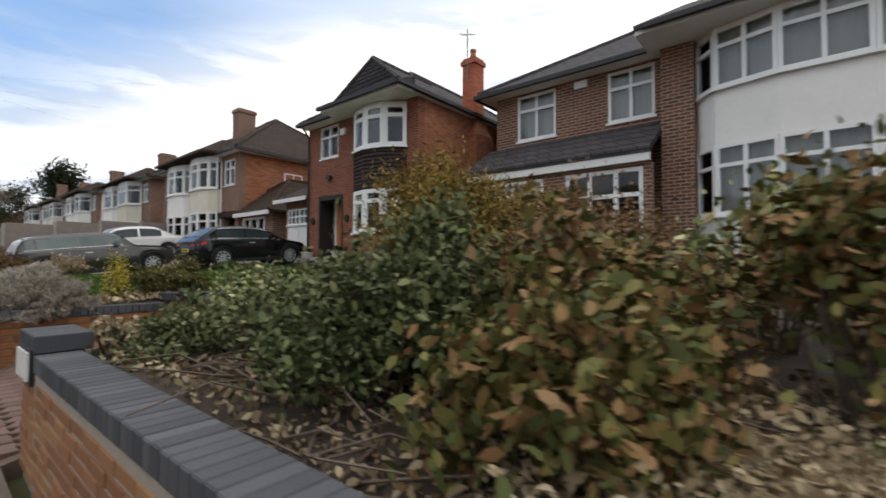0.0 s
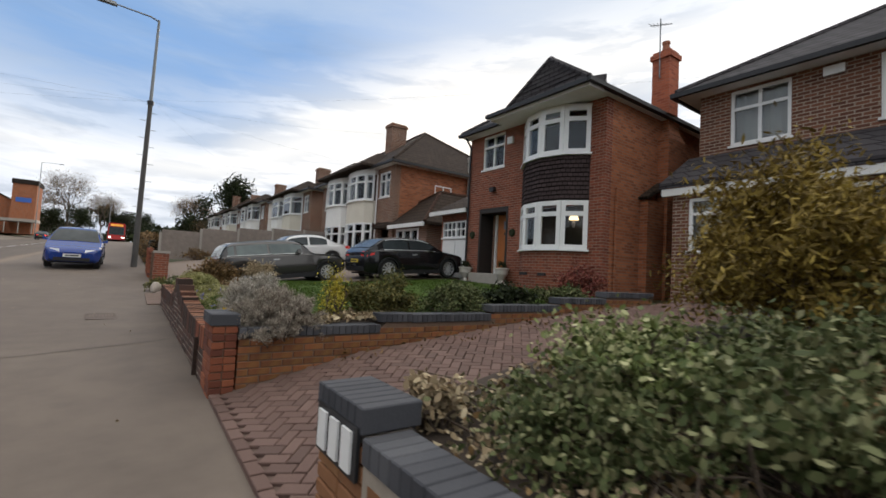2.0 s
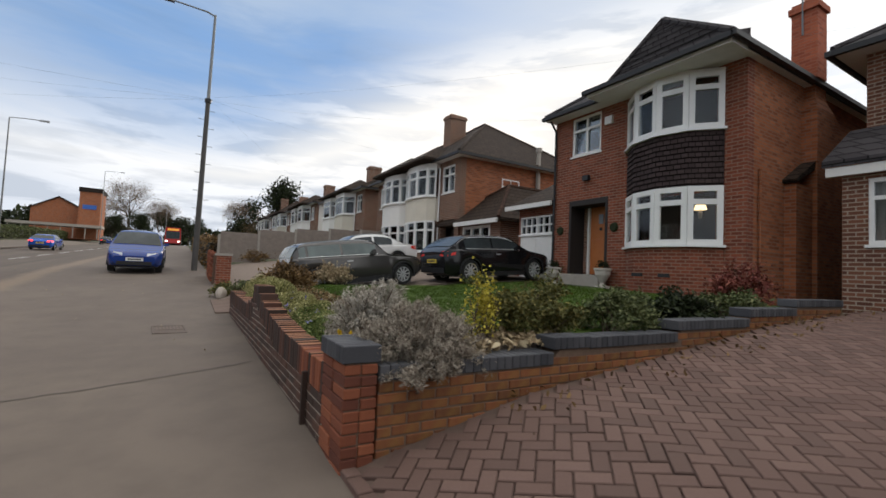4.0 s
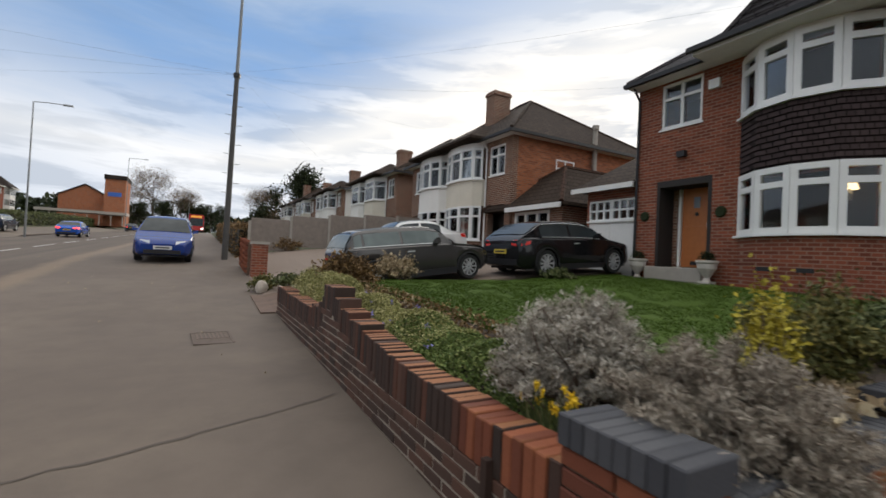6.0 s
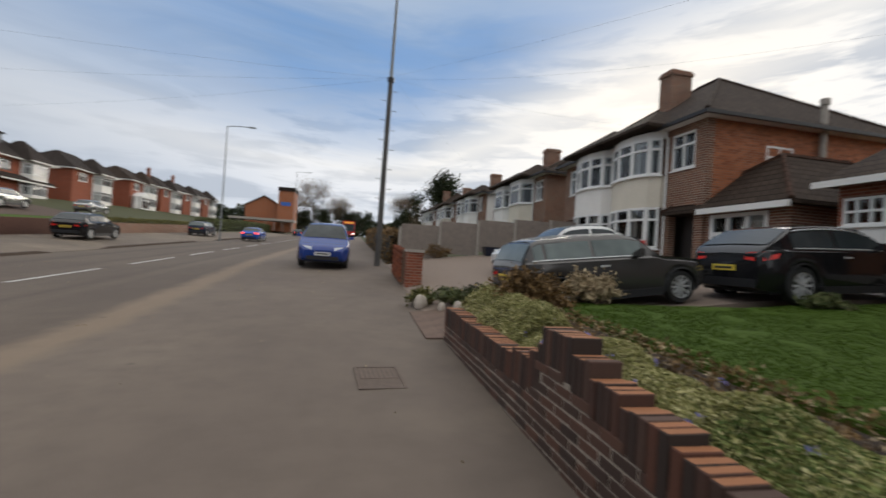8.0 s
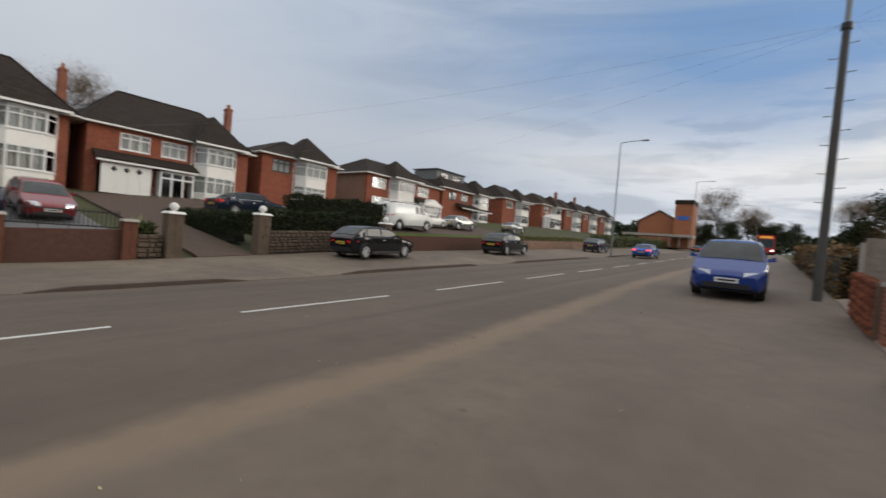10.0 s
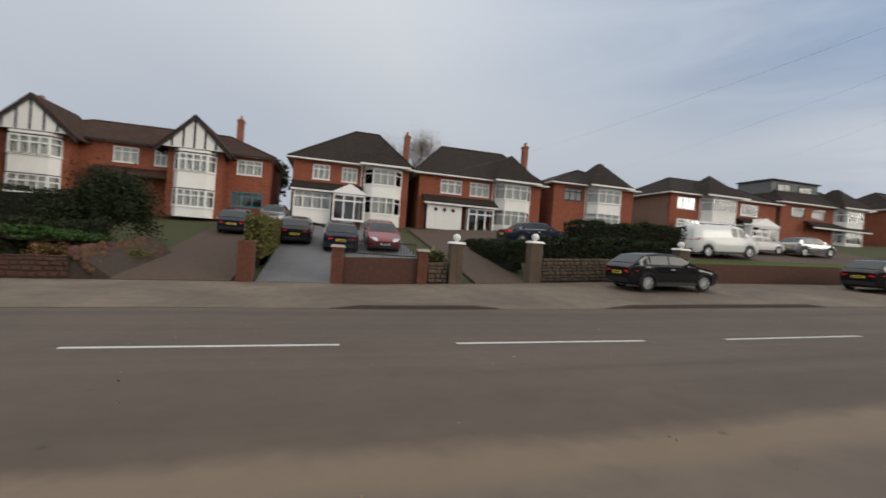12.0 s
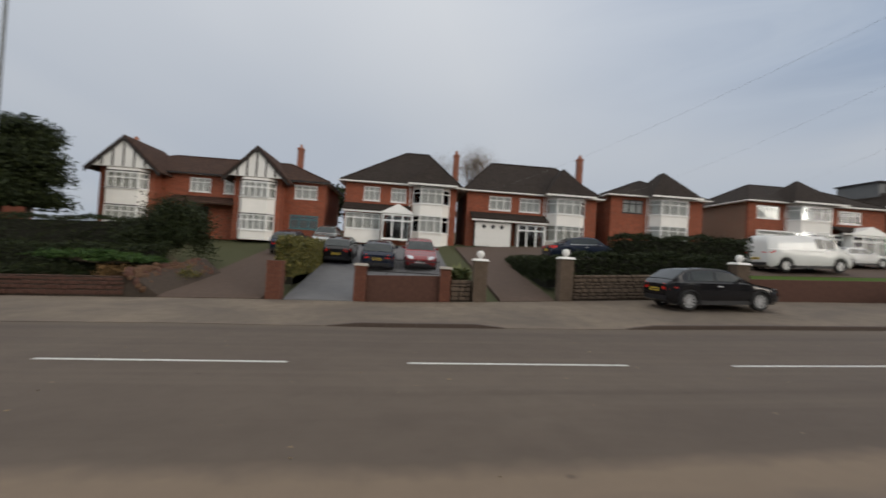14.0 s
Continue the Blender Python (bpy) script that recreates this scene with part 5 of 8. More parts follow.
def tree(name, x, y, z, h, spread_r, label, seed, leaf=None, n=4000, size=0.3, levels=4, trunk=0.25, tall=False, twig=M_TWIG):
    """Trunk, forking limbs and, where it has leaves, a crown of clumps at the ends of the limbs."""
    rng = np.random.default_rng(seed)
    T = thing(name, pose(x, y, z), label, "tree")
    bm = bmesh.new()
    tips = []

    def grow(p, d, ln, r, lev):
        q = p + d * ln
        m = (p + q) / 2 + Vector(rng.normal(size=3)) * ln * 0.06
        tube(bm, [p, m, q], r, r * 0.62, 5 if lev < 2 else 3, False)
        if lev >= levels:
            tips.append(q)
            return
        if lev >= 1:
            tips.append(m)
        for _ in range(rng.integers(3, 5) if lev < 3 else 3):
            nd = (d + Vector(rng.normal(size=3)) * (0.62 if not tall else 0.38) + Vector((0, 0, 0.18))).normalized()
            grow(q, nd, ln * rng.uniform(0.6, 0.8), r * 0.58, lev + 1)

    grow(Vector((0, 0, -0.3)), Vector((0, 0, 1)), h * 0.28, trunk, 0)
    part("trunk", bm, M_BARK if leaf else twig, T)
    if leaf:
        t = np.array([tuple(v) for v in tips])
        idx = rng.integers(0, len(t), n)
        p = t[idx] + np.clip(rng.normal(size=(n, 3)), -1.9, 1.9) * h * 0.05
        part("crown", leaf_mesh("crown", p, size, leaf, rng), leaf, T)["kind"] = "stuff"
    return T


def pine(x, y, z, h, seed, label):
    """A straight bare trunk and flat ragged pads of needles on its limbs."""
    rng = np.random.default_rng(seed)
    T = thing("conifer", pose(x, y, z), label, "tree")
    bm = bmesh.new()
    lean = rng.normal(size=2) * 0.25
    tube(bm, [(0, 0, -0.3), (lean[0] * 0.5, lean[1] * 0.5, h * 0.5), (lean[0], lean[1], h * 0.95)], 0.22, 0.06, 8, False)
    pts = []
    for k in range(34):
        f = 0.34 + 0.63 * (k + rng.uniform(0, 1)) / 34
        a, reach = rng.uniform(0, 6.283), h * 0.27 * (1.12 - f) ** 0.55 * rng.uniform(0.35, 1.0)
        o = Vector((lean[0] * f, lean[1] * f, h * f - 0.5))
        q = Vector((lean[0] * f + math.cos(a) * reach, lean[1] * f + math.sin(a) * reach, h * f + rng.uniform(-0.1, 0.5)))
        tube(bm, [o, (o + q) / 2 + Vector((0, 0, -0.1)), q], 0.06, 0.02, 4, False)
        s = h * rng.uniform(0.055, 0.095)
        n = 620
        pts.append(np.array(q) + np.clip(rng.normal(size=(n, 3)), -1.7, 1.7) * np.array([s, s, s * 0.5]))
    part("trunk", bm, M_BARK, T)
    part("crown", leaf_mesh("crown", np.concatenate(pts), 0.20, M_LEAF_DARK, rng, 0.2, 1.6), M_LEAF_DARK, T)["kind"] = "stuff"


def litter(name, x0, x1, y0, y1, n, size, material, label, up=0.03, seed=3, height=None, rise=0.03):
    rng = np.random.default_rng(seed)
    p = np.stack([rng.uniform(x0, x1, n), rng.uniform(y0, y1, n), np.zeros(n)], 1)
    f = height or (lambda a, b: land(a, b))
    p[:, 2] = [f(a, b) + up for a, b in p[:, :2]] + np.abs(rng.normal(size=n)) * rise
    return tagged(new(name, leaf_mesh(name, p, size, material, rng, curl=0.5)), label, "litter", kind="stuff")


# ---------- garden of the brown house: raised bed behind the low wall ----------
def bed_height(x, y):
    return 0.86 + 0.035 * y + 0.10 * max(0.0, x - 0.8) + 0.04 * math.sin(3.1 * x + 2.2 * y)


def bed(name, x0, x1, y0, y1, f, material, label, step=0.25, depth=0.6):
    bm = bmesh.new()
    xs, ys = np.arange(x0, x1 + 1e-6, step), np.arange(y0, y1 + 1e-6, step)
    rows = [[bm.verts.new((x, y, f(x, y) + random.uniform(-0.015, 0.015))) for x in xs] for y in ys]
    for ra, rb in zip(rows, rows[1:]):
        for i in range(len(xs) - 1):
            bm.faces.new((ra[i], ra[i + 1], rb[i + 1], rb[i]))
    edge = [e for e in bm.edges if e.is_boundary]
    ret = bmesh.ops.extrude_edge_only(bm, edges=edge)
    bmesh.ops.translate(bm, vec=(0, 0, -depth), verts=[v for v in ret["geom"] if isinstance(v, bmesh.types.BMVert)])
    return tagged(part(name, bm, material, smooth=False), label, "ground", kind="structure")


bed("flower_bed", 0.77, 9.3, -7.0, 4.0, bed_height, M_SOIL, "dark soil bed raised behind a low brick wall")
litter("leaf_litter", 0.82, 2.4, -1.5, 3.9, 5200, 0.045, M_LEAF_DRY, "pale dry fallen leaves on the soil", 0.01, 5, bed_height)
litter("leaf_litter", 0.82, 2.6, -4.0, 3.9, 1800, 0.05, M_LEAF_BROWN, "brown fallen leaves on the soil", 0.01, 6, bed_height)
litter("dry_grass", 0.85, 1.9, -2.2, 0.7, 9000, 0.045, M_LEAF_DRY, "pale dead grass and leaves heaped on the bed", 0.02, 7, bed_height, 0.09)

G1 = "shrubs behind the low wall"
for i, (x, y, r, n, size, m, lab) in enumerate((
        (1.25, 3.05, (0.45, 0.50, 0.27), 4600, 0.038, M_LEAF_PALE, "low leafy green shrub with pale tips"),
        (1.55, 2.35, (0.50, 0.45, 0.34), 4600, 0.044, M_LEAF_PALE, "leafy green bramble-like shrub"),
        (1.85, 3.15, (0.55, 0.55, 0.30), 4200, 0.042, M_LEAF_VARI, "green and cream leaved shrub"),
        (1.35, 1.62, (0.42, 0.45, 0.42), 5200, 0.042, M_LEAF_GREEN, "leafy green shrub arching behind the wall"),
        (1.34, 0.62, (0.38, 0.45, 0.42), 2600, 0.060, M_LEAF_MIXED, "bramble with green, yellow and brown leaves by the wall"),
        (2.05, 1.75, (0.60, 0.60, 0.48), 9000, 0.028, M_LEAF_BROWN, "brown autumn-leaved shrub in the bed"),
        (2.2, 2.6, (0.55, 0.55, 0.42), 4600, 0.040, M_LEAF_PALE, "dense green shrub in the bed"),
        (2.75, 0.95, (0.75, 0.70, 0.62), 13000, 0.026, M_LEAF_BROWN, "tall brown twiggy shrub"),
        (2.2, -0.2, (0.60, 0.60, 0.62), 4200, 0.062, M_LEAF_MIXED, "tall bramble with mixed autumn leaves"),
        (1.85, 0.70, (0.50, 0.50, 0.58), 3200, 0.058, M_LEAF_MIXED, "arching bramble with yellowing leaves"),
        (1.75, 1.45, (0.45, 0.45, 0.55), 4200, 0.046, M_LEAF_GREEN, "upright leafy green shrub"),
        (3.3, 0.15, (0.6, 0.5, 0.66), 2600, 0.065, M_LEAF_VARI, "pale green shrub among brown ones"),
        (1.6, -0.55, (0.5, 0.6, 0.24), 11000, 0.028, M_LEAF_DRY, "pale dry tussock of dead grass and leaves"),
        (1.25, -0.25, (0.42, 0.50, 0.17), 9000, 0.028, M_LEAF_DRY, "low pale heap of dead grass by the wall"),
        (3.6, 1.7, (0.8, 0.7, 0.68), 12000, 0.027, M_LEAF_BROWN, "dense brown shrub near the house"),
        (2.9, 2.2, (0.5, 0.5, 0.5), 2200, 0.05, M_LEAF_OLIVE, "olive green shrub in the bed"),
        (3.0, -1.4, (0.9, 0.8, 0.62), 8000, 0.035, M_LEAF_BROWN, "brown shrub deeper in the garden"))):
    bush("shrub", x, y, bed_height(x, y) - 0.03, r, n, size, m, lab, seed=20 + i, spread=0.19, group=G1)
bush("yellow_shrub", 3.9, 3.0, bed_height(3.9, 3.0), (1.05, 1.0, 0.95), 42000, 0.030, M_LEAF_YELLOW, "large yellow-olive feathery shrub beside the drive", seed=51, k=60, spread=0.13, upright=0.35, long=2.2)
bush("yellow_shrub", 5.6, 2.6, bed_height(5.6, 2.6), (0.9, 0.9, 0.8), 4500, 0.075, M_LEAF_BROWN, "brown-tinged feathery shrub near the garage", seed=52, k=50, spread=0.13, upright=0.2, long=1.5)
bush("dry_plant", 0.92, 3.72, bed_height(0.92, 3.7) + 0.05, (0.17, 0.2, 0.14), 700, 0.045, M_LEAF_DRY, "pale dried flower heads beside the pillar", "plant", 53, 14, 0.2)


def fallen_twigs():
    rng = np.random.default_rng(8)
    bm = bmesh.new()
    for _ in range(150):
        x, y = rng.uniform(0.85, 2.0), rng.uniform(-1.0, 3.6)
        a, l = rng.uniform(0, 6.28), rng.uniform(0.2, 0.65)
        z = bed_height(x, y) + 0.03
        p = [(x, y, z), (x + math.cos(a) * l * 0.5, y + math.sin(a) * l * 0.5, z + rng.uniform(0.02, 0.12)), (x + math.cos(a + 0.3) * l, y + math.sin(a + 0.3) * l, z + rng.uniform(0.0, 0.16))]
        tube(bm, p, 0.007, 0.003, 4, False)
    tagged(part("fallen_twigs", bm, M_TWIG), "thin grey-brown twigs lying among the shrubs", "twigs", kind="stuff")


fallen_twigs()


def wrapper(x, y):
    """A crumpled sweet wrapper."""
    rng = np.random.default_rng(31)
    bm = bmesh.new()
    rows = [[bm.verts.new((i * 0.022, j * 0.018, 0.012 + abs(rng.normal()) * 0.014)) for i in range(7)] for j in range(5)]
    for ra, rb in zip(rows, rows[1:]):
        for i in range(6):
            bm.faces.new((ra[i], ra[i + 1], rb[i + 1], rb[i]))
    bmesh.ops.solidify(bm, geom=bm.faces[:], thickness=0.002)
    k = Mat("foil_wrapper", 0.3, 0.2)
    k.color(k.mix(k.ramp(k.noise(14, 2), [(0.48, 0.0), (0.54, 1.0)]), (0.62, 0.58, 0.64), (0.16, 0.05, 0.24)))
    ob = part("sweet_wrapper", bm, k.m)
    ob.matrix_world = pose(x, y, bed_height(x, y) + 0.03, 8, -10, 35)
    tagged(ob, "crumpled purple and white wrapper on leaf litter", "litter")


wrapper(1.14, 1.78)

# ---------- garden of the red house ----------


def lawn_height(x, y):
    return land(x, y) + 0.02 + (0.36 if x < 1.7 else 0.36 * max(0.0, 1 - (x - 1.7) / 3.5))


bed("lawn", 1.65, 8.55, 7.4, 13.9, lawn_height, M_TURF, "closely mown bright green lawn")
bed("flower_bed", 0.63, 1.65, 7.0, 14.3, lambda x, y: lawn_height(x, y) - 0.03, M_SOIL, "narrow dark soil bed along the front wall", 0.2)
bed("flower_bed", 1.66, 8.6, 7.0, 7.4, lambda x, y: lawn_height(x, y) - 0.02, M_SOIL, "dark soil bed along the drive wall", 0.2)


def grass():
    rng = np.random.default_rng(4)
    n = 110000
    x = 1.66 + rng.uniform(0, 1, n) ** 1.3 * 6.85
    y = rng.uniform(7.42, 13.85, n)
    z = np.array([lawn_height(a, b) for a, b in zip(x, y)])
    me = leaf_mesh("grass", np.stack([x, y, z + 0.008], 1), 0.014, M_GRASSBLADE, rng, 0.0, 1.5)
    tagged(new("grass", me), "short green grass blades of the lawn", "grass", kind="stuff")


M_GRASSBLADE = leafy("grass_blade", [(0.0, (0.040, 0.072, 0.006)), (1.0, (0.054, 0.091, 0.009))])
grass()
litter("bark_chips", 1.30, 1.76, 8.3, 14.0, 1700, 0.042, M_LEAF_BROWN, "bark chips and dead leaves along the lawn edge", 0.01, 11, lawn_height)
litter("bark_chips", 1.34, 1.74, 8.4, 13.6, 500, 0.036, M_LEAF_DRY, "pale bark chips scattered along the lawn edge", 0.015, 13, lawn_height)
litter("dry_leaves", 1.5, 2.6, 6.9, 7.4, 500, 0.07, M_LEAF_DRY, "pale dry leaves on the bed beside the wall", 0.02, 12, lawn_height)


M_LEAF_FRESH = leafy("leaf_fresh", [(0.1, (0.035, 0.060, 0.014)), (0.5, (0.10, 0.14, 0.036)), (0.9, (0.26, 0.29, 0.10))])
M_LEAF_CREAM = leafy("leaf_cream", [(0.15, (0.075, 0.088, 0.026)), (0.5, (0.26, 0.25, 0.085)), (0.9, (0.60, 0.54, 0.30))])


def groundcover():
    rng = np.random.default_rng(14)
    for y0, y1, mat, lab, n in ((7.5, 9.8, M_LEAF_FRESH, "low green trailing groundcover behind the wall", 30000), (9.2, 12.6, M_LEAF_CREAM, "pale variegated trailing groundcover", 42000), (12.2, 14.3, M_LEAF_CREAM, "variegated groundcover mound at the wall's end", 24000)):
        x, y = rng.uniform(0.54, 1.34, n), rng.uniform(y0, y1, n)
        hump = (0.14 if y0 < 12 else 0.30) * np.sin((x - 0.58) / 0.8 * np.pi) + 0.05 * np.sin(y * 4.3 + x * 3) + 0.04 * np.sin(y * 9.7)
        z = np.array([lawn_height(a, b) for a, b in zip(x, y)]) + np.maximum(hump, 0) * rng.uniform(0.55, 1.0, n) + 0.03
        tagged(new("groundcover", leaf_mesh("groundcover", np.stack([x, y, z], 1), 0.025, mat, rng)), lab, "plant", kind="stuff")
    n = 22
    x, y = rng.uniform(0.65, 1.2, n), rng.uniform(7.9, 13.5, n)
    z = np.array([lawn_height(a, b) for a, b in zip(x, y)]) + 0.19
    rep = np.repeat(np.stack([x, y, z], 1), 5, 0) + rng.normal(size=(n * 5, 3)) * 0.012
    tagged(new("periwinkle_flowers", leaf_mesh("periwinkle_flowers", rep, 0.028, M_PETAL_BLUE, rng)), "small violet flowers in the groundcover", "flowers", kind="stuff")


groundcover()
for i, (x, y, r, n, size, m, lab, nm) in enumerate((
        (1.06, 7.84, (0.43, 0.46, 0.42), 62000, 0.0105, M_LEAF_SILVER, "round silver-grey lavender cotton bush", "silver_bush"),
        (1.10, 7.06, (0.52, 0.48, 0.41), 74000, 0.0105, M_LEAF_GREY, "silver-grey bush spilling over the wall", "silver_bush"),
        (2.55, 7.35, (0.50, 0.36, 0.36), 9000, 0.032, M_LEAF_OLIVE, "brown-green rosemary-like bush by the wall", "bush"),
        (3.7, 7.3, (0.6, 0.36, 0.34), 7000, 0.034, M_LEAF_GREEN, "green bush along the drive wall", "bush"),
        (4.9, 7.3, (0.6, 0.36, 0.30), 3000, 0.05, M_LEAF_DARK, "dark green low bush by the drive", "bush"),
        (6.1, 7.3, (0.6, 0.36, 0.26), 2400, 0.05, M_LEAF_GREEN, "low green plants by the drive wall", "bush"),
        (7.3, 7.7, (0.7, 0.5, 0.5), 2600, 0.05, M_LEAF_RED, "reddish twiggy shrub near the house corner", "bush"),
        (1.5, 13.75, (0.55, 0.40, 0.34), 4200, 0.05, M_LEAF_BROWN, "brown tufted grass clump at the lawn's end", "bush"),
        (2.5, 13.9, (0.42, 0.30, 0.30), 3000, 0.045, M_LEAF_DRY, "straw-coloured tussock beside the car", "bush"),
        (6.2, 13.5, (0.4, 0.3, 0.16), 900, 0.06, M_LEAF_GREEN, "small green plants near the drive", "bush"))):
    bush(nm, x, y, lawn_height(x, y) - (0.10 if i == 1 else 0.03), r, n, size, m, lab, seed=70 + i, k=330 if "silver" in nm else 28, spread=0.048 if "silver" in nm else 0.18, upright=0.5 if "silver" in nm else 0.35, long=2.8 if "silver" in nm else 1.4)
M_LEAF_GOLD = leafy("leaf_gold", [(0.0, (0.16, 0.14, 0.02)), (0.5, (0.40, 0.33, 0.04)), (1.0, (0.64, 0.54, 0.09))])
bush("golden_shrub", 1.85, 7.25, lawn_height(1.85, 7.25), (0.15, 0.15, 0.40), 1500, 0.028, M_LEAF_GOLD, "upright golden-yellow leaved shrub", seed=90, k=14, spread=0.3)


def daffodil(x, y, z, s, group):
    rng = np.random.default_rng(int(s * 97))
    D = thing("daffodil", pose(x, y, z, 0, 0, s * 40) @ Matrix.Diagonal((0.75, 0.75, 0.8, 1)), "yellow daffodil with green strap leaves", "flower", group)
    h = 0.22 + 0.06 * math.sin(s * 3)
    bm = bmesh.new()
    tube(bm, [(0, 0, 0), (0.01, 0, h * 0.6), (0.03, 0, h)], 0.004, n=4)
    part("stalk", bm, M_LEAF_GREEN, D)
    bm = bmesh.new()
    for k in range(6):
        a = k * math.pi / 3
        c, q = math.cos(a), math.sin(a)
        poly(bm, (0.035, 0, h), (0.045, 0.014 * c - 0.01 * q, h + 0.014 * q + 0.01 * c), (0.04, 0.042 * c, h + 0.042 * q), (0.045, 0.014 * c + 0.01 * q, h + 0.014 * q - 0.01 * c))
    lathe(bm, [(0.008, 0), (0.014, 0.012), (0.016, 0.02)], 8, 0.04, 0, h - 0.005)
    part("bloom", bm, M_PETAL, D)
    bm = bmesh.new()
    for k in range(3):
        a = k * 2.1
        poly(bm, (0.008, 0, 0), (-0.008, 0, 0), (0.04 * math.cos(a) - 0.006, 0.04 * math.sin(a), h * 0.6), (0.06 * math.cos(a), 0.06 * math.sin(a), h * 0.85), (0.04 * math.cos(a) + 0.006, 0.04 * math.sin(a), h * 0.6))
    part("leaves", bm, M_LEAF_GREEN, D)


for i in range(16):
    x, y = 0.655 + 0.07 * ((i * 37) % 10) / 10, 7.36 + 0.42 * ((i * 53) % 16) / 16
    daffodil(x, y, lawn_height(x, y) + 0.08, i + 1, "daffodils in the front bed")

# ---------- drives ----------
tagged(sheet("drive", 0.42, 9.3, 14.3, 26.0, 0.02, M_GRAVEL, 1.0, 1.5, 0.2), "pinkish gravel drive in front of two houses", "drive", kind="structure")
M_APRON = plain("broken_paving", (0.15, 0.10, 0.076), 0.9, var=0.4, scale=5, bump=0.6)
tagged(sheet("paved_apron", 0.16, 0.95, 14.38, 16.35, 0.026, M_APRON, 0.4, 0.5, 0.06), "patch of worn reddish crazy paving beside the pavement", "paving", kind="structure")
M_SAND = plain("joint_sand", (0.13, 0.088, 0.070), 1.0, var=0.3, scale=20)
DRIVE_BED = tagged(sheet("block_drive", 0.42, 12.5, 4.06, 6.80, 0.0, M_SAND, 0.5, 0.5, 0.25), "red herringbone block-paved drive", "drive", kind="structure")

# ---------- pole, lamps, cables ----------


def big_pole():
    z = land(0.1, 25.2)
    P = thing("lamp_pole", pose(-0.02, 25.2, z), "tall dark wooden pole carrying cables and a lamp arm", "pole")
    bm = bmesh.new()
    tube(bm, [(0, 0, -0.2), (0.03, 0, 3.5), (0.07, 0, 7.3)], 0.115, 0.085, 12)
    part("lower_pole", bm, M_POLE, P)
    bm = bmesh.new()
    tube(bm, [(0.07, 0, 7.2), (0.11, 0, 11.0)], 0.07, 0.05, 10)
    part("upper_pole", bm, M_GREY_METAL, P)
    bm = bmesh.new()
    lathe(bm, [(0.13, 0), (0.13, 0.16), (0.07, 0.16)], 10, 0.07, 0, 7.15)
    part("collar", bm, M_BLACK, P)
    bm = bmesh.new()
    tube(bm, [(0.11, 0, 10.95), (-0.2, 0, 11.05), (-1.5, 0, 11.12)], 0.04, 0.03, 8)
    arm = part("lamp_arm", bm, M_GREY_METAL, P)
    bm = bmesh.new()
    solid(bm, [(-1.4, -0.1, 11.05), (-2.1, -0.14, 11.08), (-2.1, 0.14, 11.08), (-1.4, 0.1, 11.05)], [(-1.45, -0.05, 11.2), (-2.0, -0.08, 11.22), (-2.0, 0.08, 11.22), (-1.45, 0.05, 11.2)])
    part("lamp_head", bm, M_GREY_METAL, arm)
    for i in range(12):
        bm = bmesh.new()
        zz = 2.6 + i * 0.38
        s = 1 if i % 2 else -1
        tube(bm, [(0.05 + 0.01 * i * 0.3, 0, zz), (0.05 + s * 0.30, 0, zz + 0.02)], 0.012, n=5)
        part("step_iron", bm, M_GREY_METAL, P)
    return P


big_pole()


def street_lamp(x, y, h, arm, label, band=False):
    P = thing("street_lamp", pose(x, y, land(x, y)), label, "street lamp", "street lamps")
    bm = bmesh.new()
    tube(bm, [(0, 0, -0.2), (0, 0, 1.6)], 0.085, 0.08, 10)
    base = part("base", bm, M_GREY_METAL, P)
    bm = bmesh.new()
    tube(bm, [(0, 0, 1.6), (0, 0, h)], 0.07, 0.045, 10)
    part("column", bm, M_GREY_METAL, P)
    bm = bmesh.new()
    tube(bm, [(0, 0, h - 0.02), (arm * 0.5, 0, h + 0.08), (arm, 0, h + 0.1)], 0.035, n=6)
    part("arm", bm, M_GREY_METAL, P)
    bm = bmesh.new()
    a, b = sorted((arm, arm + math.copysign(0.7, arm)))
    solid(bm, [(a, -0.12, h + 0.04), (b, -0.12, h + 0.04), (b, 0.12, h + 0.04), (a, 0.12, h + 0.04)], [(a + 0.05, -0.07, h + 0.17), (b - 0.05, -0.07, h + 0.17), (b - 0.05, 0.07, h + 0.17), (a + 0.05, 0.07, h + 0.17)])
    part("lamp_head", bm, M_GREY_METAL, P)
    if band:
        for zz in (1.95, 2.35):
            bm = bmesh.new()
            lathe(bm, [(0.09, 0), (0.09, 0.3)], 10, 0, 0, zz)
            part("marker_band", bm, M_YELLOW, base, "bright yellow marker band")
    return P


M_YELLOW = plain("bright_yellow", (0.75, 0.62, 0.03), 0.5)
street_lamp(-15.5, 1.95, 12.0, 1.4, "grey steel street lamp with yellow marker bands", True)
street_lamp(-13.6, 54.2, 11.2, 1.9, "tall grey street lamp by the far kerb")
street_lamp(-13.9, 109, 14.0, 2.4, "tall grey street lamp far up the road")
street_lamp(-4.6, 150, 12.5, -2.0, "distant grey street lamp")
street_lamp(-13.9, 190, 14.0, 2.2, "small distant street lamp")


def cable(a, b, sag, r=0.002):
    a, b = Vector(a), Vector(b)
    pts = [a.lerp(b, t) - Vector((0, 0, sag * 4 * t * (1 - t))) for t in np.linspace(0, 1, 17)]
    bm = bmesh.new()
    tube(bm, pts, r, n=4)
    tagged(part("overhead_cable", bm, M_GREY_METAL), "thin grey overhead telephone cable", "cable", "overhead cables")


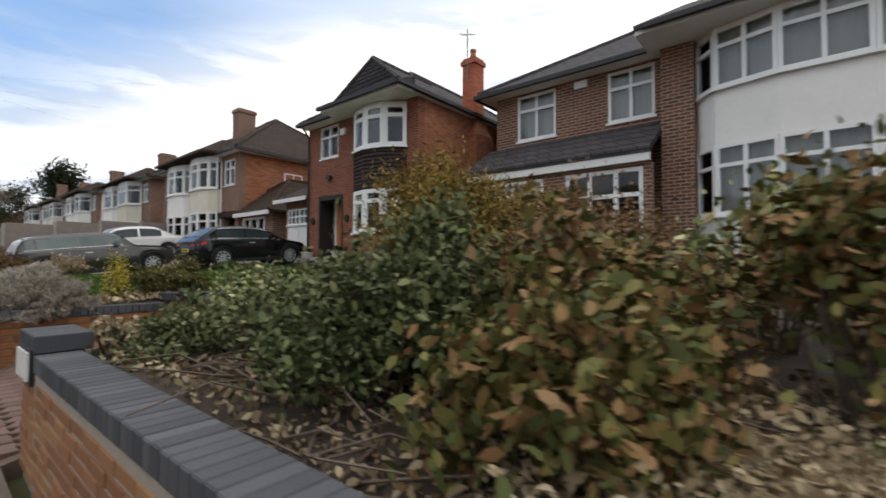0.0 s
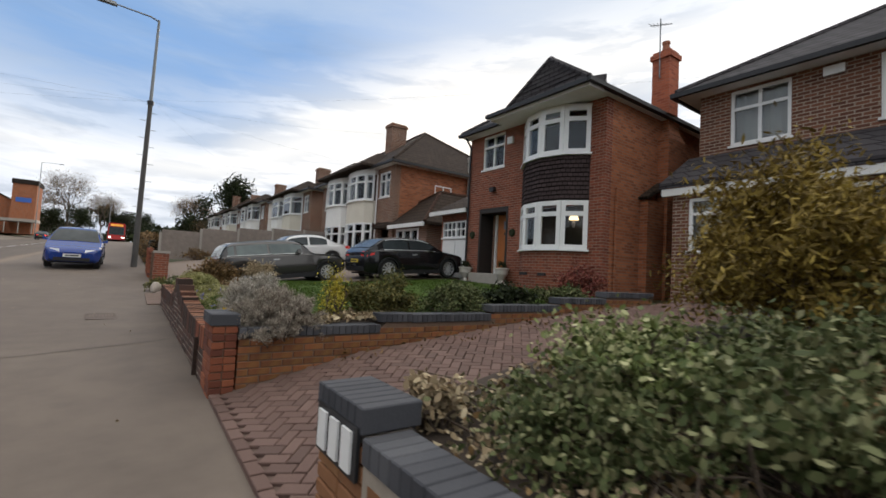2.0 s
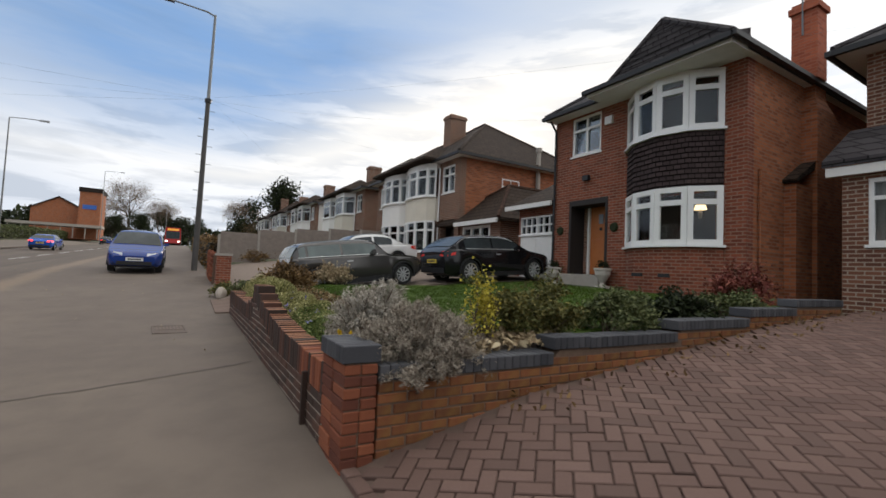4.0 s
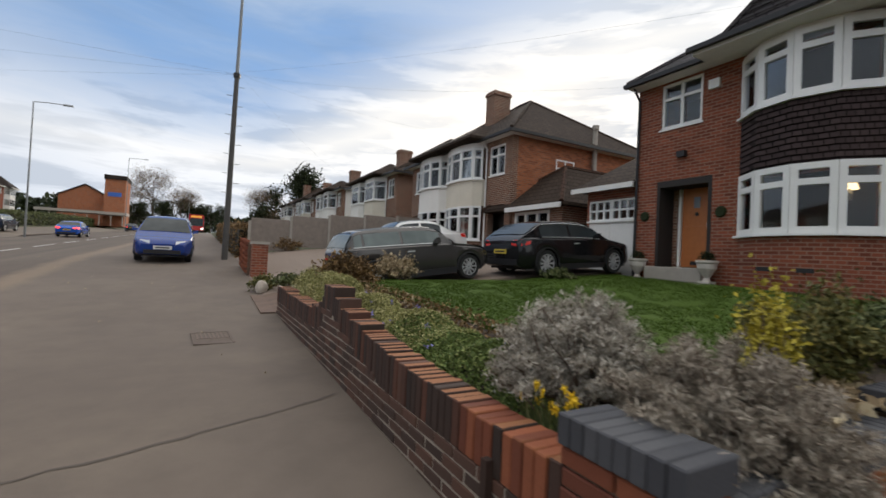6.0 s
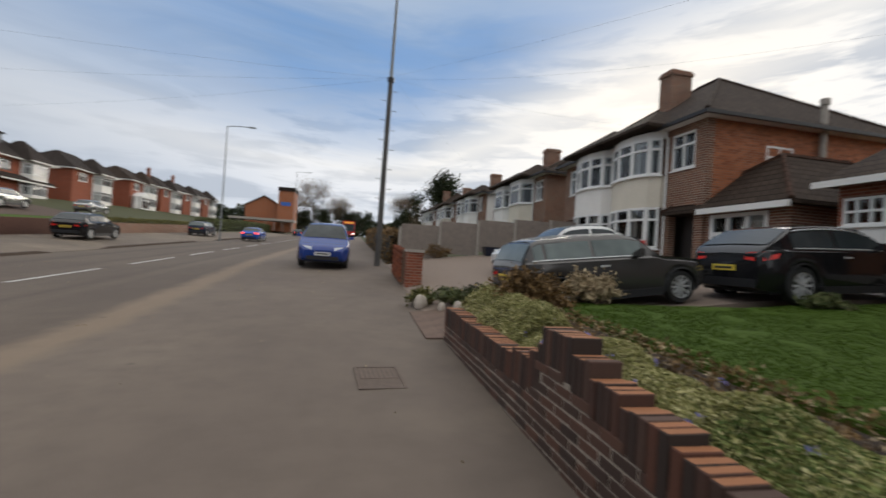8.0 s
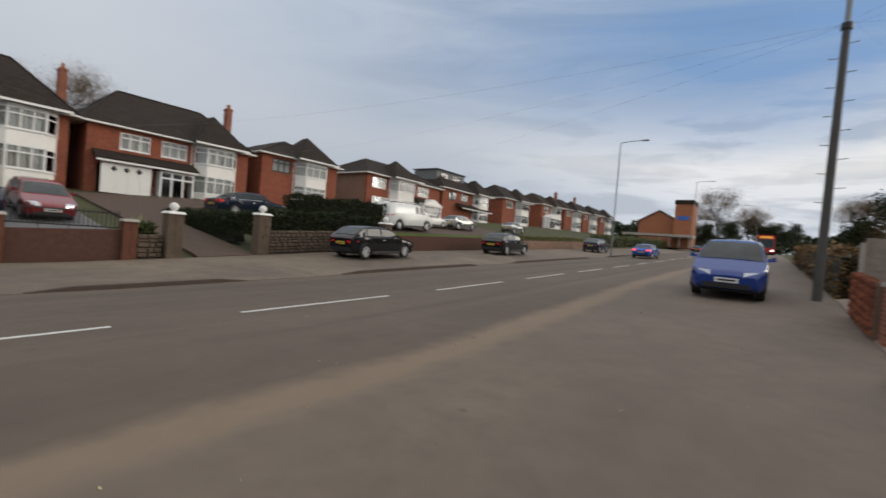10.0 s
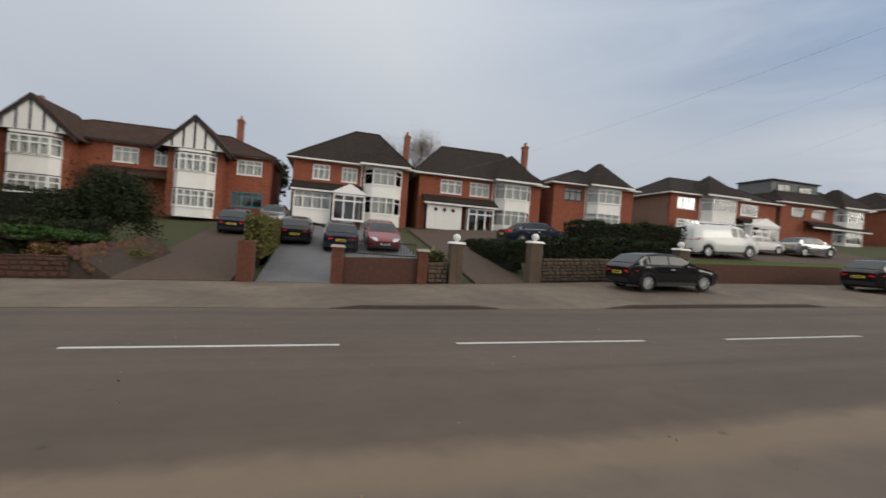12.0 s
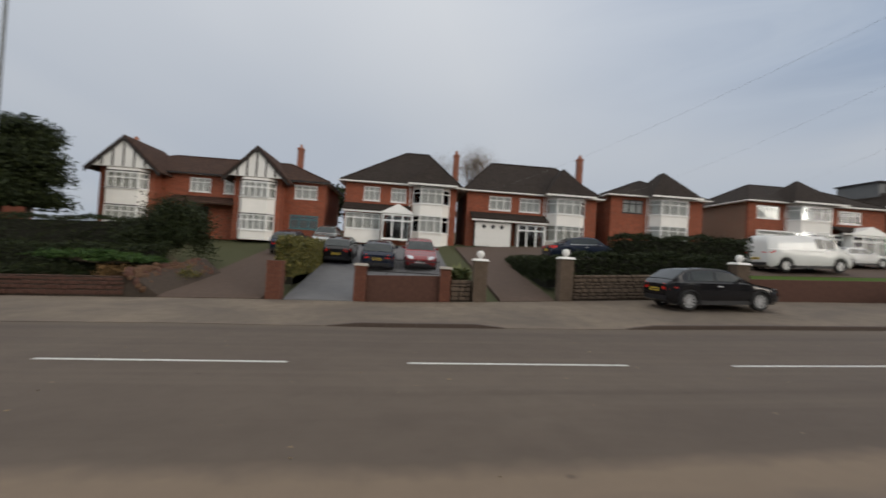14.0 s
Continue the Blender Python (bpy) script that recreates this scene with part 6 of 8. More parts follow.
ZP = land(0.1, 25.2) + 7.3
cable((0.15, 25.2, ZP), (9.0, 13.9, 6.5), 0.35)
cable((0.15, 25.2, ZP), (9.3, 21.5, 6.7), 0.25)
cable((0.15, 25.2, ZP), (-40.2, 21.0, 8.4), 0.8, 0.0026)
cable((0.15, 25.2, ZP), (-40.2, 33.5, 9.0), 0.8, 0.0026)
cable((0.15, 25.2, ZP), (-40.2, 46.0, 9.4), 0.8, 0.0026)
cable((0.15, 25.2, ZP + 0.1), (10.5, 6.4, 6.6), 0.3)
cable((0.15, 25.2, ZP), (9.4, 40.0, 7.2), 0.4)

# ---------- vehicles ----------
def wheel_meshes(r, w):
    bm = bmesh.new()
    prof = [(r * 0.70, -w / 2), (r * 0.93, -w / 2), (r, -w / 2 + 0.03), (r, w / 2 - 0.03), (r * 0.93, w / 2), (r * 0.70, w / 2)]
    n = 24
    rings = [[bm.verts.new((p * math.cos(2 * math.pi * k / n), y, p * math.sin(2 * math.pi * k / n))) for k in range(n)] for p, y in prof]
    for ra, rb in zip(rings, rings[1:]):
        for k in range(n):
            bm.faces.new((ra[k], ra[(k + 1) % n], rb[(k + 1) % n], rb[k]))
    tyre = mesh_of("tyre", bm, M_RUBBER, True)
    bm = bmesh.new()
    for s in (-1, 1):
        y0, y1 = s * w * 0.20, s * w * 0.44
        for k in range(10):
            a = 2 * math.pi * k / 10
            c, q = math.cos(a), math.sin(a)
            u, v = -q * r * 0.050, c * r * 0.050
            solid(bm, [(0.08 * r * c - u, y1, 0.08 * r * q - v), (0.08 * r * c + u, y1, 0.08 * r * q + v), (0.68 * r * c + u, y1, 0.68 * r * q + v), (0.68 * r * c - u, y1, 0.68 * r * q - v)],
                  [(0.08 * r * c - u, y0, 0.08 * r * q - v), (0.08 * r * c + u, y0, 0.08 * r * q + v), (0.68 * r * c + u, y0, 0.68 * r * q + v), (0.68 * r * c - u, y0, 0.68 * r * q - v)])
        ring = []
        for p in (0.63 * r, 0.73 * r):
            ring.append([bm.verts.new((p * math.cos(2 * math.pi * k / 20), y1, p * math.sin(2 * math.pi * k / 20))) for k in range(20)])
        for k in range(20):
            bm.faces.new((ring[0][k], ring[0][(k + 1) % 20], ring[1][(k + 1) % 20], ring[1][k]))
    rim = mesh_of("rim", bm, M_RIM)
    bm = bmesh.new()
    for s in (-1, 1):
        vs = [bm.verts.new((r * 0.71 * math.cos(2 * math.pi * k / 20), s * w * 0.15, r * 0.71 * math.sin(2 * math.pi * k / 20))) for k in range(20)]
        bm.faces.new(vs)
    disc = mesh_of("brake_disc", bm, M_RUBBER)
    return tyre, rim, disc


M_LAMP_RED = plain("tail_lamp", (0.62, 0.022, 0.014), 0.2, bump=0)
M_LAMP_RED_ON = glowing("tail_lamp_lit", (0.9, 0.05, 0.03), 2.0)
M_LAMP_CLEAR = plain("head_lamp", (0.62, 0.66, 0.70), 0.12, 0.4, bump=0)
M_PLATE_Y = plain("plate_yellow", (0.70, 0.50, 0.06), 0.5, bump=0)
M_PLATE_W = plain("plate_white", (0.72, 0.72, 0.70), 0.5, bump=0)
M_TRIM = plain("black_trim", (0.015, 0.015, 0.017), 0.55)

# Body shapes, along x from the nose (0) to the tail (1): nose height, bonnet, cowl, roof, tail.
SHAPES = {
    "hatch": dict(L=4.2, W=1.76, H=1.46, belt=0.93, bonnet=0.82, cowl=0.29, roof0=0.50, roof1=0.83, tail=0.975, tailz=1.00, wb=2.6, front=0.86, wr=0.32, cpil=0.80),
    "estate": dict(L=3.95, W=1.70, H=1.40, belt=0.92, bonnet=0.86, cowl=0.30, roof0=0.43, roof1=0.93, tail=0.99, tailz=0.95, wb=2.55, front=0.72, wr=0.31, cpil=0.88),
    "suv": dict(L=4.4, W=1.82, H=1.52, belt=0.99, bonnet=0.90, cowl=0.27, roof0=0.47, roof1=0.83, tail=0.975, tailz=1.08, wb=2.65, front=0.88, wr=0.36, cpil=0.84),
    "saloon": dict(L=4.75, W=1.84, H=1.46, belt=0.92, bonnet=0.84, cowl=0.30, roof0=0.46, roof1=0.72, tail=0.86, tailz=1.02, wb=2.9, front=0.88, wr=0.33, cpil=0.76),
    "mpv": dict(L=3.9, W=1.70, H=1.54, belt=0.96, bonnet=0.86, cowl=0.20, roof0=0.40, roof1=0.88, tail=0.985, tailz=1.0, wb=2.5, front=0.75, wr=0.30, cpil=0.82),
    "van": dict(L=4.8, W=1.9, H=1.9, belt=1.12, bonnet=1.0, cowl=0.16, roof0=0.34, roof1=0.985, tail=0.997, tailz=1.2, wb=3.0, front=0.9, wr=0.33, cpil=0.46),
}


def vehicle(name, m, kind, paint, label, lit=False, scale=1.0, roof_paint=None, category="car", group=""):
    """A car standing on its wheels. Local: nose at -x, tail at +x, y across, z up from the ground."""
    S = SHAPES[kind]
    L, W, H, belt = S["L"], S["W"], S["H"], S["belt"]
    V = thing(name, m @ Matrix.Diagonal((scale, scale, scale, 1)), label, category, group)
    h = W / 2
    nose, sill = 0.62, 0.24

    def topz(f):
        pts = [(0, nose), (0.03, S["bonnet"] - 0.10), (0.10, S["bonnet"] - 0.02), (S["cowl"], belt + 0.02), (S["roof0"] - 0.05, H - 0.09), (S["roof0"] + 0.04, H - 0.015), ((S["roof0"] + S["roof1"]) / 2, H), (S["roof1"] - 0.03, H - 0.035),
               (S["roof1"], H - 0.07), (S["tail"], S["tailz"]), (1.0, S["tailz"] - 0.12)]
        if kind == "saloon":
            pts = pts[:-2] + [(S["tail"], S["tailz"]), (0.97, S["tailz"] - 0.03), (1.0, S["tailz"] - 0.18)]
        xs, zs = [p[0] for p in pts], [p[1] for p in pts]
        w = min(0.022, f, 1 - f)
        return float(np.mean([np.interp(f + w * k, xs, zs) for k in (-1, -0.6, -0.25, 0, 0.25, 0.6, 1)]))

    fs = sorted({0, 0.012, 0.03, 0.06, 0.10, 0.15, 0.2, S["cowl"], S["cowl"] + 0.04, S["cowl"] + 0.09, S["roof0"] - 0.05, S["roof0"], S["roof0"] + 0.04, 0.52, 0.6, 0.68, 0.74, 0.8, 0.85, S["roof1"] - 0.03, S["roof1"], (S["roof1"] + S["tail"]) / 2, S["tail"], 0.97, 0.99, 1.0})
    f_front, f_rear = S["front"] / L, (S["front"] + S["wb"]) / L
    ra = S["wr"] + 0.055
    # denser stations round the wheel arches
    for c in (f_front, f_rear):
        fs += [c + ra / L * math.cos(a) for a in np.linspace(0, math.pi, 9)]
    fs = sorted({round(float(f), 4) for f in fs if 0 <= f <= 1})

    def section(f):
        x = f * L
        taper = 1 - 0.24 * max(0, 1 - f / 0.13) ** 2.2 - 0.17 * max(0, (f - 0.88) / 0.12) ** 2.2
        z1 = topz(f)
        zb = min(belt + 0.05 * f, z1 - 0.045)
        lo = sill + 0.10 * max(0, 1 - f / 0.04) + 0.10 * max(0, (f - 0.96) / 0.04)
        for c in (f_front, f_rear):
            d = abs(x - c * L)
            if d < ra:
                lo = max(lo, S["wr"] + math.sqrt(ra * ra - d * d))
        lo = min(lo, zb - 0.06)
        cab = max(0.0, (z1 - zb) / max(0.01, H - belt))
        top_w = h * taper * (1 - 0.24 * min(1, cab)) - 0.06
        side = zb - lo
        wt = h * taper
        pts = [(wt - 0.09, lo), (wt - 0.025, lo + side * 0.14), (wt, lo + side * 0.45), (wt - 0.012, lo + side * 0.72), (wt - 0.018, zb - 0.035), (wt - 0.055, zb),
               (top_w + 0.045, zb + (z1 - zb) * 0.84), (top_w - 0.01, zb + (z1 - zb) * 0.95), (top_w * 0.70, z1 - 0.003), (0, z1 + 0.012)]
        return x, pts

    bm = bmesh.new()
    rings = []
    for f in fs:
        x, pts = section(f)
        ring = [bm.verts.new((x, y, z)) for y, z in pts] + [bm.verts.new((x, -y, z)) for y, z in pts[-2::-1]]
        rings.append(ring)
    for a, b in zip(rings, rings[1:]):
        for k in range(len(a) - 1):
            bm.faces.new((a[k], a[k + 1], b[k + 1], b[k]))
        bm.faces.new((a[-1], a[0], b[0], b[-1]))
    bm.faces.new(rings[0])
    bm.faces.new(rings[-1][::-1])
    part("body", bm, paint, V, smooth=True)

    def surf(f, s, q):
        """Point of the cabin side between the belt (0) and the roof edge (1)."""
        x, p = section(f)
        (y0, z0), (y1, z1) = p[5], p[6]
        return (x, s * (y0 + (y1 - y0) * q + 0.012), z0 + (z1 - z0) * q + 0.004)

    # side windows
    cuts = [S["cowl"] + 0.075, (S["cowl"] + S["cpil"]) / 2 + 0.05, S["cpil"]]
    if kind in ("estate", "suv", "hatch"):
        cuts.append(S["roof1"] + 0.01)
    for s in (-1, 1):
        for a, b in zip(cuts, cuts[1:]):
            bm = bmesh.new()
            st = np.linspace(a + 0.008, b - 0.008, 5)
            lo = [bm.verts.new(surf(f, s, 0.10)) for f in st]
            hi = [bm.verts.new(surf(f, s, 0.90)) for f in st]
            for k in range(4):
                bm.faces.new((lo[k], lo[k + 1], hi[k + 1], hi[k]))
            part("side_window", bm, (M_CARPANE_PALE if kind == "estate" else M_CARPANE), V, smooth=True)
        if kind in ("suv", "saloon", "estate"):
            bm = bmesh.new()
            tube(bm, [surf(f, s, 0.055) for f in np.linspace(cuts[0], cuts[-1], 8)], 0.011, n=4)
            part("belt_trim", bm, M_RIM, V)
    # windscreen and rear window

    def screen(f0, f1, name):
        bm = bmesh.new()
        rows = []
        for f in np.linspace(f0, f1, 4):
            x, p = section(f)
            w = p[6][0] * 0.93
            z = topz(f)
            rows.append([bm.verts.new((x, y * w, z + 0.014 - 0.022 * abs(y) ** 2)) for y in (-1, -0.5, 0, 0.5, 1)])
        dn = Vector((f1 - f0, 0, 0))
        for a, b in zip(rows, rows[1:]):
            for k in range(4):
                bm.faces.new((a[k], a[k + 1], b[k + 1], b[k]))
        bmesh.ops.translate(bm, vec=(-0.014 if name == "windscreen" else 0.014, 0, 0.004), verts=bm.verts)
        part(name, bm, (M_CARPANE_PALE if kind == "estate" else M_CARPANE), V, smooth=True)

    screen(S["cowl"] + 0.012, S["roof0"] - 0.035, "windscreen")
    if kind != "van":
        screen(S["roof1"] + 0.004, S["roof1"] + (S["tail"] - S["roof1"]) * 0.86, "rear_window")
    # wheels
    tyre, rim, disc = cached(("wheel", S["wr"]), lambda: wheel_meshes(S["wr"], 0.21))
    for f in (f_front, f_rear):
        for s in (-1, 1):
            w = part("wheel", tyre, None, V, m=pose(f * L, s * (h - 0.125), S["wr"]))
            part("rim", rim, None, w)
            part("brake_disc", disc, None, w)
    # lights, plates, bumpers, mirrors, handles
    for s in (-1, 1):
        bm = bmesh.new()
        zt = S["tailz"] - 0.16
        zo = 0.16 if kind in ("hatch", "mpv") else 0.10
        tw = 0.83 * h
        solid(bm, [(L - 0.30, s * (h - 0.035), zt - zo * 0.5), (L - 0.07, s * (tw + 0.035), zt - zo), (L + 0.008, s * (tw - 0.10), zt - zo), (L + 0.008, s * (tw - 0.30), zt - zo * 0.7), (L - 0.3, s * (h - 0.3), zt - zo * 0.6)],
              [(L - 0.34, s * (h - 0.045), zt + 0.05), (L - 0.10, s * (tw + 0.03), zt + 0.07), (L - 0.01, s * (tw - 0.10), zt + 0.07), (L - 0.01, s * (tw - 0.28), zt + 0.05), (L - 0.34, s * (h - 0.3), zt + 0.05)])
        part("tail_light", bm, M_LAMP_RED_ON if lit else M_LAMP_RED, V)
        bm = bmesh.new()
        z0 = nose + 0.05
        solid(bm, [(-0.006, s * (h - 0.48), z0 - 0.07), (0.05, s * (h - 0.24), z0 - 0.06), (0.34, s * (h - 0.045), z0), (0.34, s * (h - 0.4), z0)],
              [(0.04, s * (h - 0.48), z0 + 0.05), (0.11, s * (h - 0.21), z0 + 0.08), (0.42, s * (h - 0.05), z0 + 0.12), (0.42, s * (h - 0.4), z0 + 0.12)])
        part("headlight", bm, M_LAMP_CLEAR, V)
        bm = bmesh.new()
        xm = (S["cowl"] + 0.10) * L
        solid(bm, [(xm, s * (h - 0.04), belt + 0.03), (xm + 0.16, s * (h - 0.04), belt + 0.03), (xm + 0.14, s * (h + 0.15), belt + 0.05), (xm + 0.02, s * (h + 0.15), belt + 0.05)],
              [(xm + 0.02, s * (h - 0.04), belt + 0.1), (xm + 0.14, s * (h - 0.04), belt + 0.1), (xm + 0.13, s * (h + 0.14), belt + 0.18), (xm + 0.03, s * (h + 0.14), belt + 0.18)])
        part("wing_mirror", bm, paint, V)
        bm = bmesh.new()
        bx(bm, f_front * L + ra + 0.03, f_rear * L - ra - 0.03, s * (h - 0.03) - 0.03, s * (h - 0.03) + 0.03, 0.2, 0.34)
        part("sill_trim", bm, M_TRIM, V)
        bm = bmesh.new()
        for f in ((cuts[0] + cuts[1]) / 2 + 0.06,):
            bx(bm, f * L, f * L + 0.18, s * (h - 0.015) - 0.02, s * (h - 0.015) + 0.02, belt - 0.12, belt - 0.09)
        part("door_handle", bm, M_RIM, V)
    for name, x0, x1, mat in (("rear_plate", L - 0.01, L + 0.022, M_PLATE_Y), ("front_plate", -0.022, 0.01, M_PLATE_W)):
        bm = bmesh.new()
        z = 0.62 if name == "rear_plate" else 0.45
        bx(bm, x0, x1, -0.26, 0.26, z, z + 0.115)
        p = part(name, bm, mat, V)
        bm = bmesh.new()
        xa = x1 + 0.001 if name == "rear_plate" else x0 - 0.004
        bx(bm, xa, xa + 0.003, -0.20, 0.20, z + 0.035, z + 0.08)
        part("plate_bar", bm, M_TRIM, p)
    bm = bmesh.new()
    bx(bm, -0.012, 0.06, -h * 0.62, h * 0.62, 0.30, 0.43)
    part("grille", bm, M_TRIM, V)
    bm = bmesh.new()
    bx(bm, L - 0.06, L + 0.012, -h * 0.75, h * 0.75, 0.32, 0.48)
    part("rear_bumper", bm, M_TRIM, V)
    bm = bmesh.new()
    bx(bm, 0.25, L - 0.25, -h + 0.16, h - 0.16, 0.2, 0.42)
    part("underbody", bm, M_TRIM, V)
    for f in (f_front, f_rear):
        for sd in (-1, 1):
            bm = bmesh.new()
            ring = []
            for a in np.linspace(-0.15, math.pi + 0.15, 15):
                ring.append((f * L + math.cos(a) * (ra - 0.005), sd * (h - 0.012), S["wr"] + math.sin(a) * (ra - 0.005)))
            tube(bm, ring, 0.022, n=5)
            part("arch_lip", bm, M_TRIM, V)
    if kind == "suv":
        for sd in (-1, 1):
            bm = bmesh.new()
            tube(bm, [surf(f, sd, 0.97) for f in np.linspace(S["cowl"] + 0.13, S["roof1"] - 0.01, 9)], 0.013, n=5)
            part("window_trim", bm, M_RIM, V)
    if roof_paint:
        bm = bmesh.new()
        rows = []
        for f in np.linspace(S["roof0"] - 0.02, S["roof1"] - 0.005, 8):
            x, p = section(f)
            rows.append([bm.verts.new((x, y, topz(f) + 0.018 - (0.05 if abs(y) > 0.5 else 0))) for y in (-p[7][0] + 0.02, -p[8][0], 0, p[8][0], p[7][0] - 0.02)])
        for a, b in zip(rows, rows[1:]):
            for k in range(4):
                bm.faces.new((a[k], a[k + 1], b[k + 1], b[k]))
        part("roof_panel", bm, roof_paint, V, smooth=True)
    return V


def panedark(name, a, b):
    k = Mat(name, 0.16, 0, 0.25)
    n = k.noise(2.0, 2)
    k.color(k.mix(n, a, b))
    k.b.inputs["Coat Weight"].default_value = 0.08
    k.b.inputs["Coat Roughness"].default_value = 0.02
    k.b.inputs["Coat IOR"].default_value = 1.55
    return k.m


M_CARPANE = panedark("car_pane", (0.012, 0.015, 0.017), (0.05, 0.062, 0.066))
M_CARPANE_PALE = panedark("car_pane_clear", (0.06, 0.075, 0.075), (0.19, 0.225, 0.22))
C_BLACK = carpaint("paint_black", (0.012, 0.012, 0.014))
C_ROOFGREY = carpaint("paint_roof_grey", (0.045, 0.050, 0.050), 0.0, 0.45)
C_MINI = carpaint("paint_dark_grey", (0.072, 0.068, 0.066), 0.45)
C_WHITE = carpaint("paint_white", (0.66, 0.66, 0.65), 0.0)
C_BLUE = carpaint("paint_blue", (0.006, 0.032, 0.19), 0.0)
C_BLUE2 = carpaint("paint_bright_blue", (0.02, 0.09, 0.42), 0.2)
C_RED = carpaint("paint_red", (0.16, 0.010, 0.014), 0.0)
C_BUS = carpaint("paint_bus_red", (0.42, 0.016, 0.012), 0.0)
C_NAVY = carpaint("paint_navy", (0.012, 0.018, 0.035))
C_SILVER = carpaint("paint_silver", (0.33, 0.34, 0.34), 0.7)


def parked(name, x, y, heading, kind, paint, label, **kw):
    """x, y: the middle of the nose. heading: the way the nose points, in degrees from +x towards +y."""
    a = radians(heading)
    L = SHAPES[kind]["L"] * kw.get("scale", 1.0)
    z0, z1 = land(x, y), land(x - L * math.cos(a), y - L * math.sin(a))
    pitch = math.degrees(math.atan2(z1 - z0, L))
    return vehicle(name, pose(x, y, z0 + 0.025, 0, -pitch, heading + 180), kind, paint, label, **kw)


parked("small_car", 5.15, 15.25, 2, "estate", C_MINI, "dark grey-green compact estate car parked on gravel", roof_paint=C_ROOFGREY, scale=0.89)
parked("suv", 9.22, 14.66, 2, "suv", C_BLACK, "shiny black compact suv parked before a garage", scale=0.87)
parked("white_car", 3.1, 19.9, 180, "saloon", C_WHITE, "white saloon car with dark glass roof on gravel", scale=0.9, roof_paint=C_ROOFGREY)
parked("blue_car", -1.95, 23.3, -90, "mpv", C_BLUE, "small blue car parked on the pavement")
parked("black_hatchback", -18.15, 29.1, 90, "hatch", C_BLACK, "black hatchback parked on the far pavement", scale=1.12)
parked("black_hatchback", -17.9, 43.2, 90, "hatch", C_BLACK, "second black hatchback parked further along the pavement", scale=1.12)
parked("estate_car", -17.5, 64, 90, "estate", C_NAVY, "dark car parked far along the pavement", scale=1.1)
parked("van", -28.2, 43.2, 90, "van", C_WHITE, "white panel van on a front drive", scale=1.25, category="van")
parked("dark_saloon", -31.0, 29.5, 92, "saloon", C_NAVY, "dark saloon car on a raised front drive", scale=1.15)
parked("dark_suv", -33.0, 10.2, 180, "suv", C_BLACK, "dark suv parked tail to the road on a sloping drive")
parked("dark_car", -31.2, 12.8, 180, "hatch", C_NAVY, "dark hatchback on the sloping drive beside a suv", scale=1.1)
parked("red_car", -27.0, 15.3, 0, "hatch", C_RED, "red hatchback nose to the road behind railings", scale=1.1)
parked("dark_car", -36.0, 6.2, 180, "hatch", C_NAVY, "dark blue hatchback at the top of a drive", scale=1.05)
parked("silver_car", -36.5, 7.9, 0, "saloon", C_SILVER, "silver car near the house wall")
parked("silver_car", -30.0, 54.0, 90, "hatch", C_SILVER, "silver hatchback on a front drive", scale=1.1)
parked("white_car", -30.5, 49.0, 90, "hatch", C_WHITE, "white hatchback on a front drive", scale=1.0)
parked("grey_car", -29.5, 66.0, 90, "hatch", C_SILVER, "grey car parked before a house")
parked("bright_blue_car", -11.6, 62.0, 90, "saloon", C_BLUE2, "bright blue saloon car out on the road", lit=True)
parked("red_car", -6.2, 84.0, -90, "hatch", C_RED, "red car far up the road")
parked("silver_car", -6.9, 96.0, -90, "hatch", C_SILVER, "silver car far up the road")
parked("dark_car", -12.0, 105.0, 90, "hatch", C_NAVY, "dark car far up the road", lit=True)
parked("silver_saloon", -11.8, 128.0, 90, "saloon", C_SILVER, "silver-grey saloon car driving away far up the road", lit=True)


def bus():
    y = 100.0
    B = thing("bus", pose(-2.0, y, land(-2.0, y)), "red single-decker bus far up the road", "bus")
    bm = bmesh.new()
    solid(bm, [(-1.3, 0, 0.35), (1.3, 0, 0.35), (1.3, 10, 0.35), (-1.3, 10, 0.35)], [(-1.22, 0.1, 3.3), (1.22, 0.1, 3.3), (1.22, 10, 3.3), (-1.22, 10, 3.3)])
    bmesh.ops.bevel(bm, geom=list(bm.edges), offset=0.12, segments=2, affect="EDGES")
    part("body", bm, C_BUS, B)
    bm = bmesh.new()
    bx(bm, -1.1, 1.1, -0.02, 0.1, 1.2, 2.6)
    part("windscreen", bm, M_CARPANE, B)
    bm = bmesh.new()
    bx(bm, -0.9, 0.9, -0.03, 0.1, 2.75, 3.1)
    part("destination_board", bm, M_LAMP_AMBER, B)
    for s in (-1, 1):
        bm = bmesh.new()
        bx(bm, s * 0.95 - 0.18, s * 0.95 + 0.18, -0.03, 0.1, 0.65, 0.85)
        part("headlight", bm, M_LAMP_ON, B)
        bm = bmesh.new()
        bx(bm, s * 1.28 - 0.02, s * 1.28 + 0.02, 0.6, 9.4, 1.3, 2.6)
        part("side_window", bm, M_CARPANE, B)
    for yy in (2.0, 7.5):
        bm = bmesh.new()
        tube(bm, [(-1.25, yy, 0.48), (1.25, yy, 0.48)], 0.48, n=16)
        part("wheel", bm, M_RUBBER, B)


M_LAMP_AMBER = glowing("board_amber", (0.9, 0.4, 0.05), 0.25)
M_LAMP_ON = glowing("head_lamp_lit", (1.0, 0.95, 0.85), 3.0)
bus()

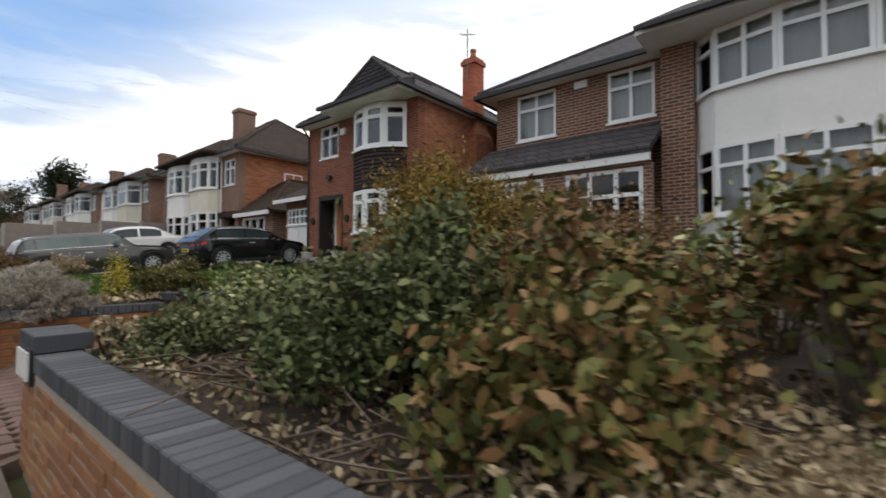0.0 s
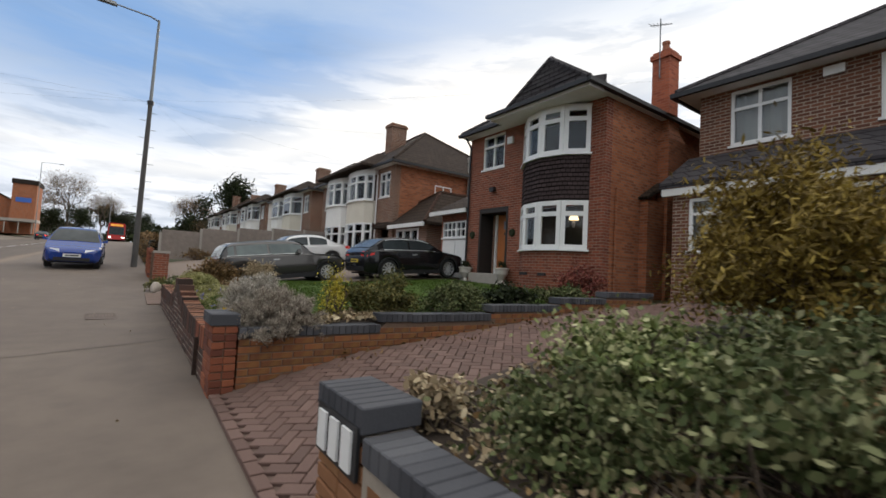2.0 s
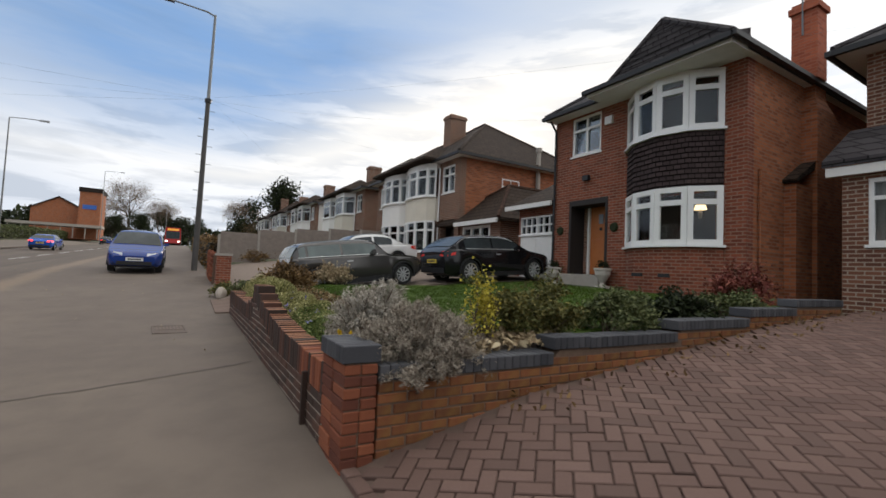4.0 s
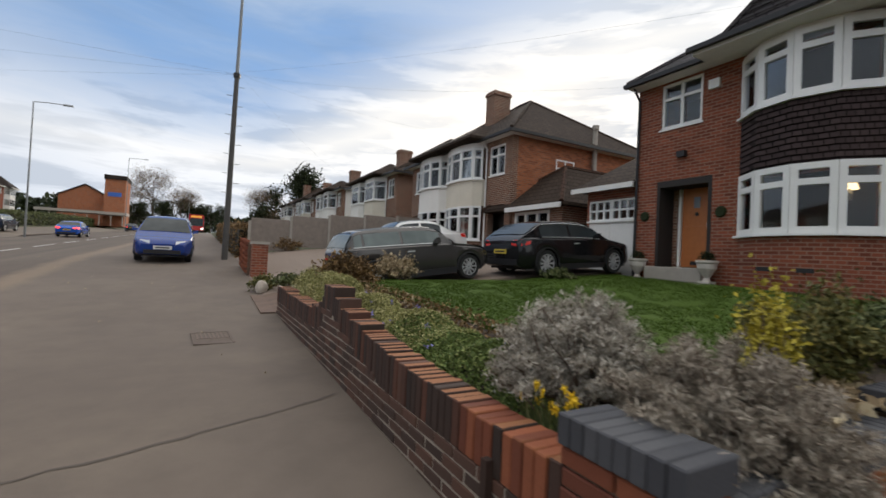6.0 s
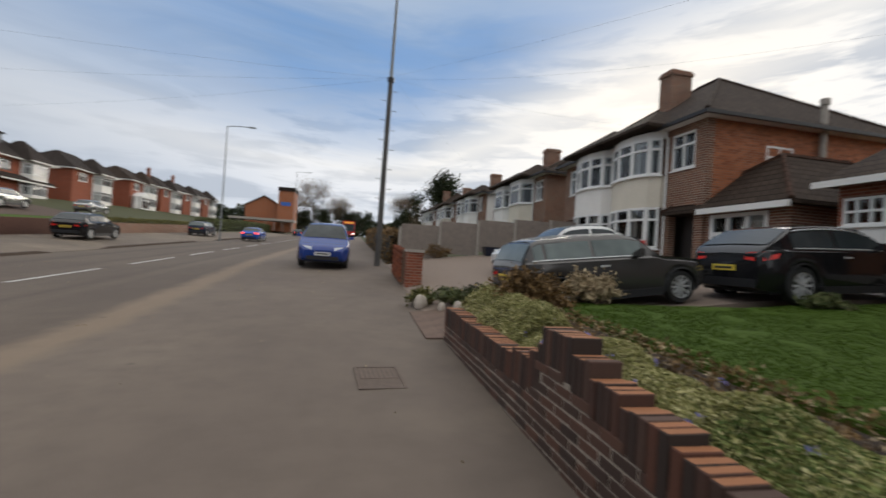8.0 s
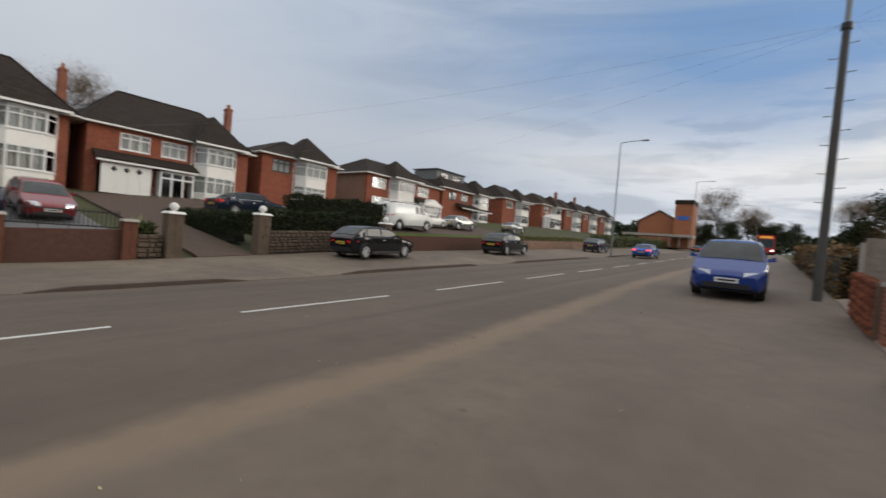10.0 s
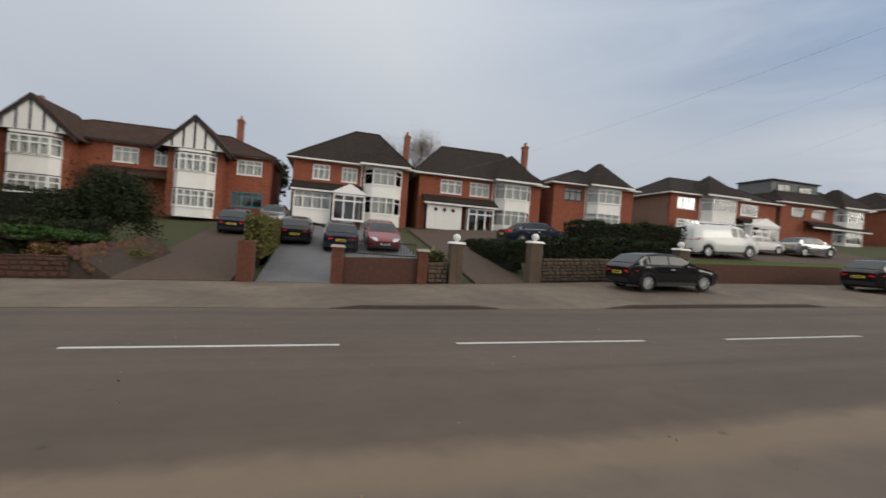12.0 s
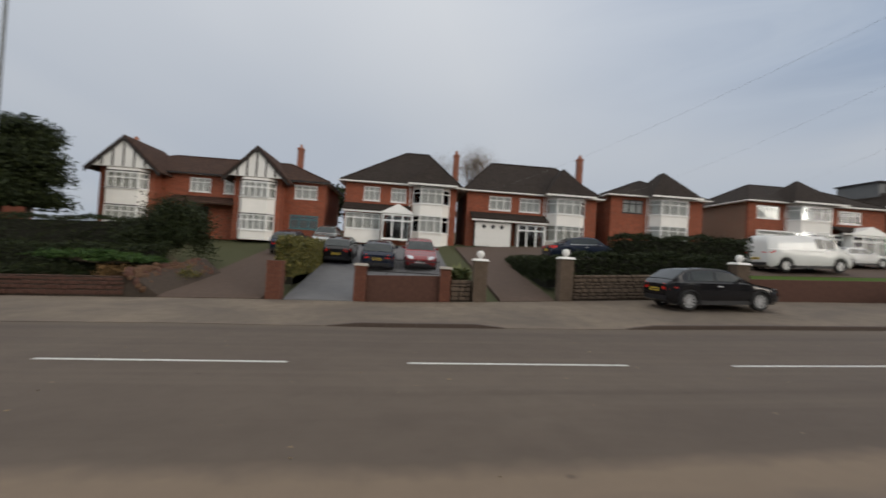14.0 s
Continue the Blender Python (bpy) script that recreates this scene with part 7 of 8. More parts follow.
# ---------- road markings, pavement details ----------
def road_dash(y0, ln, i):
    bm = bmesh.new()
    n = 6
    a = [(-9.25 + s * 0.055, y0 + ln * k / n) for s in (-1, 1) for k in range(n + 1)]
    lo = [bm.verts.new((x, y, land(x, y) + 0.002)) for x, y in a]
    hi = [bm.verts.new((x, y, land(x, y) + 0.007)) for x, y in a]
    m = n + 1
    for k in range(n):
        bm.faces.new((hi[k], hi[m + k], hi[m + k + 1], hi[k + 1]))
        bm.faces.new((lo[k], lo[k + 1], hi[k + 1], hi[k]))
        bm.faces.new((lo[m + k], hi[m + k], hi[m + k + 1], lo[m + k + 1]))
    tagged(part("lane_dash", bm, M_LINE), "worn white dashed centre line on the road", "road marking", "centre line dashes", "structure")


for k in range(-4, 24):
    road_dash(8.22 + k * 6.24, 4.12, k)

M_KERBSTONE = plain("kerbstone", (0.080, 0.058, 0.046), 0.9, var=0.25, scale=5)


def far_kerb(y0, y1):
    """Raised kerbstones between the dropped crossings."""
    K = thing("kerb_run", pose(-14.2, y0, 0), "raised concrete kerbstones at the far edge of the road", "kerb", kind="structure")
    n = round((y1 - y0) / 0.915)
    for i in range(n):
        a, b = (y1 - y0) * i / n, (y1 - y0) * (i + 1) / n - 0.012
        za, zb = [land(-14.3, y0 + q) + 0.10 * min(1.0, min(q, y1 - y0 - q) / 0.9) for q in (a, b)]
        bm = bmesh.new()
        solid(bm, [(0.02, a, za - 0.3), (-0.13, a, za - 0.3), (-0.13, b, zb - 0.3), (0.02, b, zb - 0.3)], [(0.0, a, za), (-0.13, a, za + 0.004), (-0.13, b, zb + 0.004), (0.0, b, zb)])
        part("kerbstone", bm, M_KERBSTONE, K)


for a, b in ((-12.0, 3.2), (12.2, 17.4), (21.2, 31.0), (35.0, 50.0), (55.0, 80.0)):
    far_kerb(a, b)

M_CRACK = plain("tar_crack", (0.088, 0.070, 0.056), 0.9)


def crack(pts, w, label):
    bm = bmesh.new()
    rng = np.random.default_rng(len(pts) * 7)
    fine = []
    for a, b in zip(pts, pts[1:]):
        for t in np.linspace(0, 1, 9)[:-1]:
            fine.append((a[0] + (b[0] - a[0]) * t + rng.normal() * 0.012, a[1] + (b[1] - a[1]) * t + rng.normal() * 0.012))
    rows = []
    for i, (x, y) in enumerate(fine):
        q = fine[min(i + 1, len(fine) - 1)]
        d = Vector((q[0] - x, q[1] - y)) if i + 1 < len(fine) else d
        p = Vector((-d.y, d.x)).normalized() * w * rng.uniform(0.4, 1.2)
        rows.append([bm.verts.new((x + s * p.x, y + s * p.y, land(x + s * p.x, y + s * p.y) + 0.004)) for s in (-1, 1)])
    for a, b in zip(rows, rows[1:]):
        bm.faces.new((a[0], a[1], b[1], b[0]))
    tagged(part("pavement_crack", bm, M_CRACK), label, "crack", kind="structure")


crack([(-3.9, 9.25), (-2.4, 9.15), (-1.2, 9.35), (-0.3, 9.7), (0.4, 10.0)], 0.018, "dark crack across the asphalt pavement")


def manhole(x, y, label):
    Mh = thing("access_cover", pose(x, y, land(x, y) + 0.003, 2.0, 0, 4), label, "cover")
    for u0, u1, v0, v1 in ((-0.24, 0.24, -0.36, -0.33), (-0.24, 0.24, 0.33, 0.36), (-0.24, -0.21, -0.329, 0.329), (0.21, 0.24, -0.329, 0.329)):
        bm = bmesh.new()
        bx(bm, u0, u1, v0, v1, -0.004, 0.009)
        part("rim", bm, M_PLATEBROWN, Mh)
    bm = bmesh.new()
    bx(bm, -0.209, 0.209, -0.329, 0.329, -0.004, 0.004)
    part("plate", bm, M_PLATEBROWN, Mh)
    for i in range(8):
        bm = bmesh.new()
        u = -0.185 + i * 0.05
        bx(bm, u, u + 0.024, -0.05, 0.31, 0.004, 0.010)
        part("rib", bm, M_PLATERIB, Mh)


M_PLATEBROWN = plain("rusty_plate", (0.118, 0.086, 0.067), 0.85, 0.0, var=0.4, scale=10)
M_PLATERIB = plain("worn_plate_rib", (0.142, 0.104, 0.081), 0.8, 0.0, var=0.35, scale=14)
manhole(-0.62, 12.65, "brown rectangular access cover in the pavement")


def debris(x0, x1, y0, y1, n, seed):
    rng = np.random.default_rng(seed)
    p = np.stack([rng.uniform(x0, x1, n), rng.uniform(y0, y1, n)], 1)
    q = np.array([(a, b, land(a, b) + 0.008) for a, b in p])
    tagged(new("road_litter", leaf_mesh("road_litter", q, 0.035, M_LEAF_DRY, rng)), "tiny pale scraps and leaves on the asphalt", "litter", kind="stuff")


debris(-13, 0.3, -4, 30, 160, 3)
litter("leaf_litter", 1.5, 9.0, 6.2, 6.76, 160, 0.05, M_LEAF_BROWN, "dead leaves along the foot of the drive wall", 0.045, 31)

# ---------- across the road: banks, walls, drives, hedges ----------
M_STONE = plain("rubble_stone", (0.135, 0.100, 0.072), 0.95, var=0.55, scale=3.5, bump=0.9)


M_STONE_DARK = plain("dark_red_stone", (0.095, 0.045, 0.032), 0.95, var=0.4, scale=6, bump=0.8)


def stone_wall(y0, y1, h, label, mats=(M_STONE,), x=-20.4, seed=1, sizes=(0.22, 0.42), name="stone_wall"):
    """A dry-looking wall of uneven stones in rough courses."""
    rng = random.Random(seed)
    zb = min(land(x, y0), land(x, y1)) - 0.3
    Wl = thing(name, pose(x, y0, 0), label, "wall", kind="structure")
    bm = bmesh.new()
    n = max(2, int((y1 - y0) / 2))
    lo = [(0.08, (y1 - y0) * i / n, land(x, y0 + (y1 - y0) * i / n)) for i in range(n + 1)]
    for a, b in zip(lo, lo[1:]):
        solid(bm, [(-0.30, a[1], a[2] - 0.4), (0.0, a[1], a[2] - 0.4), (0.0, b[1], b[2] - 0.4), (-0.30, b[1], b[2] - 0.4)], [(-0.30, a[1], a[2] + h - 0.03), (0.0, a[1], a[2] + h - 0.03), (0.0, b[1], b[2] + h - 0.03), (-0.30, b[1], b[2] + h - 0.03)])
    bmesh.ops.remove_doubles(bm, verts=bm.verts, dist=0.001)
    part("core", bm, M_SOIL, Wl)
    rest = bmesh.new()
    z, count = 0.0, 0
    while z < h - 0.06:
        ch = min(rng.uniform(0.13, 0.22), h - z)
        y = 0.0
        while y < y1 - y0 - 0.05:
            w = min(rng.uniform(*sizes), y1 - y0 - y)
            g = land(x, y0 + y + w / 2)
            o = rng.uniform(0.02, 0.08)
            j = [rng.uniform(0.006, 0.03) for _ in range(4)]
            bmm = bmesh.new() if count < 260 else rest
            solid(bmm, [(-0.02, y + j[0], g + z + j[1]), (-0.02, y + w - j[2], g + z + j[1]), (-0.02, y + w - j[2], g + z + ch - j[3]), (-0.02, y + j[0], g + z + ch - j[3])],
                  [(o, y + j[0] + 0.02, g + z + j[1] + 0.02), (o, y + w - j[2] - 0.02, g + z + j[1] + 0.015), (o, y + w - j[2] - 0.015, g + z + ch - j[3] - 0.02), (o, y + j[0] + 0.015, g + z + ch - j[3] - 0.015)])
            if count < 260:
                part("stone", bmm, mats[count % len(mats)], Wl)
            count += 1
            y += w
        z += ch
    if count > 260:
        part("stones", rest, mats[0], Wl)["kind"] = "stuff"
    else:
        rest.free()
    return Wl


M_STONE_PIER = plain("pier_stone", (0.13, 0.095, 0.068), 0.95, var=0.45, scale=5, bump=0.8)
M_PIER_BRICK = plain("pier_brick", (0.15, 0.058, 0.036), 0.95, var=0.45, scale=7, bump=0.7)


def brick_pier(x, y, h, w, label, ball=False, mat=None, cap=True):
    z = land(x, y)
    P = thing("gate_pier", pose(x, y, z), label, "pier", "gate piers")
    bm = bmesh.new()
    bx(bm, -w / 2 + 0.03, w / 2 - 0.03, -w / 2 + 0.03, w / 2 - 0.03, -0.3, h)
    part("shaft", bm, mat or M_BRICK_FAR, P)
    rng = random.Random(int(y * 10))
    zc = -0.2
    while zc < h - 0.05:
        ch = min(rng.uniform(0.10, 0.19) if ball else 0.15, h - zc - 0.002)
        cut = rng.uniform(-0.08, 0.08)
        for lo_, hi_ in ((-w / 2, cut - 0.008), (cut + 0.008, w / 2)):
            bm = bmesh.new()
            o = rng.uniform(-0.012, 0.016)
            bx(bm, -w / 2 - o, w / 2 + o, lo_ - o * 0.5, hi_ + o * 0.5, zc + 0.008, zc + ch - 0.006)
            part("stone" if ball else "block", bm, (M_STONE_PIER if ball else M_PIER_BRICK), P)
        zc += ch
    if cap:
        bm = bmesh.new()
        c = w / 2 + 0.06
        solid(bm, [(-c, -c, h), (c, -c, h), (c, c, h), (-c, c, h)], [(-c * 0.8, -c * 0.8, h + 0.1), (c * 0.8, -c * 0.8, h + 0.1), (c * 0.8, c * 0.8, h + 0.1), (-c * 0.8, c * 0.8, h + 0.1)])
        part("cap", bm, M_WHITE_PAINT if ball else M_CONCRETE, P)
    if ball:
        bm = bmesh.new()
        prof = [(0.07, 0.0), (0.07, 0.05)] + [(0.17 * math.sin(a), 0.2 - 0.17 * math.cos(a)) for a in np.linspace(0.4, math.pi - 0.05, 9)]
        lathe(bm, prof, 16, 0, 0, h + 0.09)
        part("ball_finial", bm, M_WHITE_PAINT, P, "white-painted ball finial", smooth=True)


def slope_drive(name, y0, y1, material, label, x0=-38.5, x1=-20.2):
    tagged(sheet(name, x0, x1, y0, y1, 0.03, material, 1.5, 1.5, 0.25), label, "drive", kind="structure")


slope_drive("drive", 9.4, 12.3, M_DRIVE, "grey tarmac drive sloping up to a house")
slope_drive("drive", 12.3, 17.0, M_DRIVE, "grey tarmac forecourt behind railings", -38.5, -24.5)
slope_drive("drive", 4.4, 8.5, M_DRIVE_DARK, "dark old drive sloping up between banks")
slope_drive("drive", 18.6, 21.0, M_DRIVE_DARK, "dark narrow drive between ball-topped piers")
slope_drive("drive", 21.0, 31.0, M_DRIVE_DARK, "dark forecourt of the house with the garage", -38.5, -29.0)
slope_drive("drive", 33.0, 60.0, M_DRIVE_DARK, "tarmac forecourts of further houses", -38.5, -26.5)
slope_drive("lawn", 33.0, 60.0, M_TURF, "sloping front lawns behind a low wall", -26.4, -20.8)

stone_wall(-8.0, 3.0, 0.80, "low rubble stone wall under a planted bank", (M_STONE_DARK,), seed=2)
M_STONE_OCHRE = plain("ochre_stone", (0.115, 0.062, 0.034), 0.95, var=0.5, scale=5, bump=0.8)


def rubble_bank():
    """Loose ochre stones tumbled on the slope at the corner of a drive."""
    rng = random.Random(21)
    B = thing("rubble_bank", pose(-20.6, 2.8, land(-20.6, 2.8)), "tumbled ochre and red stones on a bank beside a drive", "stones")
    for i in range(240):
        f, g = rng.random(), rng.random()
        r = rng.uniform(0.06, 0.15)
        bm = bmesh.new()
        bmesh.ops.create_icosphere(bm, subdivisions=1, radius=r)
        for v in bm.verts:
            v.co = Vector((v.co.x * 1.2, v.co.y * 1.3, v.co.z * 0.8)) * (1 + 0.35 * noise.noise(v.co * 5 + Vector((i, 0, 0))))
        x, y = 0.25 - 4.4 * f, 0.15 + 0.9 * f + 0.9 * g
        z = land(-20.6 + x, 2.8 + y) - land(-20.6, 2.8) + (1 - g) * (0.95 - 0.2 * f) + 0.05
        part("stone", bm, (M_STONE_OCHRE, M_STONE_DARK, M_STONE_OCHRE)[i % 3], B, m=pose(x, y, z, rng.uniform(0, 90), rng.uniform(0, 90), rng.uniform(0, 90)))
    bm = bmesh.new()
    solid(bm, [(0.2, 0.1, -0.2), (0.2, 1.9, -0.2), (-4.6, 2.6, 0.4), (-4.6, 0.9, 0.4)], [(0.1, 0.1, 0.75), (0.1, 0.5, 0.75), (-4.6, 1.3, 1.5), (-4.6, 0.9, 1.5)])
    part("earth", bm, M_SOIL, B)


rubble_bank()
bush("bush", -22.5, 0.6, land(-22.5, 0.6) + 0.95, (0.8, 2.6, 0.34), 5200, 0.12, M_LEAF_IVY, "bright green ivy on the top of the bank", seed=131, k=50, spread=0.14)
stone_wall(21.9, 30.0, 1.1, "grey-brown rubble stone garden wall", (M_STONE,), seed=3)
stone_wall(16.4, 17.3, 0.9, "short piece of rubble stone wall", (M_STONE,), seed=5)
brick_pier(-20.5, 8.95, 1.55, 0.6, "rough red-brick gate pier at the foot of a drive", mat=M_STONE_DARK, cap=False)
brick_pier(-20.5, 12.5, 1.45, 0.5, "red-brick gate pier with a flat top", mat=M_STONE_DARK)
brick_pier(-20.5, 16.15, 1.35, 0.45, "red-brick pier at the end of a wall", mat=M_STONE_DARK)
for y in (17.65, 21.5, 29.8):
    brick_pier(-20.45, y, {17.65: 1.72, 21.5: 1.80, 29.8: 1.62}[y], 0.58, "stone gate pier with white cap and ball", True, M_STONE)


def low_wall(y0, y1, h, label, mat, x=-20.45, cap=None):
    bm = bmesh.new()
    n = max(1, int((y1 - y0) / 3))
    for i in range(n):
        a, b = y0 + (y1 - y0) * i / n, y0 + (y1 - y0) * (i + 1) / n
        za, zb = land(x, a), land(x, b)
        solid(bm, [(0, a, za - 0.4), (-0.25, a, za - 0.4), (-0.25, b, zb - 0.4), (0, b, zb - 0.4)], [(0, a, za + h), (-0.25, a, za + h), (-0.25, b, zb + h), (0, b, zb + h)])
    bmesh.ops.remove_doubles(bm, verts=bm.verts, dist=0.001)
    Wl = tagged(part("garden_wall", bm, mat, m=pose(x, 0, 0)), label, "wall", kind="structure")
    return Wl


low_wall(12.75, 15.9, 1.05, "low red-brick wall under black railings", M_STONE_DARK)
low_wall(30.3, 44.0, 0.95, "long low red-brick wall before a lawn", M_STONE_DARK)
low_wall(47.0, 75.0, 0.8, "low brick wall further along the road", M_BRICK_BROWN)


def railings(y0, y1):
    """Iron bars between two rails on top of the low wall."""
    R = thing("railings", pose(-20.57, y0, land(-20.57, (y0 + y1) / 2) + 1.05), "black iron railings on a low brick wall", "railings")
    for name, z in (("top_rail", 0.62), ("bottom_rail", 0.10)):
        bm = bmesh.new()
        bx(bm, -0.02, 0.02, 0, y1 - y0, z, z + 0.045)
        part(name, bm, M_BLACK, R)
    n = int((y1 - y0) / 0.13)
    for i in range(n + 1):
        bm = bmesh.new()
        y = (y1 - y0) * i / n
        tube(bm, [(0, y, -0.25 if i % 6 == 0 else 0.10), (0, y, 0.74 + 0.03 * (i % 2))], 0.014, n=5)
        part("bar", bm, M_BLACK, R)


railings(12.8, 15.85)


# near-black colour that stands for the shade between the leaves
M_HEDGE_SHADE = plain("hedge_shade", (0.014, 0.014, 0.009), 1.0)


def hedge(x0, x1, y0, y1, h, n, size, material, label, seed, base=None):
    """A clipped hedge: leaves near its faces round a core coloured near-black for inner shade."""
    rng = np.random.default_rng(seed)
    z = min(land(x0, y0), land(x1, y0)) if base is None else base
    Hd = thing("hedge", pose((x0 + x1) / 2, y0, z), label, "hedge")
    a, b = (x1 - x0) / 2, y1 - y0
    zs = [land((x0 + x1) / 2, y0 + b * t) - z for t in (0, 0.25, 0.5, 0.75, 1)] if base is None else [0] * 5
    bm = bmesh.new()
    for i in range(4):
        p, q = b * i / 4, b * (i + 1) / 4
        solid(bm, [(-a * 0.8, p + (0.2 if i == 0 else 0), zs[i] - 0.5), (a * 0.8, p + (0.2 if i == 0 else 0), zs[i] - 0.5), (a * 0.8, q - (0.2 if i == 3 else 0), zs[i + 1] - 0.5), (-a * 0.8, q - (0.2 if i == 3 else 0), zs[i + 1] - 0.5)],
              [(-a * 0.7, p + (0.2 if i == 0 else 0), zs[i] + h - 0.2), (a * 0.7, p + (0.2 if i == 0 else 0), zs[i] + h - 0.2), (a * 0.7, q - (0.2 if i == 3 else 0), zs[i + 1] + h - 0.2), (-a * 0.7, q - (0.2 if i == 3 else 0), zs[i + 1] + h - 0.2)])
    part("inner_mass", bm, M_HEDGE_SHADE, Hd)
    n = int(n * 1.8)
    y = rng.uniform(0, b, n)
    side = rng.uniform(0, 1, n)
    u, v = rng.uniform(-a, a, n), rng.uniform(-0.1, h, n)
    x = np.where(side < 0.4, a, np.where(side < 0.6, -a, u))
    zz = np.where(side < 0.6, v, h)
    ends = rng.uniform(0, 1, n) < 0.8 * a / (a + b) + 0.06
    y = np.where(ends, np.where(side < 0.5, 0.02, b - 0.02), y)
    x, zz = np.where(ends, u, x), np.where(ends, v, zz)
    wob = 0.08 * np.sin(y * 1.7) + 0.05 * np.sin(y * 4.1 + x * 3)
    p = np.stack([x + rng.normal(size=n) * 0.06, y, zz + np.interp(y, np.linspace(0, b, 5), zs) + wob + rng.normal(size=n) * 0.06], 1)
    part("foliage", leaf_mesh("foliage", p, size, material, rng), material, Hd)["kind"] = "stuff"


hedge(-22.3, -21.2, 22.2, 29.6, 1.75, 6000, 0.12, M_LEAF_DARK, "dark clipped hedge behind a stone wall", 1)
hedge(-31.0, -21.6, 21.2, 22.1, 0.9, 6000, 0.11, M_LEAF_DARK, "low dark hedge beside a narrow drive", 9)
hedge(-25.5, -23.8, 25.8, 33.2, 2.35, 6000, 0.13, M_LEAF_DARK, "taller dark green hedge between gardens", 2)
hedge(-32.0, -21.2, 8.7, 9.4, 1.6, 6000, 0.12, M_LEAF_OLIVE, "brown-green hedge beside a sloping drive", 3)
hedge(-24.4, -23.2, -9.0, 2.6, 1.5, 7000, 0.11, M_LEAF_DARK, "dark twiggy hedge on a bank", 4)
hedge(-29.5, -28.3, -16.0, 0.0, 2.4, 5000, 0.14, M_LEAF_DARK, "dark hedge before the gabled house", 6)
hedge(-22.0, -20.9, 47.0, 74.0, 0.9, 5000, 0.14, M_LEAF_OLIVE, "low olive hedge along the far pavement", 7)
hedge(-23.0, -21.2, 76.0, 124.0, 1.5, 6000, 0.2, M_LEAF_GREEN, "distant green hedge along the road", 8)
for i, (x, y, r, n, s, m, lab) in enumerate((
        (-27.6, 1.0, (2.1, 2.4, 2.7), 24000, 0.13, M_LEAF_DARK, "large dark rounded evergreen bush on a bank"),
        (-34.5, -15.0, (1.8, 3.5, 1.1), 6000, 0.2, M_LEAF_DARK, "dark undergrowth beneath conifers"),
        (-22.2, 1.9, (0.9, 1.3, 0.7), 2600, 0.10, M_LEAF_BROWN, "yellow-olive undergrowth on the bank"),
        (-22.2, -1.2, (0.9, 1.8, 0.85), 3600, 0.10, M_LEAF_DARK, "dark ivy and undergrowth on the bank"),
        (-22.0, -4.6, (0.9, 1.9, 0.85), 3600, 0.10, M_LEAF_DARK, "rough undergrowth above a stone wall"),
        (-23.2, 4.1, (1.1, 0.6, 0.5), 1600, 0.09, M_LEAF_OLIVE, "dry olive plants at the edge of a drive"),
        (-25.5, -2.5, (1.4, 2.6, 0.8), 2600, 0.14, M_LEAF_GREEN, "green shrubs on the bank"),
        (-21.4, 16.8, (0.4, 0.5, 0.8), 500, 0.35, M_LEAF_GREEN, "spiky green strap-leaved plant beside a pier"))):
    bush("bush", x, y, land(x, y) - 0.1, r, n, s, m, lab, seed=120 + i, k=40, spread=0.16, long=1.0 if i < 7 else 2.0)


def wheelie_bin():
    B = thing("wheelie_bin", pose(-18.6, -2.0, land(-18.6, -2.0)), "black wheeled rubbish bin on the far pavement", "bin")
    bm = bmesh.new()
    solid(bm, [(-0.2, -0.22, 0.05), (0.2, -0.22, 0.05), (0.2, 0.22, 0.05), (-0.2, 0.22, 0.05)], [(-0.28, -0.29, 1.0), (0.28, -0.29, 1.0), (0.28, 0.29, 1.0), (-0.28, 0.29, 1.0)])
    part("body", bm, M_TRIM, B)
    bm = bmesh.new()
    solid(bm, [(-0.32, -0.31, 1.0), (0.31, -0.31, 1.0), (0.31, 0.31, 1.0), (-0.32, 0.31, 1.0)], [(-0.28, -0.27, 1.08), (0.26, -0.27, 1.06), (0.26, 0.27, 1.06), (-0.28, 0.27, 1.08)])
    part("lid", bm, M_TRIM, B)
    for s in (-1, 1):
        bm = bmesh.new()
        tube(bm, [(-0.22, s * 0.2, 0.1), (-0.22, s * 0.26, 0.1)], 0.1, n=12)
        part("wheel", bm, M_RUBBER, B)


wheelie_bin()

# trees: conifers by the gabled house, bare and evergreen trees at the end of the road
for i, (x, y, h, s) in enumerate(((-35, -12.3, 11.5, 3), (-36, -15.0, 12.0, 4), (-33, -17.2, 11.2, 8), (-33.5, -21.5, 11.6, 9), (-35, -19.0, 11.0, 5), (-36, -23.0, 12.0, 6), (-35, -27.5, 12.0, 7))):
    pine(x, y, land(x, y), h * 0.71, 200 + s, "dark green conifer with bare trunk and ragged crown")
tree("bare_tree", -54, 20.3, 3.8, 14.5, 3, "slim pinkish winter tree behind the houses", 231, M_LEAF_BROWN, 22000, 0.07, 5, 0.24, True)
tree("dark_tree", -52, 5.5, 3.7, 9.0, 3, "dark evergreen tree between houses", 232, M_LEAF_DARK, 4000, 0.4, 3)
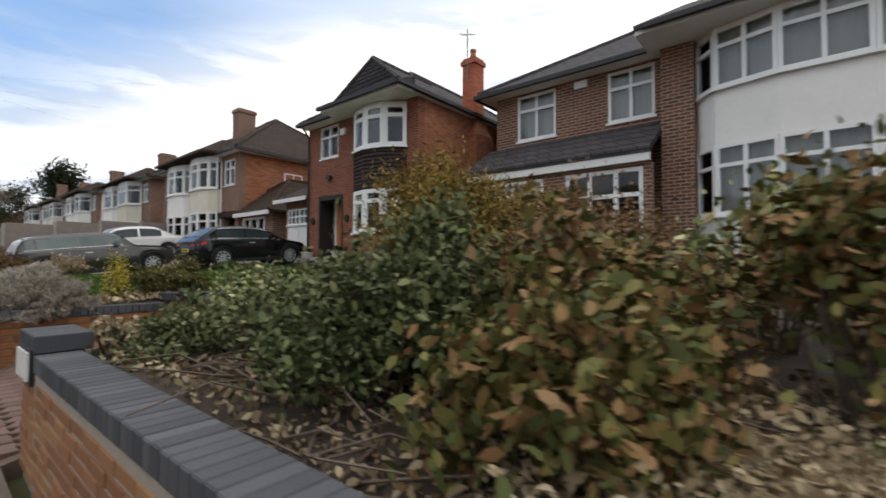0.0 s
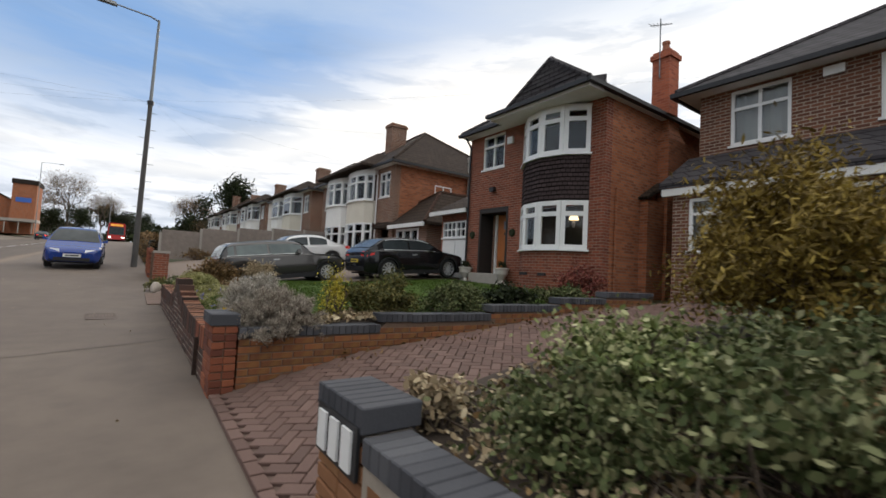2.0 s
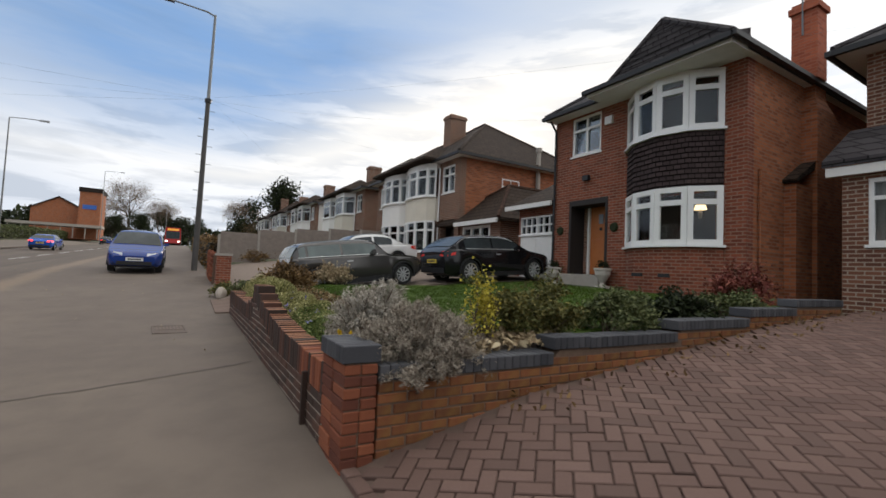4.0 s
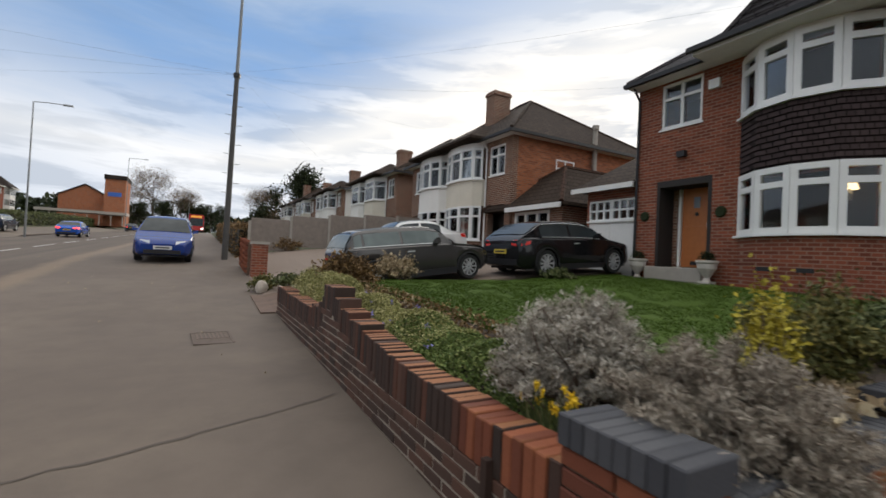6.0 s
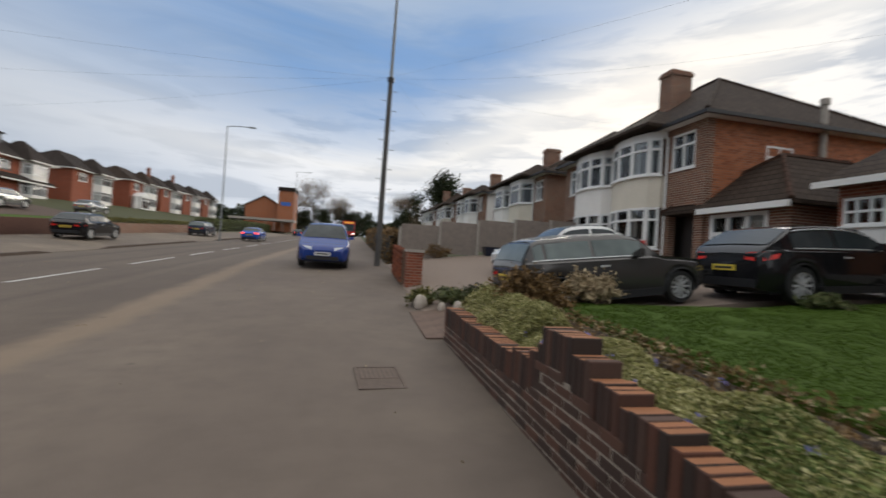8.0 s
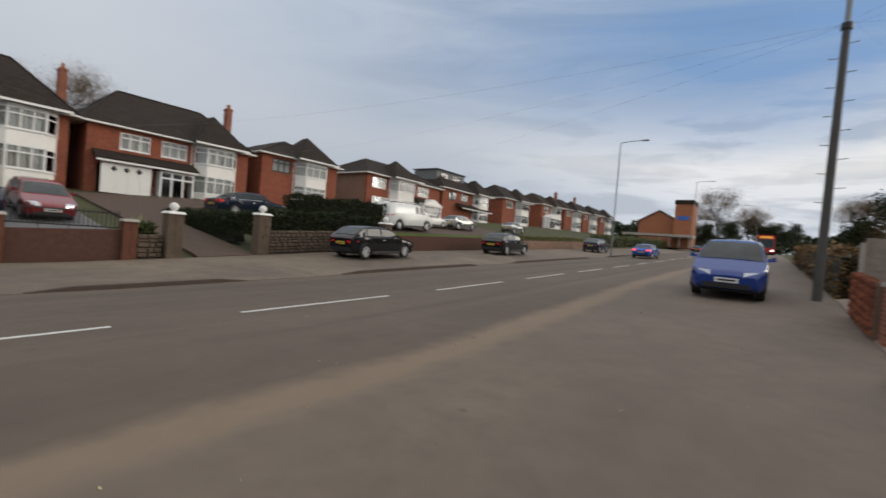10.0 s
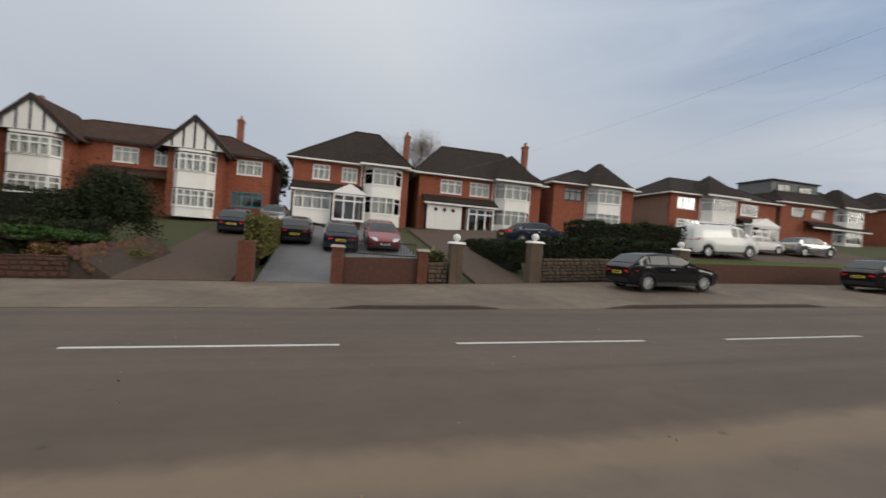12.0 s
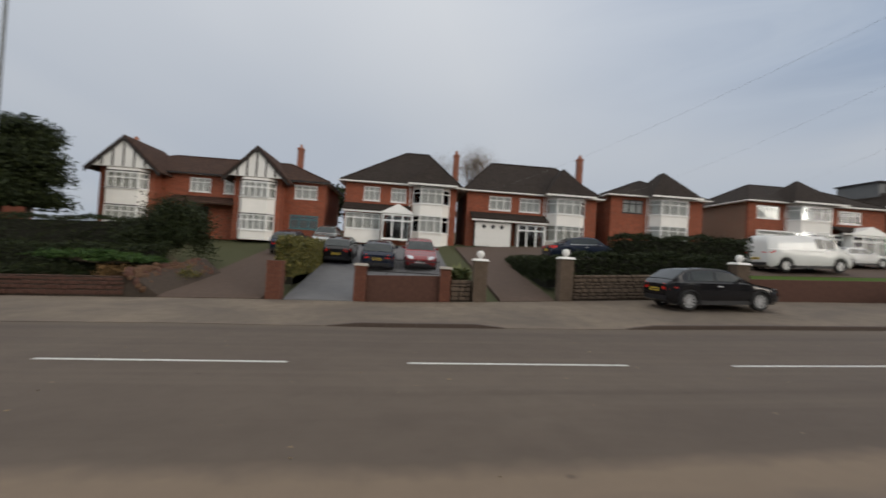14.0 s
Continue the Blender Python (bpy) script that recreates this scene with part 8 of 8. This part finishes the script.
for i, (x, y, h, lab, leaf) in enumerate((
        (-14.5, 165, 22, "large bare winter tree beside the road end", None), (-7, 170, 17, "bare winter tree in the distance", None), (-19, 175, 18, "bare tree beyond the hall", None),
        (11, 112, 12, "bare round-headed tree behind the houses", None), (13.5, 90, 12.5, "tall dark evergreen tree behind a fence", M_LEAF_DARK), (9.5, 92, 9.5, "bare bushy winter tree behind the fence", None),
        (-11, 150, 9, "dark evergreen tree beside the road", M_LEAF_DARK), (-16, 140, 7.5, "dark green tree before the hall", M_LEAF_DARK), (-5, 210, 14, "distant dark tree at the road's end", M_LEAF_DARK),
        (2, 215, 13, "distant dark tree far up the road", M_LEAF_DARK), (17.5, 27.5, 6.3, "pine-like tree behind the garage", M_LEAF_DARK))):
    tree("bare_tree" if leaf is None else "evergreen_tree", x, y, land(min(x, 20), y) - 0.2, h * (1.3 if leaf else 1.0), 3, lab, 240 + i, leaf or M_LEAF_BROWN, 6000 if leaf else 6000, 0.035 * h if leaf else 0.010 * h, 6 if leaf is None else 3, 0.02 * h)


def far_woods():
    rng = np.random.default_rng(77)
    n = 16000
    x = rng.uniform(-260, 260, n)
    y = 330 + rng.uniform(0, 60, n)
    hgt = 10 + 4 * np.sin(x * 0.05) + 3 * np.sin(x * 0.17 + 1)
    z = np.array([land(np.clip(a, -60, 60), b) for a, b in zip(x, y)]) + rng.uniform(0, 1, n) ** 0.7 * hgt
    tagged(new("far_woods", leaf_mesh("far_woods", np.stack([x, y, z], 1), 3.2, M_LEAF_DARK, rng)), "dark line of distant trees on the skyline", "trees", kind="stuff")


far_woods()

# ---------- same side, further up: fence, pierced wall, stones, urns ----------


def fence():
    F = thing("fence", pose(0.9, 26.2, 0), "weathered grey-brown wooden panel fence", "fence")
    n = 5
    w = 1.66
    for i in range(n + 1):
        x = i * w
        z = land(0.9 + x, 26.2)
        bm = bmesh.new()
        bx(bm, x - 0.05, x + 0.05, -0.05, 0.05, z - 0.2, z + 1.5)
        part("post", bm, M_CONCRETE, F)
    for i in range(n):
        x0, x1 = i * w + 0.052, (i + 1) * w - 0.052
        z = land(0.9 + (x0 + x1) / 2, 26.2)
        k = 8
        for j in range(k):
            bm = bmesh.new()
            za = z + 0.08 + j * 0.17
            solid(bm, [(x0, -0.014, za), (x1, -0.014, za), (x1, 0.006, za), (x0, 0.006, za)], [(x0, -0.002, za + 0.18), (x1, -0.002, za + 0.18), (x1, 0.008, za + 0.18), (x0, 0.008, za + 0.18)])
            part("board", bm, M_FENCE, F)


M_FENCE = plain("weathered_boards", (0.25, 0.21, 0.18), 0.95, var=0.35, scale=5, bump=0.5)
fence()
bush("bush", 2.4, 25.7, land(2.4, 25.7), (0.7, 0.4, 0.35), 900, 0.07, M_LEAF_BROWN, "brown bare plants at the foot of the fence", seed=140)


def planter():
    bm = bmesh.new()
    solid(bm, [(-0.3, -0.2, 0), (0.3, -0.2, 0), (0.3, 0.2, 0), (-0.3, 0.2, 0)], [(-0.36, -0.24, 0.36), (0.36, -0.24, 0.36), (0.36, 0.24, 0.36), (-0.36, 0.24, 0.36)])
    tagged(part("recycling_box", bm, C_NAVY, m=pose(4.6, 25.3, land(4.6, 25.3) + 0.02)), "dark blue plastic box on the gravel by the fence", "box")


planter()


def white_rock(x, y, s, label):
    bm = bmesh.new()
    bmesh.ops.create_icosphere(bm, subdivisions=2, radius=s)
    for v in bm.verts:
        v.co = Vector((v.co.x * 0.8, v.co.y * 0.7, v.co.z * 1.05)) * (1 + 0.22 * noise.noise(v.co * 6 + Vector((x, y, 0))))
    tagged(part("rock", bm, M_ROCK, m=pose(x, y, land(x, y) + s * 0.75)), label, "rock", "edging rocks")


M_ROCK = plain("pale_rock", (0.46, 0.40, 0.34), 0.95, var=0.2, bump=0.6)
white_rock(0.42, 16.75, 0.17, "pale upright rock at the edge of a drive")
for i, (x, y, s) in enumerate(((1.0, 15.9, 0.12), (1.35, 15.95, 0.10), (1.7, 15.85, 0.11), (0.75, 16.2, 0.10))):
    white_rock(x, y, s, "grey rockery stone among plants")
for i, (x, y, r, n, m, lab) in enumerate((
        (0.45, 17.1, (0.28, 0.30, 0.24), 1400, M_LEAF_OLIVE, "small rounded olive bush by the pavement"),
        (1.1, 16.5, (0.5, 0.5, 0.22), 1800, M_LEAF_GREEN, "low green rockery plants"),
        (1.8, 16.4, (0.5, 0.4, 0.25), 1600, M_LEAF_DARK, "dark green rockery plants"))):
    bush("bush", x, y, land(x, y), r, n, 0.06, m, lab, seed=150 + i)
for i in range(5):
    daffodil(1.0 + 0.25 * i, 16.5 + 0.1 * (i % 2), land(1.0 + 0.25 * i, 16.5) + 0.12, 30 + i, "daffodils in the rockery")


def urn(x, y):
    z = lawn_height(x, y) if y > 14 else 1.42
    U = thing("stone_urn", pose(x, y, z), "white stone urn planted with clipped greenery", "urn", "urns at the door")
    bm = bmesh.new()
    bx(bm, -0.13, 0.13, -0.13, 0.13, 0, 0.08)
    lathe(bm, [(0.08, 0.08), (0.06, 0.16), (0.10, 0.22), (0.19, 0.36), (0.20, 0.46), (0.23, 0.50), (0.23, 0.54), (0.17, 0.54)], 16)
    part("vase", bm, M_URN, U, smooth=False)
    rng = np.random.default_rng(5)
    p, c = clumps(rng, 500, 16, (0.15, 0.15, 0.13), spread=0.25)
    p[:, 2] += 0.60
    part("plant", leaf_mesh("plant", p, 0.04, M_LEAF_DARK, rng), M_LEAF_DARK, U)["kind"] = "stuff"


M_URN = plain("urn_stone", (0.58, 0.54, 0.48), 0.85, var=0.2)
urn(8.9, 13.5)
urn(8.9, 11.75)

# ---------- brick garden walls, brick by brick ----------
M_MORTAR = plain("mortar", (0.34, 0.29, 0.235), 1.0, var=0.3, scale=20, bump=0.4)
M_MORTAR_DARK = plain("dark_mortar", (0.17, 0.115, 0.082), 1.0, var=0.35, scale=20, bump=0.4)


def brick_mat(name, stops, moss=0.0, worn=None):
    k = Mat(name, 0.85, 0, 0.3)
    r = k.random()
    n1, n2 = k.noise(9, 5), k.noise(70, 3)
    col = k.ramp(k.math("ADD", k.math("MULTIPLY", r, 0.75), k.math("MULTIPLY", n1, 0.25)), stops)
    col = k.mix(k.math("MULTIPLY", n2, 0.35), col, scaled(stops[0][1], 0.5))
    if moss:
        col = k.mix(k.ramp(k.noise(2.2, 5), [(0.5, 0.0), (0.75, moss)]), col, (0.30, 0.18, 0.05))
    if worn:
        # faces that point up blend to the second colour, with a noisy edge
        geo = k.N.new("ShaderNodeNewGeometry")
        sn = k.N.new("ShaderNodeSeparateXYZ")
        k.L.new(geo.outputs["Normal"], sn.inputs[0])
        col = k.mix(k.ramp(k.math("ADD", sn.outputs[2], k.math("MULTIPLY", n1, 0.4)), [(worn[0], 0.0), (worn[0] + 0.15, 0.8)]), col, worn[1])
    k.color(col)
    k.bump(k.mix(0.4, n1, n2), 0.5, 0.006)
    return k.m


M_B_DARK = brick_mat("garden_brick_brown", [(0.1, (0.050, 0.033, 0.027)), (0.5, (0.080, 0.047, 0.036)), (0.9, (0.125, 0.062, 0.043))])
M_B_RED = brick_mat("garden_brick_red", [(0.1, (0.125, 0.042, 0.027)), (0.5, (0.215, 0.066, 0.034)), (0.9, (0.32, 0.105, 0.05))], 0.75)
M_B_OCHRE = brick_mat("garden_brick_ochre", [(0.1, (0.21, 0.095, 0.045)), (0.5, (0.28, 0.13, 0.06)), (0.9, (0.34, 0.18, 0.08))], 0.4)
# dark brown bricks whose upward faces go brighter orange
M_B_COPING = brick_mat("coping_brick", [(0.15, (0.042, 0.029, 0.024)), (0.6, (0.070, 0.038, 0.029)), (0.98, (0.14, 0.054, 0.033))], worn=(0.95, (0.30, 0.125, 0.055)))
M_B_BLUE = brick_mat("blue_brick", [(0.1, (0.050, 0.051, 0.058)), (0.5, (0.075, 0.076, 0.084)), (0.9, (0.105, 0.105, 0.112))])


def brick_mesh(l, w, h, mat):
    """A brick with knocked-off edges; length along x."""
    def make():
        bm = bmesh.new()
        bx(bm, -l / 2, l / 2, -w / 2, w / 2, 0, h)
        bmesh.ops.bevel(bm, geom=list(bm.edges), offset=0.006, segments=1, affect="EDGES")
        return mesh_of("brick", bm, mat)
    return cached(("brick", round(l, 3), round(w, 3), round(h, 3), mat.name), make)


JIT = random.Random(12)


def lay(parent, m, l, w, h, mat, name="brick"):
    calm = 0.35 if mat is M_B_BLUE else 1.0
    j = pose(*[calm * JIT.uniform(-s, s) for s in (0.003, 0.004, 0.002, 0.6, 0.6, 0.8)])
    return part(name, brick_mesh(l, w, h, mat), mat, parent, m=m @ j)


def course_wall(parent, ln, thick, base, top, mat):
    """Running-bond courses along local x from 0 to ln. base, top: functions of x."""
    bl, ch = 0.225, 0.075
    z = min(base(0), base(ln)) - 0.02
    row = 0
    while True:
        off = 0 if row % 2 else -bl / 2
        x, some = off, False
        while x < ln - 0.03:
            a, b = max(0, x), min(ln, x + bl)
            c = (a + b) / 2
            if b - a > 0.05 and z + ch > base(c) and z + ch <= top(c) + 0.012:
                lay(parent, pose(c, thick / 2, z + 0.005), b - a - 0.010, thick, ch - 0.010, mat)
                some = True
            elif z + ch <= top(c):
                some = True
            x += bl
        z += ch
        row += 1
        if not some or z > 4:
            break


def wall_core(parent, ln, thick, base, top, inset=0.006, mat=None):
    bm = bmesh.new()
    n = max(2, int(ln / 0.12))
    xs = np.linspace(0.006, ln - 0.006, n + 1)
    prev = None
    for x in xs:
        ring = [bm.verts.new(p) for p in ((x, inset, base(x) - 0.3), (x, thick - inset, base(x) - 0.3), (x, thick - inset, top(x) - 0.004), (x, inset, top(x) - 0.004))]
        if prev:
            for k in range(4):
                bm.faces.new((prev[k], prev[(k + 1) % 4], ring[(k + 1) % 4], ring[k]))
        else:
            bm.faces.new(ring)
        prev = ring
    bm.faces.new(prev[::-1])
    part("mortar", bm, mat or M_MORTAR, parent)


def rowlock(parent, x0, x1, y, depth, zf, h, mat, pitch=0.076, name="coping_brick"):
    """Bricks on edge side by side as a coping."""
    n = max(1, round((x1 - x0) / pitch))
    p = (x1 - x0) / n
    for i in range(n):
        c = x0 + (i + 0.5) * p
        lay(parent, pose(c, y, zf(c)), p - 0.004, depth, h, mat, name)


def house_number_pillar_wall():
    """Low wall of the brown house; runs from the pillar back along the pavement."""
    Wl = thing("garden_wall", pose(0.50, -3.0, 0, 0, 0, 90) @ pose(0, -0.22, 0), "low orange-brown brick wall capped with blue bricks", "wall", kind="structure")
    ln = 6.57
    base = lambda x: land(0.42, -3.0 + x)
    top = lambda x: 0.935
    wall_core(Wl, ln, 0.22, base, top)
    course_wall(Wl, ln, 0.22, base, top, M_B_OCHRE)
    rowlock(Wl, 0, ln, 0.11, 0.23, lambda x: 0.935, 0.105, M_B_BLUE)
    P = thing("gate_pillar", pose(0.51, 3.575, 0), "brick gate pillar with blue cap and number plate", "pillar")
    bm = bmesh.new()
    bx(bm, 0.02, 0.24, 0.02, 0.48, 0.0, 1.03)
    part("mortar", bm, M_MORTAR, P)
    z, row = land(0.5, 3.7) - 0.03, 0
    while z + 0.075 < 1.05:
        for k in range(2):
            for (c, l, turn) in (((0.055, 0.125 + 0.25 * k), 0.24, 90), ((0.205, 0.125 + 0.25 * k), 0.24, 90)):
                lay(P, pose(*c, z, 0, 0, turn), l, 0.105, 0.066, M_B_OCHRE)
        z += 0.075
        row += 1
    for k in range(7):
        lay(P, pose(0.13, 0.035 + k * 0.0717, 1.04), 0.29, 0.068, 0.11, M_B_BLUE, "cap_brick")
    bm = bmesh.new()
    bx(bm, -0.024, -0.008, 0.02, 0.46, 0.85, 1.07)
    pl = part("number_plate", bm, M_BLACK, P)
    for k in range(3):
        bm = bmesh.new()
        bx(bm, -0.037, -0.0245, 0.06 + k * 0.135, 0.15 + k * 0.135, 0.875, 1.045)
        part("plate_bar", bm, M_WHITE, pl, "plain white bar")


house_number_pillar_wall()


M_RUST = plain("rusted_iron", (0.055, 0.032, 0.024), 0.85, 0.2, var=0.4, scale=14)


def front_wall():
    """Dark brick wall of the red house, with a soldier coping that swoops up to a peak."""
    y0, y1 = 7.26, 14.35
    ln = y1 - y0
    Wl = thing("garden_wall", pose(0.42, y0, 0, 0, 0, 90) @ pose(0, -0.22, 0), "dark brick garden wall with stepped orange soldier coping", "wall", kind="structure")
    base = lambda x: land(0.42, y0 + x)
    steps = ((0.75, 0.985), (1.65, 1.0), (2.10, 1.035), (2.42, 1.08), (2.74, 1.14), (3.05, 1.20), (3.32, 1.28), (3.76, 1.38), (3.84, 1.25), (3.99, 1.17), (4.3, 1.10), (5.2, 1.05), (6.2, 1.06), (9.0, 1.09))
    tops = lambda x: next(t for e, t in steps if x < e)
    cut = lambda x: tops(x) - 0.225
    swoop = lambda x: float(np.interp(x, (0.4, 1.2, 1.9, 2.42), (0.985, 1.0, 1.04, 1.10))) if x < 2.42 else tops(x)
    wall_core(Wl, ln, 0.22, base, lambda x: cut(x) - 0.02)
    course_wall(Wl, ln, 0.22, base, cut, M_B_DARK)
    n = round(ln / 0.075)
    z0 = min(base(0), base(ln)) - 0.02
    for i in range(n):
        c = (i + 0.5) * ln / n
        z1 = swoop(c) + JIT.uniform(-0.008, 0.006)
        foot = z0 + 0.075 * math.floor((min(cut(c - 0.11), cut(c + 0.11), cut(c)) + 0.012 - z0) / 0.075)
        hgt = min(0.30, max(0.20, z1 - foot))
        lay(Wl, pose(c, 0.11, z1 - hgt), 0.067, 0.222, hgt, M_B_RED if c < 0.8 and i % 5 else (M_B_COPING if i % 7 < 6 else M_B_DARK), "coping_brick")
    bm = bmesh.new()
    bx(bm, 0.42, 0.465, 0.222, 0.262, base(0.5) - 0.05, base(0.5) + 0.42)
    part("iron_post", bm, M_RUST, Wl)


front_wall()


def drive_wall():
    """Wall along the block-paved drive, with the corner pier."""
    P = thing("gate_pillar", pose(0.41, 6.76, 0), "red-brick corner pillar with blue brick cap", "pillar")
    bm = bmesh.new()
    bx(bm, 0.02, 0.22, 0.02, 0.48, 0.0, 1.07)
    part("mortar", bm, M_MORTAR_DARK, P)
    z, row = 1.073 - 13 * 0.075, 0
    while z + 0.07 < 1.08:
        for k in range(2):
            off = 0.06 if row % 2 else 0.0
            lay(P, pose(0.06, 0.125 + 0.25 * k, z, 0, 0, 90), 0.24, 0.112, 0.066, M_B_RED)
            lay(P, pose(0.18, 0.125 + 0.25 * k, z, 0, 0, 90), 0.24, 0.112, 0.066, M_B_RED)
        z += 0.075
    for k in range(8):
        lay(P, pose(0.12, 0.03 + k * 0.063, 1.075), 0.27, 0.060, 0.115, M_B_BLUE, "cap_brick")
    Wl = thing("garden_wall", pose(0.66, 6.78, 0), "red-brick wall with blue coping stepping up along the drive", "wall", kind="structure")
    ln = 7.8
    base = lambda x: land(0.66 + x, 6.78)
    def top(x):
        for e, t in ((1.6, 0.945), (2.05, 1.07), (3.4, 1.06), (4.9, 1.18), (6.2, 1.30), (9, 1.42)):
            if x < e:
                return t
    wall_core(Wl, ln, 0.22, base, top, 0.006, M_MORTAR_DARK)
    course_wall(Wl, ln, 0.22, base, top, M_B_RED)
    x = 0.0
    for e in (1.6, 2.05, 3.4, 4.9, 6.2, ln):
        rowlock(Wl, x, e, 0.11, 0.25, lambda c: top(c), 0.105, M_B_BLUE)
        x = e


drive_wall()


def pierced_wall():
    """Orange openwork wall and pier beyond the second drive."""
    y0 = 20.15
    Wl = thing("openwork_wall", pose(0.50, y0, 0, 0, 0, 90), "orange brick openwork wall with slanted dark gaps", "wall")
    base = lambda x: land(0.6, y0 + x)
    wall_core(Wl, 2.6, 0.12, base, lambda x: base(x) + 0.95, 0.006, M_MORTAR_DARK)
    for r in range(12):
        for k in range(11):
            c = 0.12 + k * 0.235 + (0.06 if r % 2 else 0)
            if c > 2.5:
                continue
            lay(Wl, pose(c, 0.10, base(c) + 0.04 + r * 0.078, 0, 0, 25 if r % 2 else -25), 0.20, 0.10, 0.062, M_B_RED)
    P = thing("gate_pillar", pose(0.45, 19.6, land(0.5, 19.6)), "dark red brick gate pillar beyond the rockery", "pillar")
    bm = bmesh.new()
    bx(bm, 0, 0.42, 0, 0.42, -0.2, 0.95)
    part("shaft", bm, M_BRICK_RED, P)
    bm = bmesh.new()
    bx(bm, -0.03, 0.45, -0.03, 0.45, 0.951, 1.03)
    part("cap", bm, M_CONCRETE, P)


pierced_wall()
hedge(0.5, 1.1, 27.0, 60.0, 1.3, 4000, 0.12, M_LEAF_BROWN, "brown hedge along the pavement further up", 9)


def herringbone():
    """Blocks of the drive: the nearest are pieces of their own, the rest one mesh."""
    mat = brick_mat("drive_block", [(0.1, (0.112, 0.070, 0.057)), (0.5, (0.138, 0.084, 0.068)), (0.9, (0.172, 0.108, 0.088))])
    k = Mat("drive_block_far", 0.88, 0, 0.3)
    n = k.noise(30, 4)
    k.color(k.mix(k.math("MULTIPLY", n, 0.4), k.ramp(k.island(), [(0.1, (0.112, 0.070, 0.057)), (0.5, (0.138, 0.084, 0.068)), (0.9, (0.172, 0.108, 0.088))]), (0.08, 0.045, 0.038)))
    far_mat = k.m
    rest = bmesh.new()
    s = 0.105
    near = []
    c45 = math.cos(radians(45))
    for i in range(-70, 110):
        for j in range(-70, 110):
            # 2 x 1 blocks: where i + j leaves 0 mod 4 one lies along i, 2 mod 4 along j
            r = (i - j) % 4
            if r == 0:
                cx, cy, turn = i + 1.0, j + 0.5, 0
            elif r == 3:
                cx, cy, turn = i + 0.5, j + 1.0, 90
            else:
                continue
            x, y = (cx - cy) * c45 * s + 4.0, (cx + cy) * c45 * s + 1.2
            if 0.60 < x < 9.3 and 4.14 < y < 6.72:
                near.append((x, y, turn + 45))
    near.sort(key=lambda p: (p[0] - 1.5) ** 2 + (p[1] - 5.4) ** 2)
    me = cached("drive_block", lambda: mesh_of("block", block_bm(s), mat))
    for q, (x, y, turn) in enumerate(near):
        gx = (land(x + 0.1, y) - land(x - 0.1, y)) / 0.2
        gy = (land(x, y + 0.1) - land(x, y - 0.1)) / 0.2
        nrm = Vector((-gx, -gy, 1)).normalized()
        tilt = Vector((0, 0, 1)).rotation_difference(nrm).to_matrix().to_4x4()
        m = Matrix.Translation((x, y, land(x, y) - 0.03 + JIT.uniform(0, 0.004))) @ tilt @ pose(0, 0, 0, 0, 0, turn)
        if q < 290:
            part("paving_block", me, None, DRIVE_BED, m=m)
        else:
            b = block_bm(s)
            for v in b.verts:
                v.co = m @ v.co
            vm = {v: rest.verts.new(v.co) for v in b.verts}
            for f in b.faces:
                rest.faces.new([vm[v] for v in f.verts])
            b.free()
    part("paving_blocks", rest, far_mat, DRIVE_BED)["kind"] = "stuff"
    y = 4.16
    while y < 6.7:
        part("edging_block", me, None, DRIVE_BED, m=pose(0.475, y + 0.1, land(0.475, y + 0.1) - 0.028, 0, 0, 90))
        y += 0.208


def block_bm(s):
    bm = bmesh.new()
    l, w, t, c = s * 0.965, s * 0.465, 0.055, 0.006
    lo = [(-l, -w, 0), (l, -w, 0), (l, w, 0), (-l, w, 0)]
    mid = [(x, y, t - c) for x, y, _ in lo]
    top = [(x - math.copysign(c, x), y - math.copysign(c, y), t) for x, y, _ in lo]
    a, b, d = [[bm.verts.new(p) for p in r] for r in (lo, mid, top)]
    for p, q in ((a, b), (b, d)):
        for k in range(4):
            bm.faces.new((p[k], p[(k + 1) % 4], q[(k + 1) % 4], q[k]))
    bm.faces.new(d)
    return bm


herringbone()
